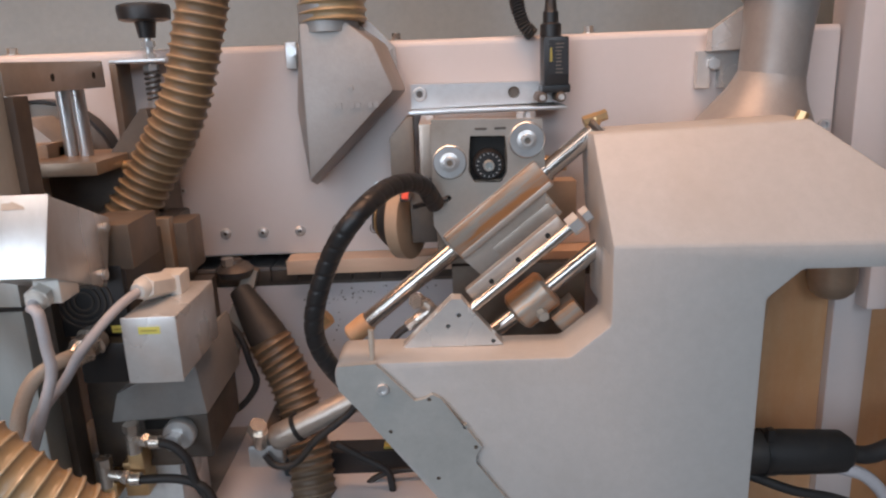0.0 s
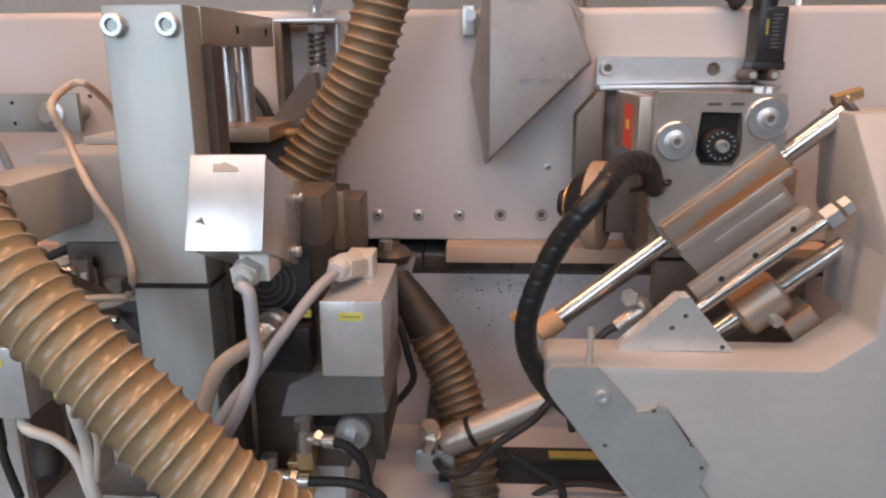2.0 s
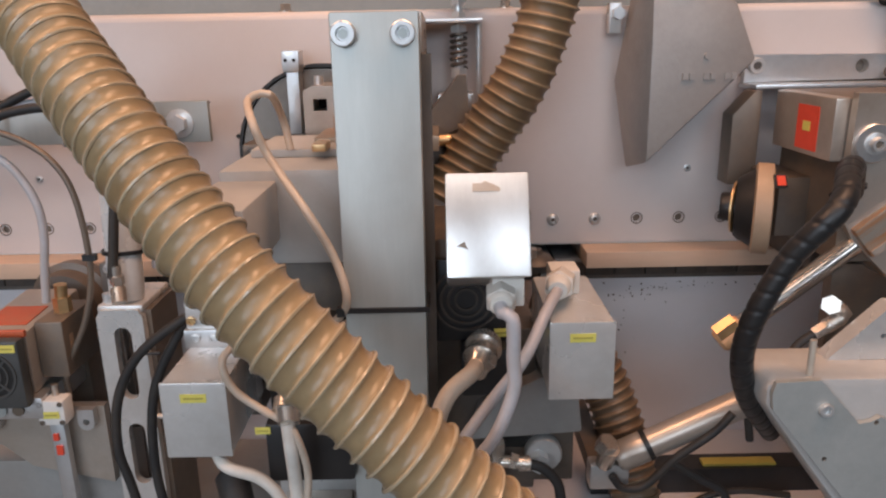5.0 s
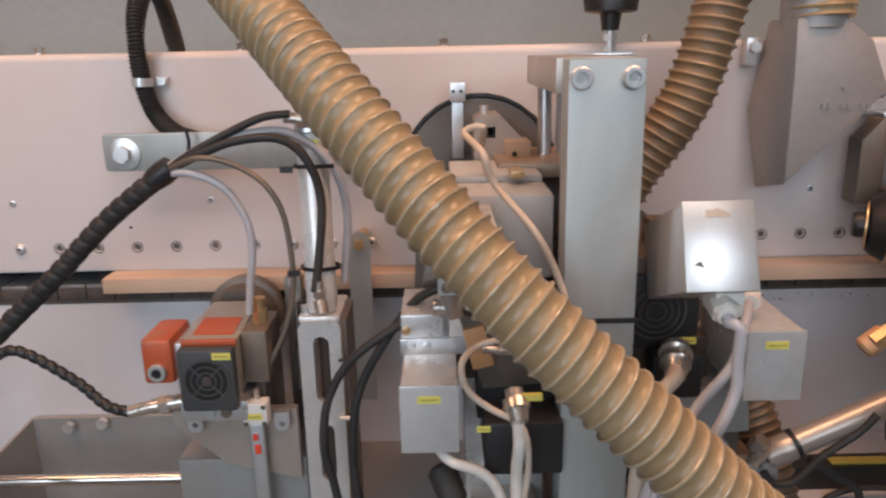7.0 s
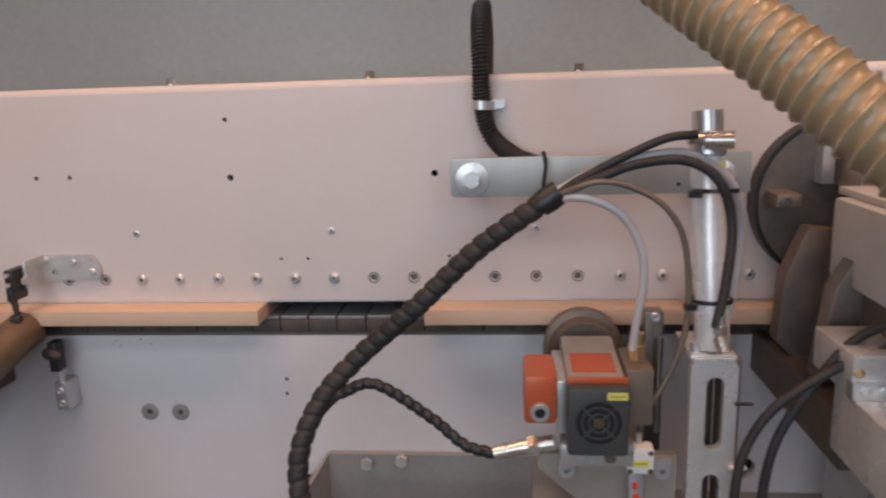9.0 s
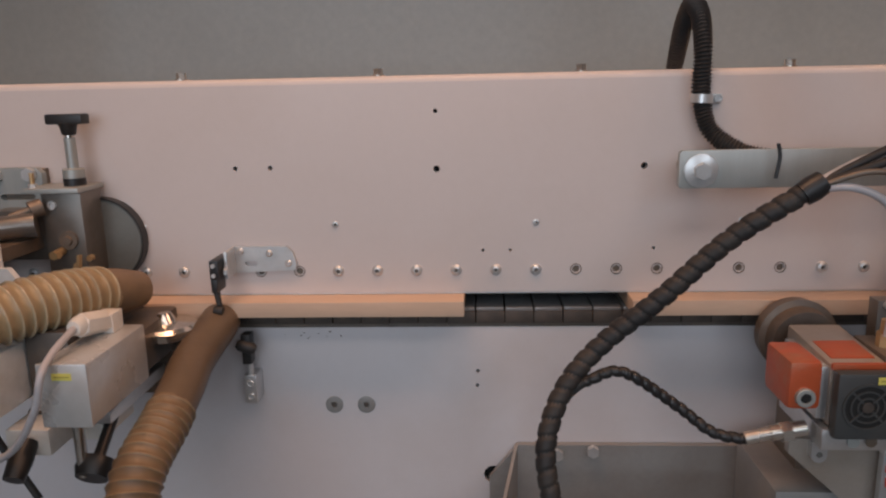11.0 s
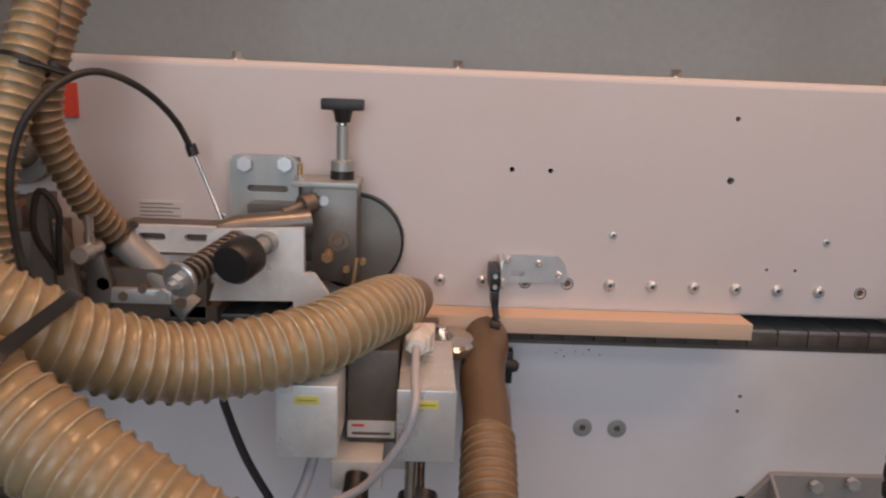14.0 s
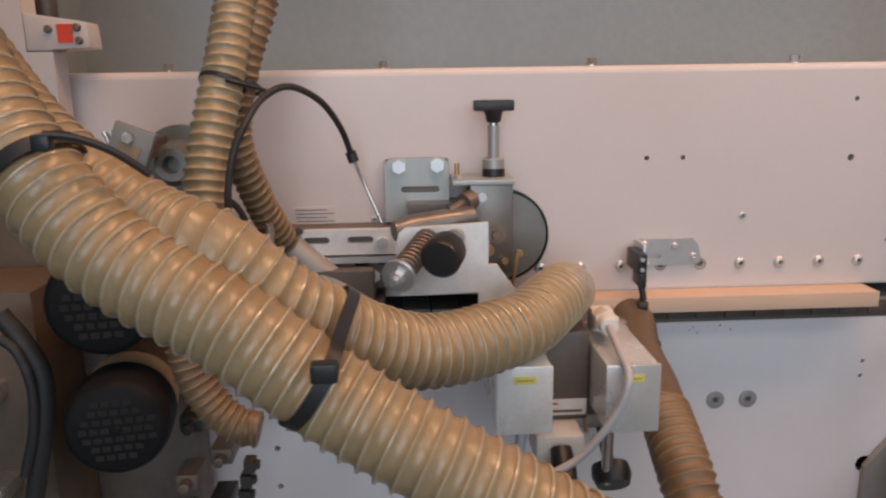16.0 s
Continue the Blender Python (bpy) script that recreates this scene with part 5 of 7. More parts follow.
# ---- scraping unit with the orange motor ----
cy = thing("pneumatic_cylinder", (-0.588, -0.16, 0.97), "upright aluminium pneumatic cylinder with hoses tied to it", "pneumatic cylinder")
part("barrel", lathe(bmesh.new(), (-0.587, -0.176, 0.972), (-0.592, -0.148, 1.155), [(0, 0.0145), (0.04, 0.0162), (0.96, 0.0162), (1, 0.0145)]), M_BRIGHT, cy)
part("head", lathe(bmesh.new(), (-0.592, -0.148, 1.155), (-0.593, -0.143, 1.198), [(0, 0.013), (0.05, 0.0168), (0.4, 0.0168), (0.42, 0.0145), (1, 0.0145)]), M_ALU, cy)
sticker(cy, -0.592, -0.582, -0.166, 1.143, 1.152)
part("top_fitting", merge(C((-0.60, -0.165, 1.172), (-0.575, -0.17, 1.172), 0.0085), C((-0.615, -0.165, 1.174), (-0.60, -0.165, 1.173), 0.0055)), M_NICKEL, cy)
part("bottom_fitting", merge(C((-0.586, -0.196, 0.990), (-0.583, -0.203, 0.978), 0.0068), hexa(bmesh.new(), (-0.586, -0.195, 0.994), (-0.586, -0.195, 1.002), 0.0066), C((-0.586, -0.195, 0.983), (-0.586, -0.195, 1.012), 0.0046)), M_NICKEL, cy)
for z in (1.125, 1.018):
    part("tie", merge(tie_round((-0.588, -0.165, z), (0, 0.1, 1), 0.0195, 0.004), B(-0.618, -0.606, -0.19, -0.184, z - 0.003, z + 0.003)), M_BLACK, cy, "black cable tie")
sl = thing("slotted_bracket", (-0.59, -0.17, 0.6), "bent grey steel bracket with two long slots", "bracket")
part("front", sheet([(-0.611, 0.60), (-0.611, 0.960), (-0.607, 0.968), (-0.571, 0.968), (-0.567, 0.960), (-0.567, 0.60)], -0.196, -0.187, [slot2((-0.588, 0.913), 0.0165, 0.075), slot2((-0.588, 0.815), 0.0165, 0.068)]), M_GREYBOX, sl, bevel=0)
part("top_bend", B(-0.611, -0.567, -0.192, -0.12, 0.964, 0.9715), M_GREYBOX, sl, bevel=0.003)
part("side", B(-0.567, -0.562, -0.187, -0.12, 0.60, 0.965), M_DUSTY, sl)
part("inner_shaft", C((-0.589, -0.165, 0.70), (-0.589, -0.165, 0.955), 0.007), M_DARK, sl)
part("white_pin", C((-0.572, -0.199, 0.858), (-0.556, -0.199, 0.858), 0.0025), M_WHITE, sl)
part("black_pin", C((-0.570, -0.199, 0.925), (-0.553, -0.199, 0.925), 0.0018), M_BLACK, sl)
part("cap_screw", C((-0.604, -0.18, 0.9715), (-0.604, -0.18, 0.980), 0.005), M_ZINC, sl)
sp = thing("strap", (-0.56, -0.06, 0.85), "narrow steel strap hanging on the plate", "strap")
part("strap", sheet([(-0.572, 0.81), (-0.572, 1.016), (-0.568, 1.025), (-0.559, 1.030), (-0.550, 1.025), (-0.546, 1.016), (-0.546, 0.81)], -0.062, -0.055), M_STEEL, sp)
part("pin", C((-0.559, -0.068, 1.014), (-0.559, 0.0, 1.014), 0.006), M_BRASS, sp)

lb = thing("long_bracket", (-0.7, -0.06, 1.11), "long zinc-plated bracket with large washers and bolts", "bracket")
part("strip", sheet([(-0.525, 1.108), (-0.525, 1.151), (-0.843, 1.151), (-0.846, 1.148), (-0.846, 1.111), (-0.843, 1.108)], -0.066, -0.058), M_STEEL, lb, bevel=0.001)
for x, r in ((-0.822, 0.019), (-0.556, 0.015)):
    w = part("washer", lathe(bmesh.new(), (x, -0.066, 1.128), (x, -0.0685, 1.128), [(0, r), (0.8, r), (1, r - 0.001)]), M_ZINC, lb)
    part("bolt", hexa(bmesh.new(), (x, -0.0685, 1.128), (x, -0.0775, 1.128), 0.0095), M_ZINC, lb)
    part("spacer", C((x, -0.058, 1.128), (x, 0.0, 1.128), 0.010), M_STEEL, lb)
for x, z in ((-0.60, 1.118), (-0.60, 1.141)):
    part("hole", C((x, -0.0664, z), (x, -0.065, z), 0.0022, seg=10), M_HOLESHADE, lb)
part("hanging_tie", tube([(-0.745, -0.080, 1.120), (-0.742, -0.080, 1.144), (-0.745, -0.080, 1.158)], 0.0022, 8), M_BLACK, lb)
cn = thing("conduit", (-0.81, -0.01, 1.15), "black corrugated conduit looping over the beam edge, held by a clip", "conduit")
part("pipe", ribbed([(-0.735, -0.048, 1.138), (-0.770, -0.036, 1.146), (-0.800, -0.018, 1.171), (-0.811, -0.016, 1.21), (-0.812, -0.016, 1.262), (-0.811, 0.004, 1.300), (-0.811, 0.042, 1.318), (-0.810, 0.078, 1.300), (-0.811, 0.11, 1.25), (-0.811, 0.115, 1.2405)], 0.0115, 0.0042, 0.0014, 20), M_RUBBER, cn)
part("clip", merge(tie_round((-0.811, -0.016, 1.2065), (0.05, 0, 1), 0.0118, 0.010, 0.001), B(-0.799, -0.785, -0.008, 0.0, 1.2015, 1.2115)), M_ZINC, cn, "zinc pipe clip")
part("clip_screw", capscrew(bmesh.new(), (-0.790, -0.008, 1.2065), 0.005, 0.004), M_ZINC, cn)

rm = thing("scraper_motor", (-0.7, -0.17, 0.86), "orange and grey scraping motor with a black fan cover", "motor")
part("body", hull([(x, y, z) for x in (-0.7285, -0.6725) for y, z in ((-0.208, 0.888), (-0.208, 0.9525), (-0.10, 0.960), (-0.10, 0.900))]), M_WARM, rm, "dusty grey motor body", bevel=0.005)
part("orange_label", hull([(x, y, z) for x in (-0.722, -0.680) for y, z in ((-0.192, 0.9546), (-0.150, 0.9576), (-0.192, 0.9536), (-0.150, 0.9566))]), M_ORANGE, rm, "orange-red label")
part("orange_band", B(-0.729, -0.672, -0.2115, -0.207, 0.9485, 0.9555), M_ORANGE, rm, bevel=0.001)
fc = part("fan_cover", B(-0.7295, -0.6718, -0.226, -0.2115, 0.882, 0.951), M_FANGREY, rm, "black fan cover with ring grille", bevel=0.005)
part("grille_dark", C((-0.7005, -0.2264, 0.917), (-0.7005, -0.225, 0.917), 0.0225, seg=32), M_HOLESHADE, fc)
for r, w in ((0.0215, 0.0022), (0.0150, 0.0016), (0.0085, 0.0016)):
    part("grille_ring", tie_round((-0.7005, -0.2268, 0.917), (0, 1, 0), r, 0.0012, w), M_FANGREY, fc)
for k in range(4):
    part("grille_spoke", B(-0.7015, -0.6995, -0.2275, -0.2264, 0.9235, 0.9390, m=rot_about((-0.7005, -0.227, 0.917), ry=45 + 90 * k)), M_FANGREY, fc)
part("fan_hub", lathe(bmesh.new(), (-0.7005, -0.2264, 0.917), (-0.7005, -0.2280, 0.917), [(0, 0.0055), (0.8, 0.0055), (1, 0.004)], 18), M_CHAIN, fc)
sticker(rm, -0.693, -0.674, -0.2262, 0.940, 0.9475)
ob_ = part("orange_block", B(-0.770, -0.738, -0.213, -0.150, 0.908, 0.958), M_ORANGE, rm, "orange anodised clamping block", bevel=0.006)
part("clamp_screw", capscrew(bmesh.new(), (-0.7545, -0.213, 0.922), 0.0095, 0.005), M_STEEL, ob_)
part("socket", socket((-0.7545, -0.2165, 0.922), 0.0052), M_HOLESHADE, ob_)
part("side_cheek", B(-0.7385, -0.7285, -0.205, -0.12, 0.895, 0.95), M_ALU, rm, bevel=0.002)
part("grey_block", B(-0.6715, -0.645, -0.195, -0.13, 0.900, 0.957), M_DUSTY, rm, bevel=0.002)
part("green_mark", B(-0.6448, -0.6445, -0.185, -0.178, 0.925, 0.94), M_BEIGE, rm)
part("top_fitting", merge(hexa(bmesh.new(), (-0.657, -0.165, 0.957), (-0.657, -0.165, 0.972), 0.0085), C((-0.657, -0.165, 0.972), (-0.656, -0.165, 0.985), 0.006)), M_BRASS, rm)
part("dust_disc", lathe(bmesh.new(), (-0.70, -0.045, 0.932), (-0.70, -0.085, 0.932), [(0, 0.043), (0.5, 0.045), (0.55, 0.038), (1, 0.036)], 40), M_DARK, rm, "round dusty guard behind the motor")
part("base", B(-0.735, -0.665, -0.215, -0.11, 0.866, 0.888), M_ALU, rm, bevel=0.002)
for x, r in ((-0.705, 0.006), (-0.688, 0.0055)):
    part("base_plug", C((x, -0.2155, 0.876), (x, -0.217, 0.876), r), M_DARK if r < 0.0058 else M_STEEL, rm)
part("cable_fitting", merge(C((-0.775, -0.19, 0.872), (-0.74, -0.19, 0.878), 0.0082), hexa(bmesh.new(), (-0.765, -0.19, 0.873), (-0.755, -0.19, 0.875), 0.0110), C((-0.80, -0.19, 0.866), (-0.775, -0.19, 0.872), 0.0070)), M_NICKEL, rm)
mp = part("mount_plate", sheet([(-0.755, 0.866), (-0.755, 0.850), (-0.70, 0.80), (-0.62, 0.78), (-0.62, 0.866)], -0.19, -0.18), M_WARM, rm, "grey mounting plate with lugs")
for x in (-0.728, -0.635):
    part("lug", sheet([(x - 0.008, 0.866), *[(x + 0.008 * math.cos(a), 0.852 + 0.008 * math.sin(a)) for a in [math.pi + math.pi * i / 8 for i in range(9)]], (x + 0.008, 0.866)], -0.199, -0.19, [ring2((x, 0.853), 0.0032, 10)]), M_ALU, mp)
wf = part("white_flange", B(-0.672, -0.646, -0.214, -0.195, 0.858, 0.884), M_PAPER, rm, "white flange with four screws", bevel=0.003)
for x in (-0.6685, -0.6495):
    for z in (0.8615, 0.8805):
        part("flange_screw", capscrew(bmesh.new(), (x, -0.214, z), 0.0025, 0.001), M_DARK, wf)
sticker(wf, -0.667, -0.651, -0.2142, 0.866, 0.873)
part("stub", C((-0.659, -0.2, 0.884), (-0.659, -0.2, 0.895), 0.0032), M_NICKEL, rm)
vb2 = part("index_bar", B(-0.668, -0.654, -0.205, -0.196, 0.70, 0.858), M_ALU, rm, "aluminium index bar with a red pointer", bevel=0.001)
part("red_pointer", merge(B(-0.665, -0.660, -0.2075, -0.205, 0.838, 0.845), B(-0.664, -0.658, -0.2075, -0.205, 0.822, 0.832)), M_RED, vb2)
part("carriage", B(-0.76, -0.615, -0.18, -0.06, 0.70, 0.80), M_TRAY, rm, bevel=0.003)
part("guide_column", B(-0.640, -0.621, -0.115, -0.095, 0.80, 0.990), M_STEELDARK, rm, "dark guide column", bevel=0.001)
part("guide_screw", capscrew(bmesh.new(), (-0.630, -0.115, 0.985), 0.005, 0.004), M_ZINC, rm)
part("guide_rod", C((-0.6265, -0.122, 0.858), (-0.6265, -0.122, 0.965), 0.0045), M_CHROME, rm)
part("carriage_arm", B(-0.72, -0.66, -0.13, -0.07, 0.79, 0.90), M_DUSTY, rm)

cm = thing("cable_bundle", (-0.95, -0.16, 0.7), "dark cable bundle wrapped in a black spiral, rising in an arc", "cable")
K = [(-0.741, -0.166, 1.122), (-0.813, -0.153, 1.069), (-0.878, -0.151, 1.008), (-0.94, -0.148, 0.954), (-0.981, -0.165, 0.911), (-1.002, -0.188, 0.86), (-0.998, -0.204, 0.805), (-0.98, -0.21, 0.74), (-0.93, -0.2, 0.69)]
part("core", tube(K, 0.0095, 14), M_CHAIN, cm)
part("wrap", spiral_wrap(K, 0.0094, 0.0170, 0.80, 0.0016), M_RUBBER, cm)
part("end_sleeve", lathe(bmesh.new(), (-0.752, -0.166, 1.114), (-0.733, -0.166, 1.127), [(0, 0.012), (0.5, 0.0132), (1, 0.012)]), M_BLACK, cm)
for nm, pts, r, mt in (("branch", [(-0.741, -0.166, 1.122), *[(-0.708, -0.170, 1.142), (-0.672, -0.170, 1.160), (-0.636, -0.170, 1.175), (-0.608, -0.170, 1.178)]], 0.0042, M_RUBBER), ("branch", [(-0.741, -0.166, 1.122), *[(-0.698, -0.180, 1.141), (-0.663, -0.180, 1.153), (-0.620, -0.180, 1.155)], *[(-0.592, -0.190, 1.137), (-0.579, -0.190, 1.096)], *[(-0.583, -0.195, 1.043), (-0.590, -0.195, 1.000)]], 0.0046, M_RUBBER),
                       ("branch", [(-0.741, -0.17, 1.122), *[(-0.699, -0.185, 1.138), (-0.663, -0.185, 1.130), (-0.634, -0.185, 1.109), (-0.618, -0.185, 1.074), (-0.614, -0.185, 1.008), (-0.626, -0.185, 0.956), (-0.652, -0.185, 0.903), (-0.655, -0.185, 0.872)]], 0.0030, M_DUSTY), ("pale_branch", [(-0.741, -0.168, 1.120), *[(-0.709, -0.180, 1.122), (-0.677, -0.180, 1.106), (-0.658, -0.180, 1.073), (-0.655, -0.180, 1.040), (-0.660, -0.180, 1.006), (-0.664, -0.180, 0.972)]], 0.0040, M_CABLE), ("pale_branch", [(-0.741, -0.166, 1.124), *[(-0.697, -0.165, 1.147), (-0.650, -0.165, 1.159), (-0.609, -0.165, 1.158), (-0.572, -0.165, 1.128)], *[(-0.559, -0.150, 1.076), (-0.566, -0.150, 0.996)]], 0.0045, M_CABLE)):
    part(nm, tube(pts, r), mt, cm)
K2 = [(-0.993, -0.16, 0.884), (-0.960, -0.165, 0.918), (-0.922, -0.168, 0.930), (-0.865, -0.168, 0.893), (-0.83, -0.178, 0.868), (-0.798, -0.188, 0.864)]
part("side_branch", tube(K2, 0.0048), M_RUBBER, cm)
part("side_wrap", spiral_wrap(K2[1:], 0.005, 0.012, 0.7, 0.0012, 14), M_BLACK, cm)

tr = thing("drip_tray", (-0.85, -0.1, 0.60), "grey painted sheet metal tray with a chrome rod", "tray")
part("back_wall", sheet([(-1.022, 0.762), (-0.62, 0.762), (-0.62, 0.62), (-1.06, 0.62), (-1.06, 0.715)], -0.004, 0.004), M_TRAY, tr)
part("left_wall", hull([(-1.022, 0.0, 0.762), (-1.026, 0.0, 0.762), (-1.060, -0.17, 0.72), (-1.056, -0.17, 0.72), (-1.022, 0.0, 0.62), (-1.026, 0.0, 0.62), (-1.060, -0.17, 0.62), (-1.056, -0.17, 0.62)]), M_TRAY, tr)
part("bottom", B(-1.055, -0.62, -0.22, 0.0, 0.615, 0.622), M_TRAY, tr)
part("support", B(-1.0, -0.7, -0.15, 0.006, 0.0, 0.615), M_DARK, tr)
part("rod", C((-1.06, -0.10, 0.7275), (-0.745, -0.10, 0.7275), 0.0075), M_CHROME, tr, "chrome rod")
part("rod_block", B(-0.748, -0.68, -0.125, -0.075, 0.705, 0.742), M_WARM, tr, bevel=0.003)
for p in ((-0.971, -0.008, 0.752), (-0.925, -0.008, 0.757)):
    part("bolt", hexa(bmesh.new(), p, (p[0], p[1] - 0.008, p[2]), 0.008), M_ZINC, tr)
part("edge_bolt", hexa(bmesh.new(), (-1.058, -0.12, 0.735), (-1.066, -0.12, 0.738), 0.008), M_ZINC, tr)
bh = thing("corrugated_hose", (-0.85, -0.19, 0.622), "black corrugated hose lying in the tray", "hose")
part("pipe", ribbed([(-1.0, -0.19, 0.665), (-0.90, -0.19, 0.668), (-0.80, -0.19, 0.664), (-0.72, -0.19, 0.655)], 0.018, 0.005, 0.0018, 20), M_RUBBER, bh)
part("end_clamp", lathe(bmesh.new(), (-0.76, -0.17, 0.680), (-0.66, -0.17, 0.672), [(0, 0.016), (0.4, 0.018), (0.5, 0.014), (1, 0.013)]), M_DARK, bh)

# ---- sensor on the plate, between the stations ----
sn = thing("stop_sensor", (-1.36, -0.02, 0.97), "black lever switch on a zinc-plated angle bracket", "sensor")
part("bracket", sheet([(-1.382, 1.000), (-1.382, 1.034), (-1.314, 1.034), (-1.306, 1.026), (-1.302, 1.012), (-1.304, 1.003)], -0.006, -0.002, [slot2((-1.36, 1.012), 0.016, 0.006), ring2((-1.312, 1.012), 0.004, 10)]), M_ZINC, sn, "zinc bracket plate with slots")
part("flange", B(-1.384, -1.380, -0.038, -0.002, 1.0, 1.034), M_ZINC, sn, bevel=0.001)
for p in ((-1.373, 1.028), (-1.336, 1.025), (-1.312, 1.012)):
    part("screw", button(bmesh.new(), (p[0], -0.006, p[1]), 0.0045, 0.003), M_ZINC, sn)
sw = part("switch_body", merge(B(-1.396, -1.385, -0.056, -0.012, 1.004, 1.027), B(-1.394, -1.386, -0.060, -0.030, 0.988, 1.005)), M_BLACK, sn, bevel=0.0015)
for z in (1.009, 1.021):
    part("body_screw", C((-1.391, -0.056, z), (-1.391, -0.0585, z), 0.0026, seg=10), M_ZINC, sw)
part("clamp_nut", hexa(bmesh.new(), (-1.383, -0.040, 1.010), (-1.379, -0.040, 1.010), 0.0055), M_ZINC, sn)
part("lever", merge(C((-1.391, -0.052, 0.994), (-1.387, -0.056, 0.972), 0.0042, 0.0034, seg=10), C((-1.388, -0.052, 0.975), (-1.390, -0.058, 0.955), 0.0034, 0.0046, seg=10), lathe(bmesh.new(), (-1.394, -0.056, 0.966), (-1.383, -0.056, 0.965), [(0, 0.0052), (0.5, 0.0062), (1, 0.0052)], 14)), M_RUBBER, sn)
ls2 = thing("lower_sensor", (-1.365, -0.02, 0.835), "small silver sensor holder with a black roller", "sensor")
part("holder", B(-1.376, -1.360, -0.024, 0.006, 0.830, 0.868), M_ALU, ls2, bevel=0.001)
for z in (0.839, 0.857):
    part("screw", capscrew(bmesh.new(), (-1.368, -0.024, z), 0.0048, 0.0025), M_ZINC, ls2)
part("post", C((-1.368, -0.018, 0.868), (-1.368, -0.018, 0.895), 0.004), M_ZINC, ls2)
part("roller", lathe(bmesh.new(), (-1.380, -0.028, 0.912), (-1.356, -0.028, 0.905), [(0, 0.005), (0.2, 0.0078), (0.8, 0.0078), (1, 0.005)]), M_RUBBER, ls2)
part("arm", B(-1.374, -1.362, -0.03, -0.012, 0.885, 0.925), M_BLACK, ls2, bevel=0.002)

# ---- finishing station ----
fu = thing("finishing_unit", (-1.6, -0.1, 0.99), "steel finishing unit with springs, black knobs and an adjusting spindle", "machine unit")
sp_ = part("slotted_plate", sheet([(-1.686, 1.065), (-1.686, 1.132), (-1.680, 1.139), (-1.618, 1.139), (-1.611, 1.132), (-1.611, 1.065)], -0.018, -0.008, [slot2((-1.645, 1.103), 0.045, 0.007)]), M_STEEL, fu, "zinc-plated plate with a slot", bevel=0)
part("plate_backing", B(-1.685, -1.612, -0.008, 0.0, 1.065, 1.137), M_DUSTY, fu)
for x, z in ((-1.669, 1.130), (-1.625, 1.131)):
    part("bolt", hexa(bmesh.new(), (x, -0.018, z), (x, -0.026, z), 0.0085), M_ZINC, sp_)
part("shelf", B(-1.610, -1.541, -0.066, -0.004, 1.1125, 1.1185), M_STEEL, fu, bevel=0.001)
part("block", B(-1.590, -1.542, -0.060, -0.012, 1.010, 1.1125), M_STEELDARK, fu, "used steel block", bevel=0.0015)
part("block_left", B(-1.66, -1.590, -0.050, -0.0, 1.03, 1.09), M_STEELDARK, fu)
part("spindle", C((-1.561, -0.033, 1.118), (-1.561, -0.033, 1.176), 0.0065), M_STEEL, fu)
part("spindle_collar", lathe(bmesh.new(), (-1.561, -0.033, 1.1185), (-1.561, -0.033, 1.139), [(0, 0.0115), (0.45, 0.0115), (0.46, 0.0125), (0.95, 0.0125), (1, 0.011)]), M_STEEL, fu)
part("scale_ring", lathe(bmesh.new(), (-1.561, -0.033, 1.1187), (-1.561, -0.033, 1.1275), [(0, 0.0128), (1, 0.0128)]), M_BLACK, fu)
part("spindle_nut", C((-1.561, -0.033, 1.172), (-1.561, -0.033, 1.180), 0.0052), M_CHROME, fu)
part("tee_grip", merge(B(-1.5835, -1.5385, -0.043, -0.023, 1.192, 1.204), lathe(bmesh.new(), (-1.561, -0.033, 1.179), (-1.561, -0.033, 1.194), [(0, 0.008), (0.6, 0.0095), (1, 0.0125)])), M_BLACK, fu, "black T-shaped grip", bevel=0.0022)
part("thread", C((-1.604, -0.05, 1.118), (-1.604, -0.05, 1.136), 0.0028), M_BRASS, fu)
part("thread_nut", hexa(bmesh.new(), (-1.604, -0.05, 1.1185), (-1.604, -0.05, 1.123), 0.0055), M_ZINC, fu)
part("piston", merge(C((-1.615, -0.085, 1.088), (-1.588, -0.062, 1.098), 0.0048), C((-1.598, -0.072, 1.094), (-1.588, -0.063, 1.097), 0.0105)), M_DUSTY, fu)
part("block_screw", capscrew(bmesh.new(), (-1.577, -0.060, 1.098), 0.0055, 0.003), M_ZINC, fu)
part("pivot", lathe(bmesh.new(), (-1.561, -0.060, 1.056), (-1.561, -0.068, 1.056), [(0, 0.011), (0.5, 0.011), (0.5, 0.006), (1, 0.005)]), M_DUSTY, fu)
part("brass_pin", merge(C((-1.576, -0.075, 1.041), (-1.566, -0.078, 1.041), 0.004), C((-1.571, -0.06, 1.043), (-1.571, -0.082, 1.041), 0.005)), M_BRASS, fu)
part("brass_strip", B(-1.544, -1.541, -0.085, -0.078, 1.0, 1.042, m=rot_about((-1.5425, -0.08, 1.02), ry=8)), M_BRASS, fu)
for x, z in ((-1.552, 1.026), (-1.535, 1.035)):
    part("small_bolt", hexa(bmesh.new(), (x, -0.062, z), (x, -0.070, z), 0.0038), M_BRASS, fu)
part("pipe_body", lathe(bmesh.new(), (-1.675, -0.11, 1.072), (-1.590, -0.075, 1.078), [(0, 0.010), (0.2, 0.0145), (1, 0.0145)]), M_STEELDARK, fu)
al = part("front_plate", sheet([(-1.673, 1.063), (-1.669, 1.080), (-1.662, 1.085), (-1.581, 1.089), (-1.581, 1.046), (-1.572, 1.046), (-1.553, 1.019), (-1.557, 1.002), (-1.591, 1.006), (-1.591, 1.019), (-1.669, 1.017), (-1.663, 1.038)], -0.165, -0.157), M_BRIGHT, fu, "bright aluminium front plate", bevel=0)
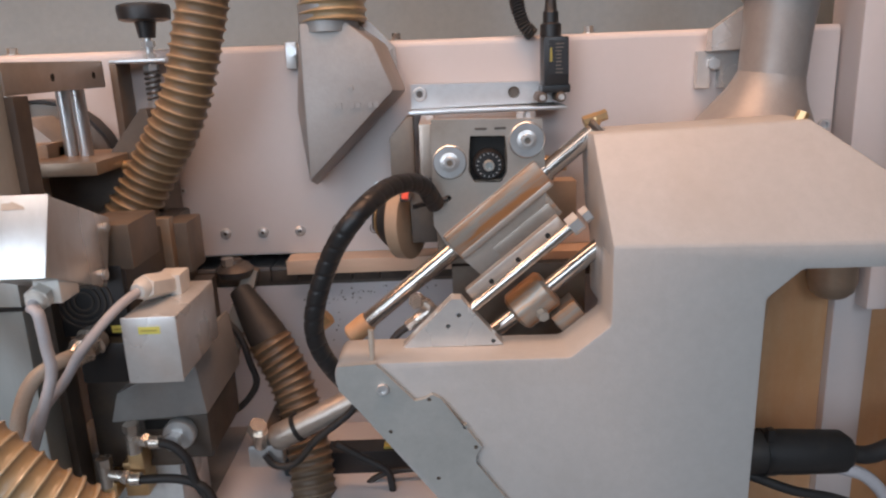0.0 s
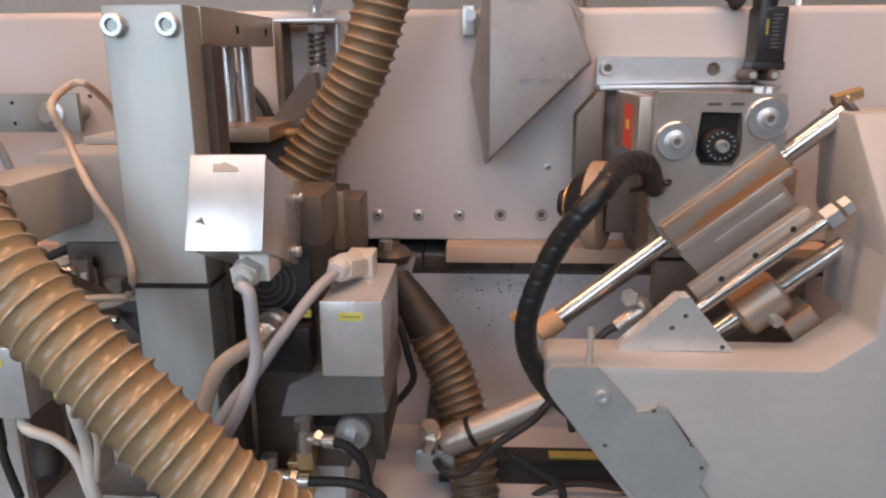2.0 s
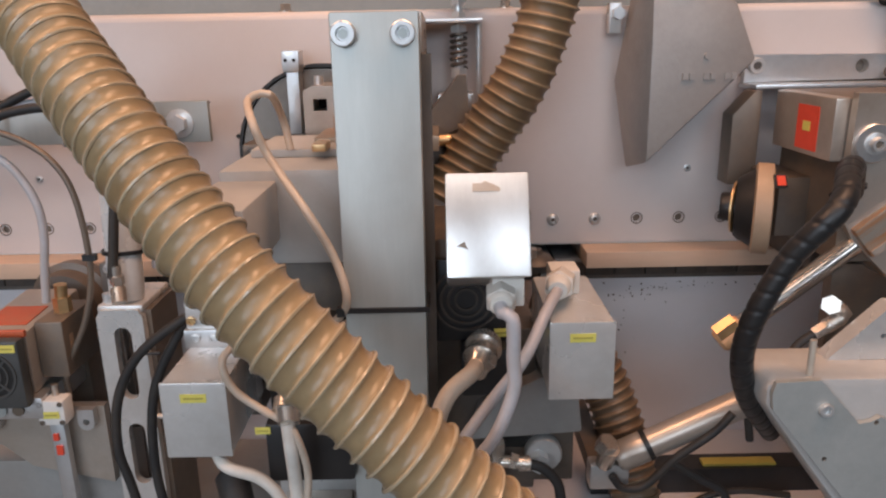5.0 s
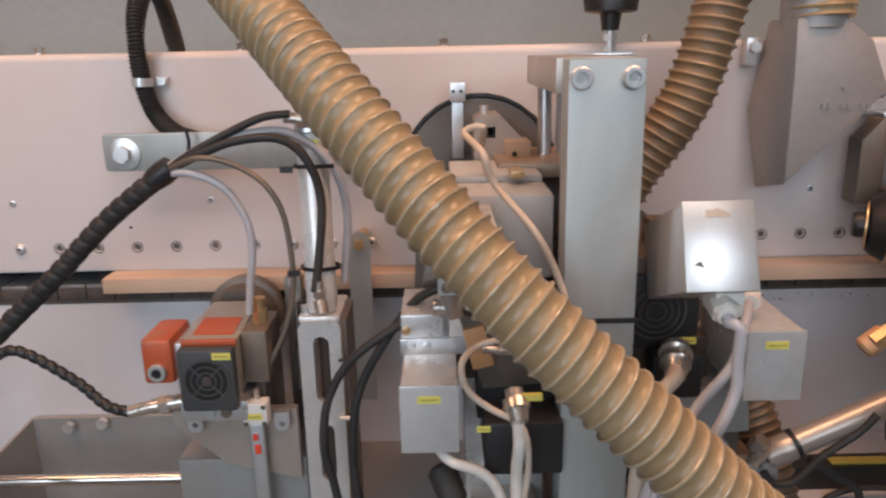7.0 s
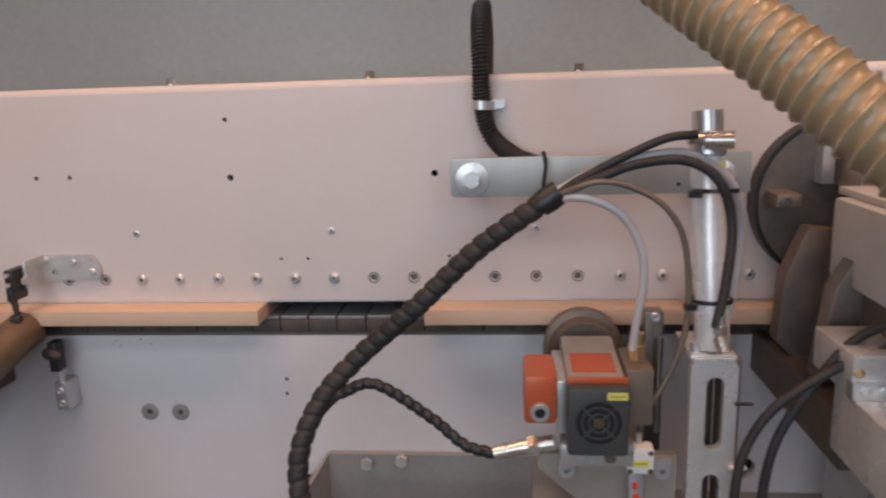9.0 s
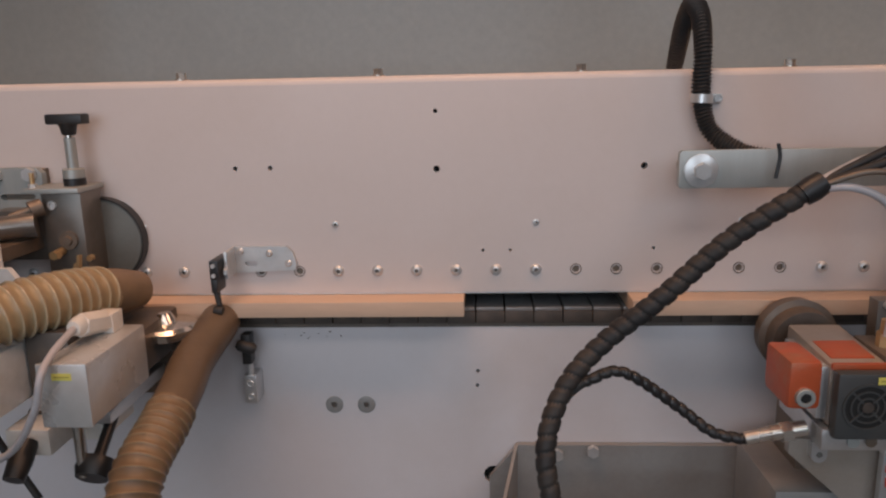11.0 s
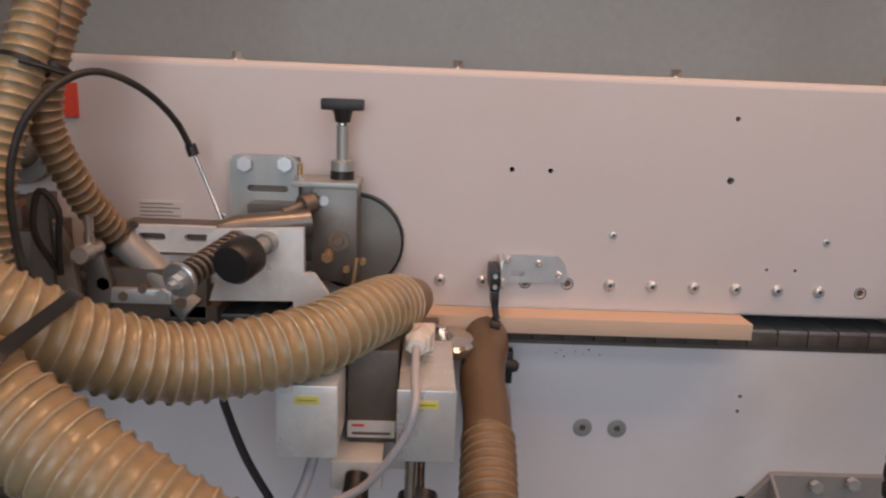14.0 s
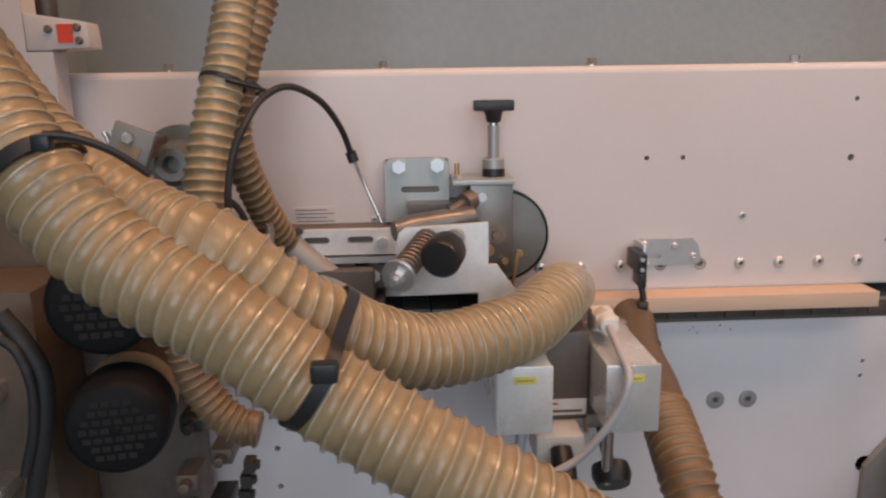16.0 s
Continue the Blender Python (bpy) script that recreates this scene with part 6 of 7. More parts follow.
part("plate_bridge", B(-1.66, -1.60, -0.157, -0.05, 1.045, 1.06), M_DUSTY, fu)
spA, spB = Vector((-1.640, -0.163, 1.075)), Vector((-1.668, -0.243, 1.059))
dsp = (spB - spA).normalized()
e1 = dsp.orthogonal().normalized()
e2 = dsp.cross(e1)
part("spring", sweep(bmesh.new(), [spA + (spB - spA) * (i / 130) + (e1 * math.cos(2 * math.pi * 11 * i / 130) + e2 * math.sin(2 * math.pi * 11 * i / 130)) * 0.0105 for i in range(131)], 0.0017, 6), M_DUSTY, fu, "coil spring")
part("spring_core", C(spA, spB, 0.007), M_DARK, fu)
part("end_washer", lathe(bmesh.new(), spB, spB + dsp * 0.004, [(0, 0.0155), (0.8, 0.0155), (1, 0.0145)]), M_ALU, fu)
part("end_nut", merge(hexa(bmesh.new(), spB + dsp * 0.004, spB + dsp * 0.010, 0.0068), C(spB, spB + dsp * 0.016, 0.0035)), M_ZINC, fu)
part("black_knob", lathe(bmesh.new(), (-1.622, -0.195, 1.072), (-1.632, -0.228, 1.068), [(0, 0.012), (0.2, 0.0185), (0.85, 0.0190), (1, 0.016)], 28), M_BLACK, fu, "round black knob")
part("knob_shaft", lathe(bmesh.new(), (-1.612, -0.157, 1.076), (-1.622, -0.196, 1.072), [(0, 0.010), (0.4, 0.010), (0.4, 0.0075), (1, 0.0075)]), M_STEEL, fu)
gd2 = thing("guard_disc", (-1.545, -0.01, 0.99), "grey guard disc with a black edge behind the unit", "guard disc")
part("disc", lathe(bmesh.new(), (-1.548, 0.0, 1.045), (-1.548, -0.014, 1.045), [(0, 0.054), (0.8, 0.054), (1, 0.052)], 48), M_DISC, gd2)
part("rim", tie_round((-1.548, -0.008, 1.045), (0, 1, 0), 0.0541, 0.015, 0.0012), M_BLACK, gd2)
rs = thing("slotted_rail", (-1.73, -0.04, 1.03), "zinc-plated rail with long slots and bolts", "rail")
part("rail", sheet([(-1.80, 1.033), (-1.80, 1.062), (-1.665, 1.062), (-1.665, 1.033)], -0.045, -0.035, [slot2((-1.715, 1.050), 0.03, 0.008), slot2((-1.765, 1.050), 0.03, 0.008)]), M_BRIGHT, rs, bevel=0)
part("lower_rail", B(-1.80, -1.66, -0.05, -0.0, 1.024, 1.031), M_ALU, rs)
part("backing", B(-1.80, -1.665, -0.034, 0.0, 1.033, 1.062), M_DUSTY, rs)
for x, z, r in ((-1.69, 1.047, 0.007), (-1.735, 1.012, 0.008), (-1.70, 1.008, 0.007)):
    part("bolt", hexa(bmesh.new(), (x, -0.045, z), (x, -0.053, z), r), M_ZINC, rs)
part("roller", lathe(bmesh.new(), (-1.735, -0.01, 1.010), (-1.735, -0.045, 1.010), [(0, 0.017), (1, 0.017)]), M_DARK, rs)
part("roller", lathe(bmesh.new(), (-1.700, -0.01, 1.008), (-1.700, -0.045, 1.008), [(0, 0.015), (1, 0.015)]), M_DARK, rs)
wl_ = thing("wall_label", (-1.78, -0.001, 1.07), "small grey type plate printed with lines", "label")
part("plate", B(-1.795, -1.745, -0.0012, 0.0, 1.062, 1.082), M_PLATE, wl_)
for i in range(4):
    part("print_bar", B(-1.793, -1.748 - 0.008 * (i % 2), -0.0016, -0.0012, 1.0645 + i * 0.0045, 1.0656 + i * 0.0045), M_DUSTY, wl_)
pp = thing("suction_pipe", (-1.77, -0.05, 0.97), "grey metal suction pipe stub at the hose end", "pipe")
part("pipe", lathe(bmesh.new(), (-1.797, -0.045, 1.045), (-1.715, -0.062, 0.975), [(0, 0.0185), (0.1, 0.0170), (1, 0.0185)]), M_TRAY, pp)
part("clamp", tie_round((-1.797, -0.045, 1.046), (0.75, -0.1, -0.65), 0.0215, 0.008, 0.0025), M_BLACK, pp)
part("foot", B(-1.74, -1.69, -0.07, 0.0, 0.966, 0.98), M_DARK, pp)

b2 = ebox("electric_box", -1.5855, -1.5365, -0.273, -0.155, 0.9185, 0.981, M_BRIGHT, "pale metal electric box with a faded yellow sticker")
b3 = ebox("electric_box", -1.4875, -1.4395, -0.269, -0.145, 0.9150, 0.978, M_GREYBOX, "pale metal electric box with a white cable gland on top")
part("cable_gland", merge(hexa(bmesh.new(), (-1.468, -0.170, 0.990), (-1.473, -0.212, 0.998), 0.0125), lathe(bmesh.new(), (-1.473, -0.211, 0.998), (-1.474, -0.222, 0.998), [(0, 0.0105), (1, 0.0075)]), B(-1.478, -1.457, -0.178, -0.155, 0.978, 0.999)), M_WHITE, b3, "white plastic cable gland", bevel=0.0012)
cable("cable", [(-1.474, -0.220, 0.998), *[(-1.474, -0.260, 0.987)], *[(-1.473, -0.285, 0.973), (-1.483, -0.285, 0.940)], *[(-1.512, -0.280, 0.898), (-1.545, -0.280, 0.879), (-1.583, -0.280, 0.854)]], 0.0036, M_CABLE, "pale cable hanging from the box's gland")
mo3 = thing("finishing_motor", (-1.51, -0.1, 0.80), "dark finishing motor under the chain with a chrome cutter head", "motor")
part("housing", B(-1.535, -1.489, -0.21, -0.04, 0.90, 0.99), M_DARK, mo3, bevel=0.003)
part("mount", B(-1.575, -1.45, -0.15, -0.03, 0.915, 0.965), M_DARK, mo3, bevel=0.003)
part("arm", B(-1.56, -1.45, -0.06, 0.006, 0.86, 0.92), M_DUSTY, mo3)
ch = part("cutter_head", lathe(bmesh.new(), (-1.449, -0.072, 0.934), (-1.449, -0.072, 0.968), [(0, 0.018), (0.2, 0.036), (0.5, 0.040), (0.62, 0.036), (0.66, 0.014), (0.9, 0.0095), (1, 0.007)], 36), M_CHROME, mo3, "chrome cutter head")
tg = part("type_plate", B(-1.534, -1.491, -0.2118, -0.21, 0.906, 0.922), M_PAPER, mo3)
part("print_bar", B(-1.53, -1.519, -0.2124, -0.2118, 0.917, 0.919), M_RED, tg)
part("print_bar", B(-1.53, -1.495, -0.2124, -0.2118, 0.909, 0.9115), M_DUSTY, tg)
part("lower_plate", B(-1.55, -1.46, -0.20, -0.06, 0.885, 0.90), M_ALU, mo3, bevel=0.002)
part("white_block", merge(B(-1.545, -1.50, -0.245, -0.20, 0.872, 0.90), B(-1.535, -1.475, -0.19, -0.12, 0.862, 0.885)), M_WHITE, mo3, bevel=0.002)
part("plunger", lathe(bmesh.new(), (-1.522, -0.245, 0.888), (-1.522, -0.275, 0.862), [(0, 0.010), (0.5, 0.0115), (1, 0.010)]), M_BLACK, mo3)
part("lower_knob", merge(lathe(bmesh.new(), (-1.468, -0.22, 0.855), (-1.468, -0.235, 0.842), [(0, 0.018), (0.5, 0.0195), (1, 0.016)]), C((-1.468, -0.16, 0.90), (-1.468, -0.225, 0.85), 0.006)), M_BLACK, mo3)
part("chrome_stud", C((-1.475, -0.235, 0.845), (-1.475, -0.235, 0.905), 0.0055), M_CHROME, mo3)
cable("cable", [(-1.515, -0.200, 0.983), (-1.502, -0.200, 0.950), (-1.493, -0.200, 0.916), (-1.487, -0.200, 0.881)], 0.0022, M_BEIGE, "thin rust-coloured wire between the boxes")
cable("cable", [(-1.60, -0.27, 0.78), (-1.585, -0.27, 0.84), (-1.565, -0.255, 0.885), (-1.555, -0.235, 0.925)], 0.005, M_CABLE, "grey cable below the pale box")
cable("cable", [(-1.682, 0.003, 0.915), (-1.680, -0.06, 0.918)] + [(-1.672, -0.120, 0.906), (-1.665, -0.120, 0.874), (-1.648, -0.120, 0.828), (-1.624, -0.120, 0.782), (-1.606, -0.120, 0.748)], 0.0044, M_RUBBER, "black cable hanging behind the big hose")
hose2 = thing("suction_hose", (-1.405, -0.15, 0.7), "tan spiral hose below the cutter head", "hose", "suction hoses")
part("spout", tube([(-1.396, -0.030, 0.945), (-1.396, -0.055, 0.940), (-1.402, -0.085, 0.928), (-1.404, -0.115, 0.918), (-1.402, -0.150, 0.905), (-1.403, -0.188, 0.889)], 0.0242, 24), M_HOSEDARK, hose2, "smooth brown rubber spout")

# ---- spiral hoses of the finishing station ----


def spiral_hose(K, R, label, wall, rib, pitch=0.0125, wire=0.0017, parent=None, group="suction hoses"):
    """A smooth bulging wall with a wire rib wound round it."""
    e = parent or thing("suction_hose", K[-1], label, "hose", group)
    pts = spline(K, pitch / 11)

    deep = 0.22 * pitch

    def rad(s, a):
        f = (s / pitch - a / (2 * math.pi)) % 1.0
        f = f ** 1.18
        return R - deep * (1 - abs(2 * f - 1) ** 2.3) + 0.0005 * math.sin(s * 43 + 2 * a) + 0.0003 * math.sin(s * 171 + 5 * a)

    part("tube", sweep(bmesh.new(), pts, rad, 32), wall, e)
    fine = spline(K, pitch / 26)
    d0 = (fine[1] - fine[0]).normalized()
    up = d0.orthogonal().normalized()
    s, out = 0.0, []
    for i, p in enumerate(fine):
        d = (fine[min(i + 1, len(fine) - 1)] - fine[max(i - 1, 0)]).normalized()
        up = (up - d * up.dot(d)).normalized()
        w = d.cross(up)
        if i:
            s += (p - fine[i - 1]).length
        a = 2 * math.pi * s / pitch
        out.append(p + (up * math.cos(a) + w * math.sin(a)) * (R - 0.0007))
    part("rib", sweep(bmesh.new(), out, wire * 0.75, 6), rib, e, "raised spiral rib")
    return e


spiral_hose([(-2.045, -0.26, 1.325), (-1.980, -0.30, 1.254), (-1.914, -0.337, 1.182), (-1.839, -0.362, 1.132), (-1.785, -0.380, 1.112), (-1.735, -0.372, 1.066), (-1.655, -0.318, 1.016), (-1.57, -0.262, 1.012), (-1.528, -0.205, 1.016), (-1.503, -0.150, 1.012), (-1.494, -0.122, 1.006)], 0.0305, "tan spiral suction hose bending to the finishing unit", M_HOSE, M_RIB, 0.0116, 0.0017)
spiral_hose([(-2.08, -0.22, 1.46), (-1.998, -0.31, 1.313), (-1.931, -0.362, 1.207), (-1.859, -0.398, 1.127), (-1.775, -0.420, 1.077), (-1.705, -0.432, 1.027), (-1.617, -0.452, 0.977), (-1.491, -0.462, 0.902), (-1.36, -0.46, 0.82)], 0.0315, "thick tan spiral suction hose in front, tied to another hose", M_HOSE, M_RIB, 0.0122, 0.0018)
spiral_hose([(-1.795, -0.03, 1.50), (-1.810, -0.10, 1.36), (-1.820, -0.126, 1.292), (-1.827, -0.147, 1.242), (-1.837, -0.167, 1.189), (-1.847, -0.183, 1.129), (-1.85, -0.20, 1.067), (-1.84, -0.20, 1.0)], 0.0208, "upright tan spiral hose tied to its neighbour", M_HOSE, M_RIB, 0.0105, 0.0014)
spiral_hose([(-1.767, -0.02, 1.50), (-1.786, -0.085, 1.36), (-1.798, -0.106, 1.302), (-1.814, -0.125, 1.245), (-1.828, -0.125, 1.174), (-1.815, -0.090, 1.101), (-1.797, -0.046, 1.045)], 0.0168, "slim tan spiral hose curving to the pipe stub", M_HOSEDUST, M_RIBDUST, 0.0095, 0.0013)
spiral_hose([(-1.4025, -0.178, 0.893), (-1.403, -0.20, 0.884), (-1.406, -0.264, 0.856), (-1.40, -0.30, 0.80), (-1.39, -0.30, 0.70)], 0.0265, "", M_HOSEDUST, M_RIBDUST, 0.0105, 0.0014, parent=hose2)
spiral_hose([(-0.08, -0.06, 1.56), (-0.125, -0.085, 1.427), (-0.159, -0.108, 1.298), (-0.194, -0.112, 1.184), (-0.246, -0.105, 1.1), (-0.288, -0.112, 1.035)], 0.0285, "tan spiral suction hose coming down to the motor, brown with dust", M_HOSEDUST, M_RIBDUST, 0.0118, 0.0020)
spiral_hose([(-0.80, 0.02, 1.50), (-0.689, -0.165, 1.358), (-0.572, -0.295, 1.235), (-0.479, -0.372, 1.136), (-0.402, -0.418, 1.056), (-0.316, -0.440, 0.975), (-0.247, -0.449, 0.908), (-0.18, -0.44, 0.85), (-0.08, -0.42, 0.77)], 0.0300, "long tan spiral suction hose running diagonally in front", M_HOSE, M_RIB, 0.0135, 0.0019)
spiral_hose([(-0.130, -0.104, 0.888), (-0.102, -0.12, 0.83), (-0.083, -0.15, 0.757), (-0.077, -0.182, 0.683), (-0.09, -0.2, 0.60)], 0.0270, "", M_HOSEDARK, M_RIBDARK, 0.0105, 0.0020, parent=hc)

nz = single("suction_nozzle", lathe(bmesh.new(), (-1.4945, -0.124, 1.0065), (-1.478, -0.070, 0.998), [(0, 0.0285), (0.4, 0.027), (0.8, 0.023), (1, 0.021)]), M_HOSEDUST, "brown dusty rubber nozzle at the hose end", "nozzle")


def band(c1, c2, axis, r, w=0.011, t=0.0022):
    """A strap pulled round two hoses."""
    c1, c2, axis = Vector(c1), Vector(c2), Vector(axis).normalized()
    d = c2 - c1
    d = (d - axis * d.dot(axis)).normalized()
    u = axis.cross(d)
    path = []
    for c, s in ((c2, 1), (c1, -1)):
        for i in range(15):
            a = -math.pi / 2 + math.pi * i / 14
            path.append((c, (d * math.cos(a) + u * math.sin(a)) * s))
    bm = bmesh.new()
    L = [[bm.verts.new(c + n * rr + axis * h) for rr, h in ((r, -w / 2), (r + t, -w / 2), (r + t, w / 2), (r, w / 2))] for c, n in path]
    for i in range(len(L)):
        a, b = L[i], L[(i + 1) % len(L)]
        for k in range(4):
            bm.faces.new((a[k], a[(k + 1) % 4], b[(k + 1) % 4], b[k]))
    return bm


ties = thing("cable_tie", (-1.70, -0.40, 1.0), "wide black cable tie holding two hoses together", "cable tie", "hose ties")
hA, hB = [(-1.716, -0.365, 1.052)][0], [(-1.721, -0.432, 1.043)][0]
part("band", band(hA, hB, (0.075, 0.012, -0.05), 0.0315, 0.009), M_BLACK, ties)
hq = [(-1.708, -0.470, 1.062)][0]
part("head", B(hq[0] - 0.008, hq[0] + 0.008, hq[1] - 0.004, hq[1] + 0.006, hq[2] - 0.006, hq[2] + 0.006), M_BLACK, ties, bevel=0.002)
t2 = thing("cable_tie", (-1.90, -0.37, 1.2), "black cable tie round the thick hose", "cable tie", "hose ties")
part("ring", tie_round((-1.899, -0.379, 1.171), (0.068, -0.036, -0.086), 0.0318, 0.010, 0.002), M_BLACK, t2)
part("head", B(-1.880, -1.869, -0.420, -0.410, 1.186, 1.196), M_BLACK, t2, bevel=0.002)
part("strap", tube([(-1.874, -0.415, 1.196), (-1.858, -0.408, 1.193), (-1.84, -0.40, 1.184), (-1.822, -0.39, 1.168)], 0.0026, 8), M_BLACK, t2)
t3 = thing("cable_tie", (-1.82, -0.14, 1.23), "black cable tie joining two upright hoses", "cable tie", "hose ties")
part("ring", tie_round((-1.8295, -0.152, 1.2265), (0.01, 0.02, 0.05), 0.0212, 0.0045, 0.0013), M_BLACK, t3)
part("strap", tube([(-1.822, -0.173, 1.229), (-1.804, -0.166, 1.224), (-1.787, -0.152, 1.217)], 0.0022, 8), M_BLACK, t3)
part("second_ring", tie_round((-1.8165, -0.128, 1.2225), (0.01, 0.02, 0.05), 0.0172, 0.0045, 0.0013), M_BLACK, t3)
bw = thing("bowden_cable", (-1.76, -0.1, 1.0), "black bowden cable in an arc ending in a silver rod", "cable")
part("sheath", tube([(-1.80, -0.15, 1.0), (-1.812, -0.20, 1.04), (-1.819, -0.205, 1.071), (-1.820, -0.208, 1.121), (-1.814, -0.204, 1.161), (-1.803, -0.195, 1.189), (-1.791, -0.165, 1.212), (-1.771, -0.135, 1.222), (-1.746, -0.100, 1.207), (-1.730, -0.060, 1.177), (-1.721, -0.036, 1.144)], 0.0034), M_RUBBER, bw)
part("rod", tube([(-1.720, -0.034, 1.142), (-1.706, -0.034, 1.106), (-1.690, -0.040, 1.069)], 0.0019), M_CHROME, bw)
part("ferrule", C(*[(-1.723, -0.036, 1.150), (-1.719, -0.036, 1.138)], 0.006), M_BLACK, bw)
lq = [(-1.888, 1.209), (-1.854, 1.172)]
lab = single("orange_label", B(lq[0][0], lq[1][0], -0.003, -0.0005, lq[1][1], lq[0][1]), M_RED, "orange warning label on the plate", "label")

# ---- left end: motors, clutter, white corner bracket ----
ew = single("end_wall", B(-2.75, -2.02, -0.04, -0.001, 0.0, 1.15), M_BROWN, "brownish painted cover at the machine's infeed end", "cover", kind="structure", bevel=0.004)


def fan_motor(x, y, z, r, ry):
    m = thing("fan_motor", (x, y, z - r), "black electric motor with a slotted round fan cover", "motor", "fan motors")
    d = Vector((math.sin(radians(ry)), -math.cos(radians(ry)), 0))
    p = Vector((x, y, z))
    part("cowl", lathe(bmesh.new(), p + d * -0.05, p, [(0, r), (0.7, r), (0.9, r * 0.96), (0.97, r * 0.90), (1, r * 0.82)], 40), M_COWL, m)
    side = Vector((0, 0, 1)).cross(d).normalized()
    for i in range(-3, 4):
        for k in range(-3, 4):
            h, w = i * r * 0.185, k * r * 0.20 + (0.06 * r if i % 2 else 0)
            if h * h + w * w < (r * 0.70) ** 2:
                q = p + d * 0.0004 + Vector((0, 0, h)) + side * w
                part("fan_slot", B(q.x - r * 0.075, q.x + r * 0.075, q.y - 0.0006, q.y + 0.0006, q.z - r * 0.055, q.z + r * 0.055, m=rot_about(q, rz=ry)), M_HOLESHADE, m)
    part("nose", lathe(bmesh.new(), p, p + d * 0.002, [(0, r * 0.10), (1, r * 0.06)], 16), M_COWL, m)
    part("band", lathe(bmesh.new(), p + d * -0.085, p + d * -0.05, [(0, r * 0.95), (1, r * 0.95)], 40), M_BEIGE, m, "tan painted motor band")
    part("body", lathe(bmesh.new(), p + d * -0.20, p + d * -0.085, [(0, r * 0.8), (1, r * 0.90)], 32), M_DARK, m)
    part("flange", C(p + d * -0.215, p + d * -0.198, r * 0.9), M_DARK, m)
    return m


fan_motor(*[(-1.938, -0.220, 1.032)][0], 0.050, 10)
fan_motor(*[(-1.929, -0.240, 0.920)][0], 0.047, 10)
hn = spiral_hose([(-1.872, -0.200, 0.985), (-1.866, -0.200, 0.954), (-1.850, -0.200, 0.921), (-1.828, -0.200, 0.901), (-1.809, -0.200, 0.897)], 0.019, "short brown spiral hose between the motors", M_HOSEDUST, M_RIBDUST, 0.0095, 0.0013)
dk = thing("drag_chain", (-1.85, -0.22, 0.70), "black toothed cable chain hanging by the plate", "cable chain")
for i in range(11):
    z = 0.872 - i * 0.0155
    x = -1.815 - 0.004 * math.sin(i * 0.8) - 0.0014 * i
    part("link", merge(B(x - 0.005, x + 0.005, -0.230, -0.216, z - 0.006, z + 0.006), B(x + 0.003, x + 0.009, -0.228, -0.220, z - 0.003, z + 0.003)), M_RUBBER, dk)
ct = thing("hose_clutter", (-2.1, -0.24, 0.8), "black air hoses and small valves on a beige panel", "air hoses")
part("panel", B(-2.16, -2.03, -0.16, -0.05, 0.70, 1.03), M_BROWN, ct, bevel=0.003)
wq = [(-1.912, 0.876), (-1.924, 0.737)]
part("side_panel", B(-2.03, wq[0][0], -0.07, -0.02, 0.70, 0.945), M_DARK, ct, bevel=0.003)
for i, (x, z) in enumerate(((-1.905, 0.86), (-1.875, 0.82), (-1.915, 0.79), (-1.88, 0.76), (-1.93, 0.74))):
    part("valve", merge(B(x - 0.012, x + 0.012, -0.11, -0.07, z - 0.009, z + 0.009), C((x, -0.11, z), (x, -0.124, z), 0.006)), (M_BLACK, M_DARK, M_DUSTY)[i % 3], ct, bevel=0.0015)
part("thick_hose", tube([(-2.039, -0.200, 1.021), (-2.022, -0.200, 0.995), (-2.008, -0.200, 0.961), (-2.011, -0.200, 0.915), (-2.023, -0.200, 0.868), (-2.035, -0.200, 0.820)], 0.009), M_RUBBER, ct)
part("thin_hose", tube([(-2.036, -0.210, 1.000), (-2.023, -0.210, 0.988), (-2.014, -0.210, 0.954), (-2.018, -0.210, 0.909), (-2.032, -0.210, 0.862)], 0.005), M_RUBBER, ct)
random.seed(4)
for i in range(9):
    x, z = -2.115 + 0.05 * random.random(), 0.80 + 0.16 * random.random()
    part("valve", merge(B(x - 0.011, x + 0.011, -0.20, -0.15, z - 0.008, z + 0.008), C((x, -0.20, z), (x, -0.214, z), 0.006)), random.choice([M_BLACK, M_DARK, M_NICKEL, M_DUSTY]), ct, bevel=0.0015)
cw = thing("corner_bracket", (-2.03, -0.02, 1.2), "off-white painted corner bracket with a red sticker", "bracket")
cb_ = part("bracket", sheet([(-2.0585, 1.302), (-1.994, 1.292), (-1.992, 1.265), (-2.030, 1.264), (-2.034, 1.2625), (-2.0585, 1.2625)], -0.045, -0.01), M_PLATE, cw, bevel=0.003)
q = [(-2.024, 1.290), (-2.008, 1.271)]
part("red_sticker", B(q[0][0], q[1][0], -0.0465, -0.0452, q[1][1], q[0][1]), M_RED, cw)
for s_ in [(-2.033, 1.285), (-2.003, 1.2865), (-2.002, 1.273)]:
    part("hole", lathe(bmesh.new(), (s_[0], -0.0452, s_[1]), (s_[0], -0.0485, s_[1]), [(0, 0.0042), (0.6, 0.0042), (1, 0.003), (1, 0.0015)], 14), M_DUSTY, cw)
part("riser", B(-2.75, -2.059, -0.044, -0.012, 1.161, 1.7), M_PLATE, cw)
part("inner_edge", B(-2.059, -2.032, -0.044, -0.012, 1.161, 1.262), M_PLATE, cw)
part("post", C((-2.062, 0.02, 1.2405), (-2.062, 0.02, 1.45), 0.012), M_DARK, cw)
tl = thing("tilted_bracket", (-1.92, -0.06, 1.12), "tilted grey bracket with a faded red label beside a dusty roller", "bracket")
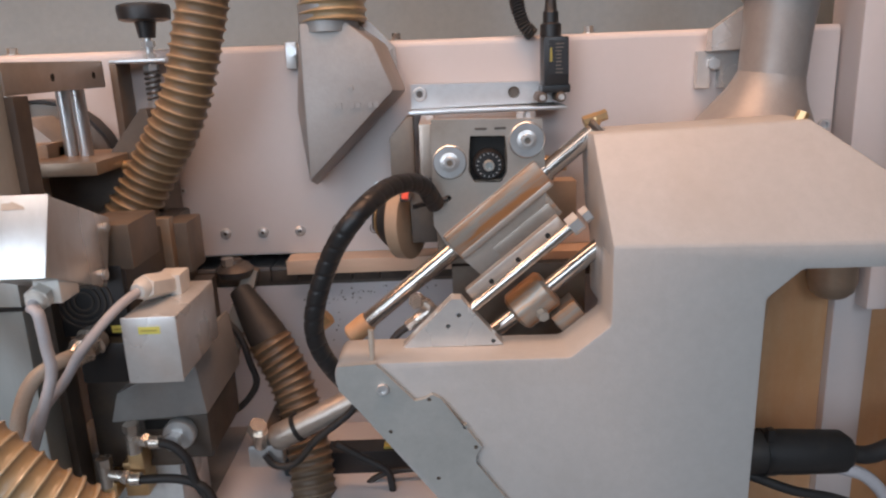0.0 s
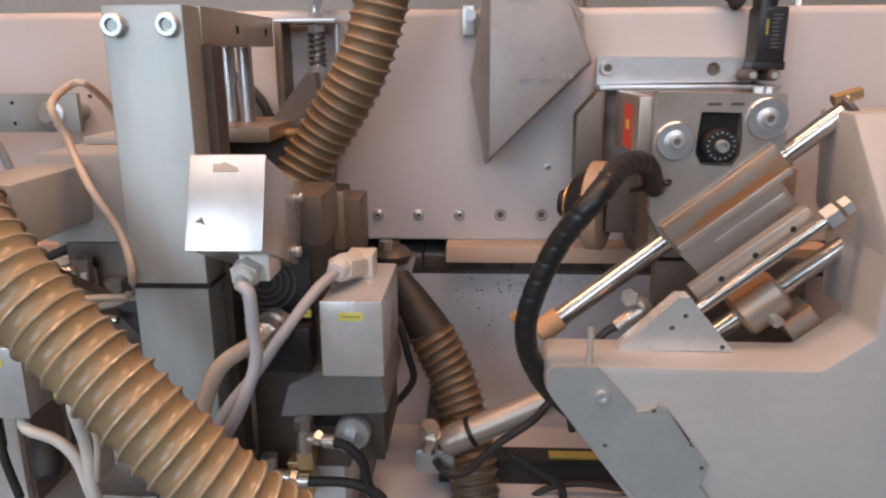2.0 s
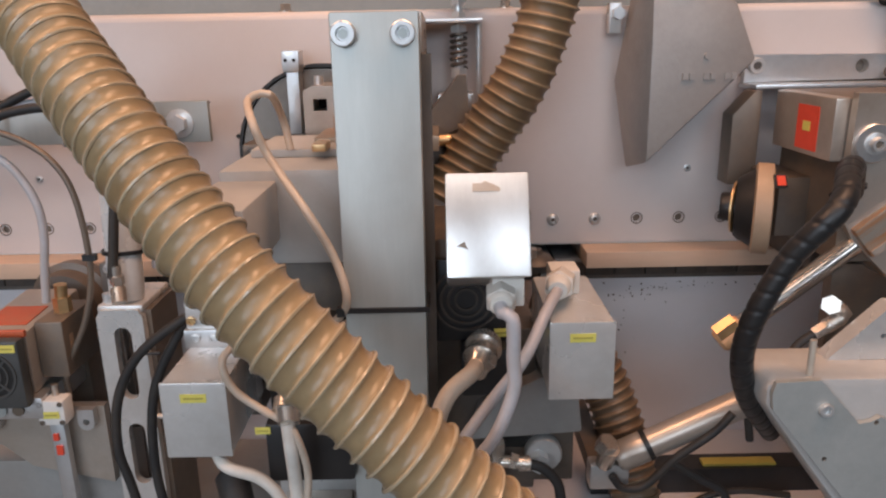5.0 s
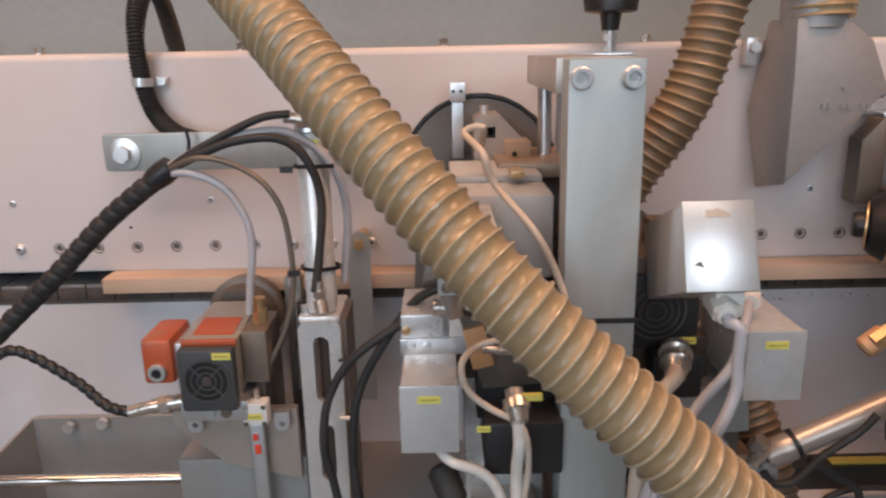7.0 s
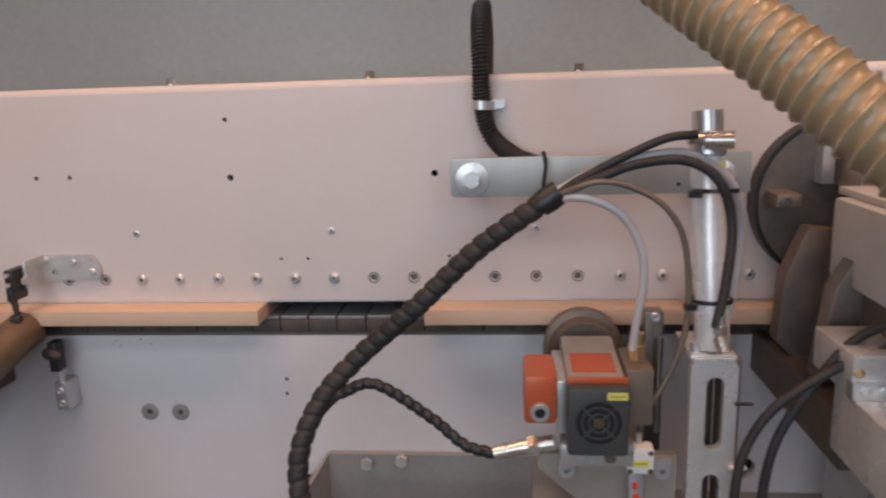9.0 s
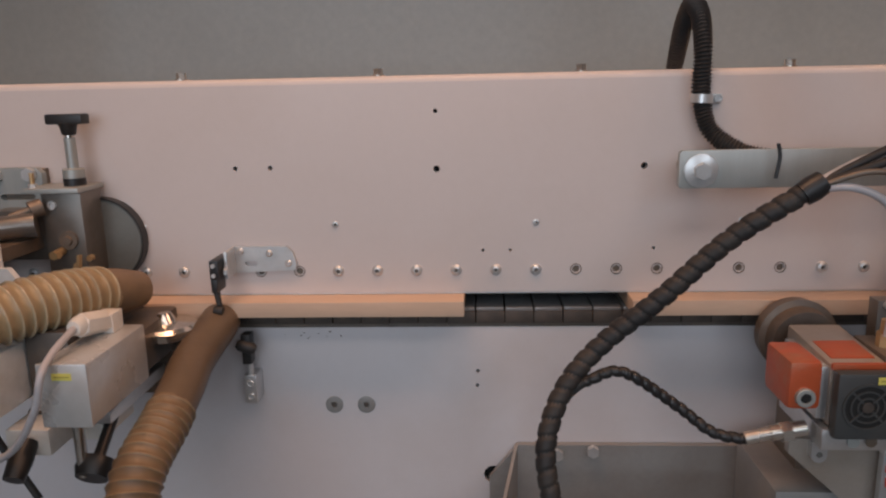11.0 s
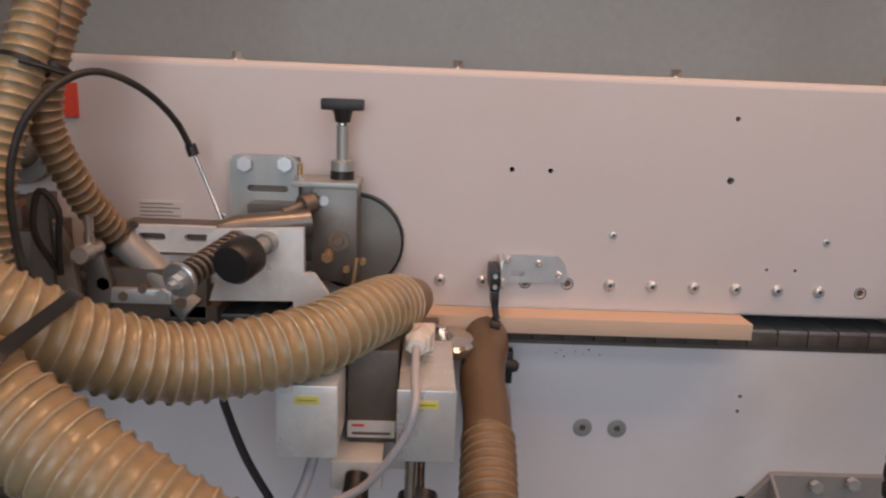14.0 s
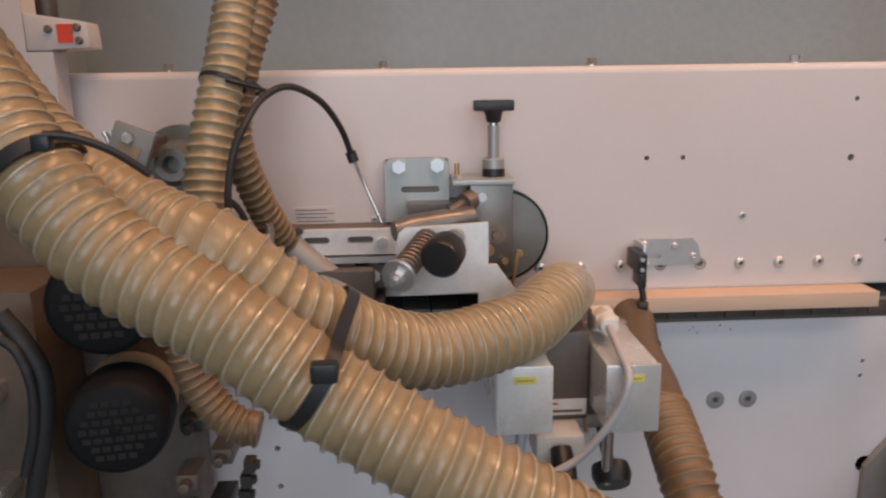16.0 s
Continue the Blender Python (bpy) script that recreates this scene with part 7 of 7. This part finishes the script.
part("plate", B(-1.964, -1.922, -0.10, -0.09, 1.142, 1.186, m=rot_about((-1.944, -0.09, 1.162), ry=22)), M_TRAY, tl, bevel=0.002)
part("faded_label", B(-1.953, -1.931, -0.1012, -0.1003, 1.144, 1.168, m=rot_about((-1.944, -0.09, 1.162), ry=22)), M_BEIGE, tl)
part("bolt", hexa(bmesh.new(), (-1.941, -0.10, 1.174), (-1.941, -0.107, 1.174), 0.006), M_NICKEL, tl)
part("roller", lathe(bmesh.new(), (-1.918, 0.0, 1.140), (-1.918, -0.05, 1.140), [(0, 0.042), (0.3, 0.042), (0.32, 0.026), (0.8, 0.024), (1, 0.018), (1, 0.010), (0.7, 0.008)], 36), M_DISC, tl)
part("studs", merge(*[C((-1.972 + k * 0.006, -0.06, 1.155), (-1.982 + k * 0.006, -0.06, 1.178), 0.0025) for k in range(3)]), M_CHROME, tl)
part("stay", B(-1.955, -1.93, -0.09, 0.0, 1.15, 1.17), M_DUSTY, tl)
mech = thing("feed_mechanism", (-1.80, -0.05, 0.965), "cluttered dusty feed mechanism of bolts and plates", "mechanism")
part("arm", sheet([(-1.874, 1.085), (-1.858, 1.090), (-1.832, 1.035), (-1.826, 0.972), (-1.846, 0.970), (-1.852, 1.02)], -0.085, -0.07), M_PATINA, mech, "coppery rusted arm", bevel=0.002)
part("side_plate", sheet([(-1.822, 1.060), (-1.808, 1.052), (-1.796, 1.005), (-1.802, 0.970), (-1.820, 0.970)], -0.080, -0.072), M_STEELDARK, mech, bevel=0.001)
part("stop_pin", merge(C((-1.806, -0.085, 1.046), (-1.806, -0.125, 1.046), 0.0085), C((-1.806, -0.10, 1.046), (-1.806, -0.10, 1.082), 0.0045)), M_NICKEL, mech, "bright stop pin")
part("small_hose", tube([(-1.842, -0.10, 1.026), (-1.850, -0.12, 1.068), (-1.842, -0.12, 1.108), (-1.828, -0.115, 1.090), (-1.832, -0.11, 1.06), (-1.838, -0.10, 1.02)], 0.0034), M_RUBBER, mech, "looped black air hose")
part("link_bar", B(-1.802, -1.735, -0.078, -0.070, 0.984, 1.000), M_ZINC, mech, bevel=0.001)
part("base_plate", B(-1.88, -1.70, -0.07, 0.0, 0.966, 1.02), M_DARK, mech, bevel=0.002)
for i in range(8):
    x, z = -1.865 + 0.02 * i, 0.985 + 0.035 * random.random()
    part("bolt", hexa(bmesh.new(), (x, -0.07, z), (x, -0.08, z), random.uniform(0.004, 0.008)), random.choice([M_ZINC, M_DUSTY, M_NICKEL]), mech)
part("upright", B(-1.87, -1.85, -0.09, -0.07, 0.98, 1.10), M_DUSTY, mech)
# added dark block: grimy mechanism, and shade on the plate behind the hoses
fh = thing("dark_mechanism_block", (-1.95, -0.05, 0.98), "dark block for the shaded plate and grimy mechanism behind the hoses", "machine housing")
part("body", B(-2.02, -1.885, -0.075, 0.0, 0.98, 1.085), M_BROWN, fh, bevel=0.006)
part("cover", B(-2.01, -1.925, -0.09, -0.075, 1.02, 1.08), M_DARK, fh, bevel=0.003)
part("flange", B(-1.95, -1.87, -0.085, -0.0, 0.98, 1.06), M_DARK, fh, bevel=0.003)
for i in range(6):
    part("bolt", hexa(bmesh.new(), (-1.93 + 0.012 * (i % 3), -0.085, 1.01 + 0.03 * (i // 3)), (-1.93 + 0.012 * (i % 3), -0.092, 1.01 + 0.03 * (i // 3)), 0.0045), M_NICKEL, fh)
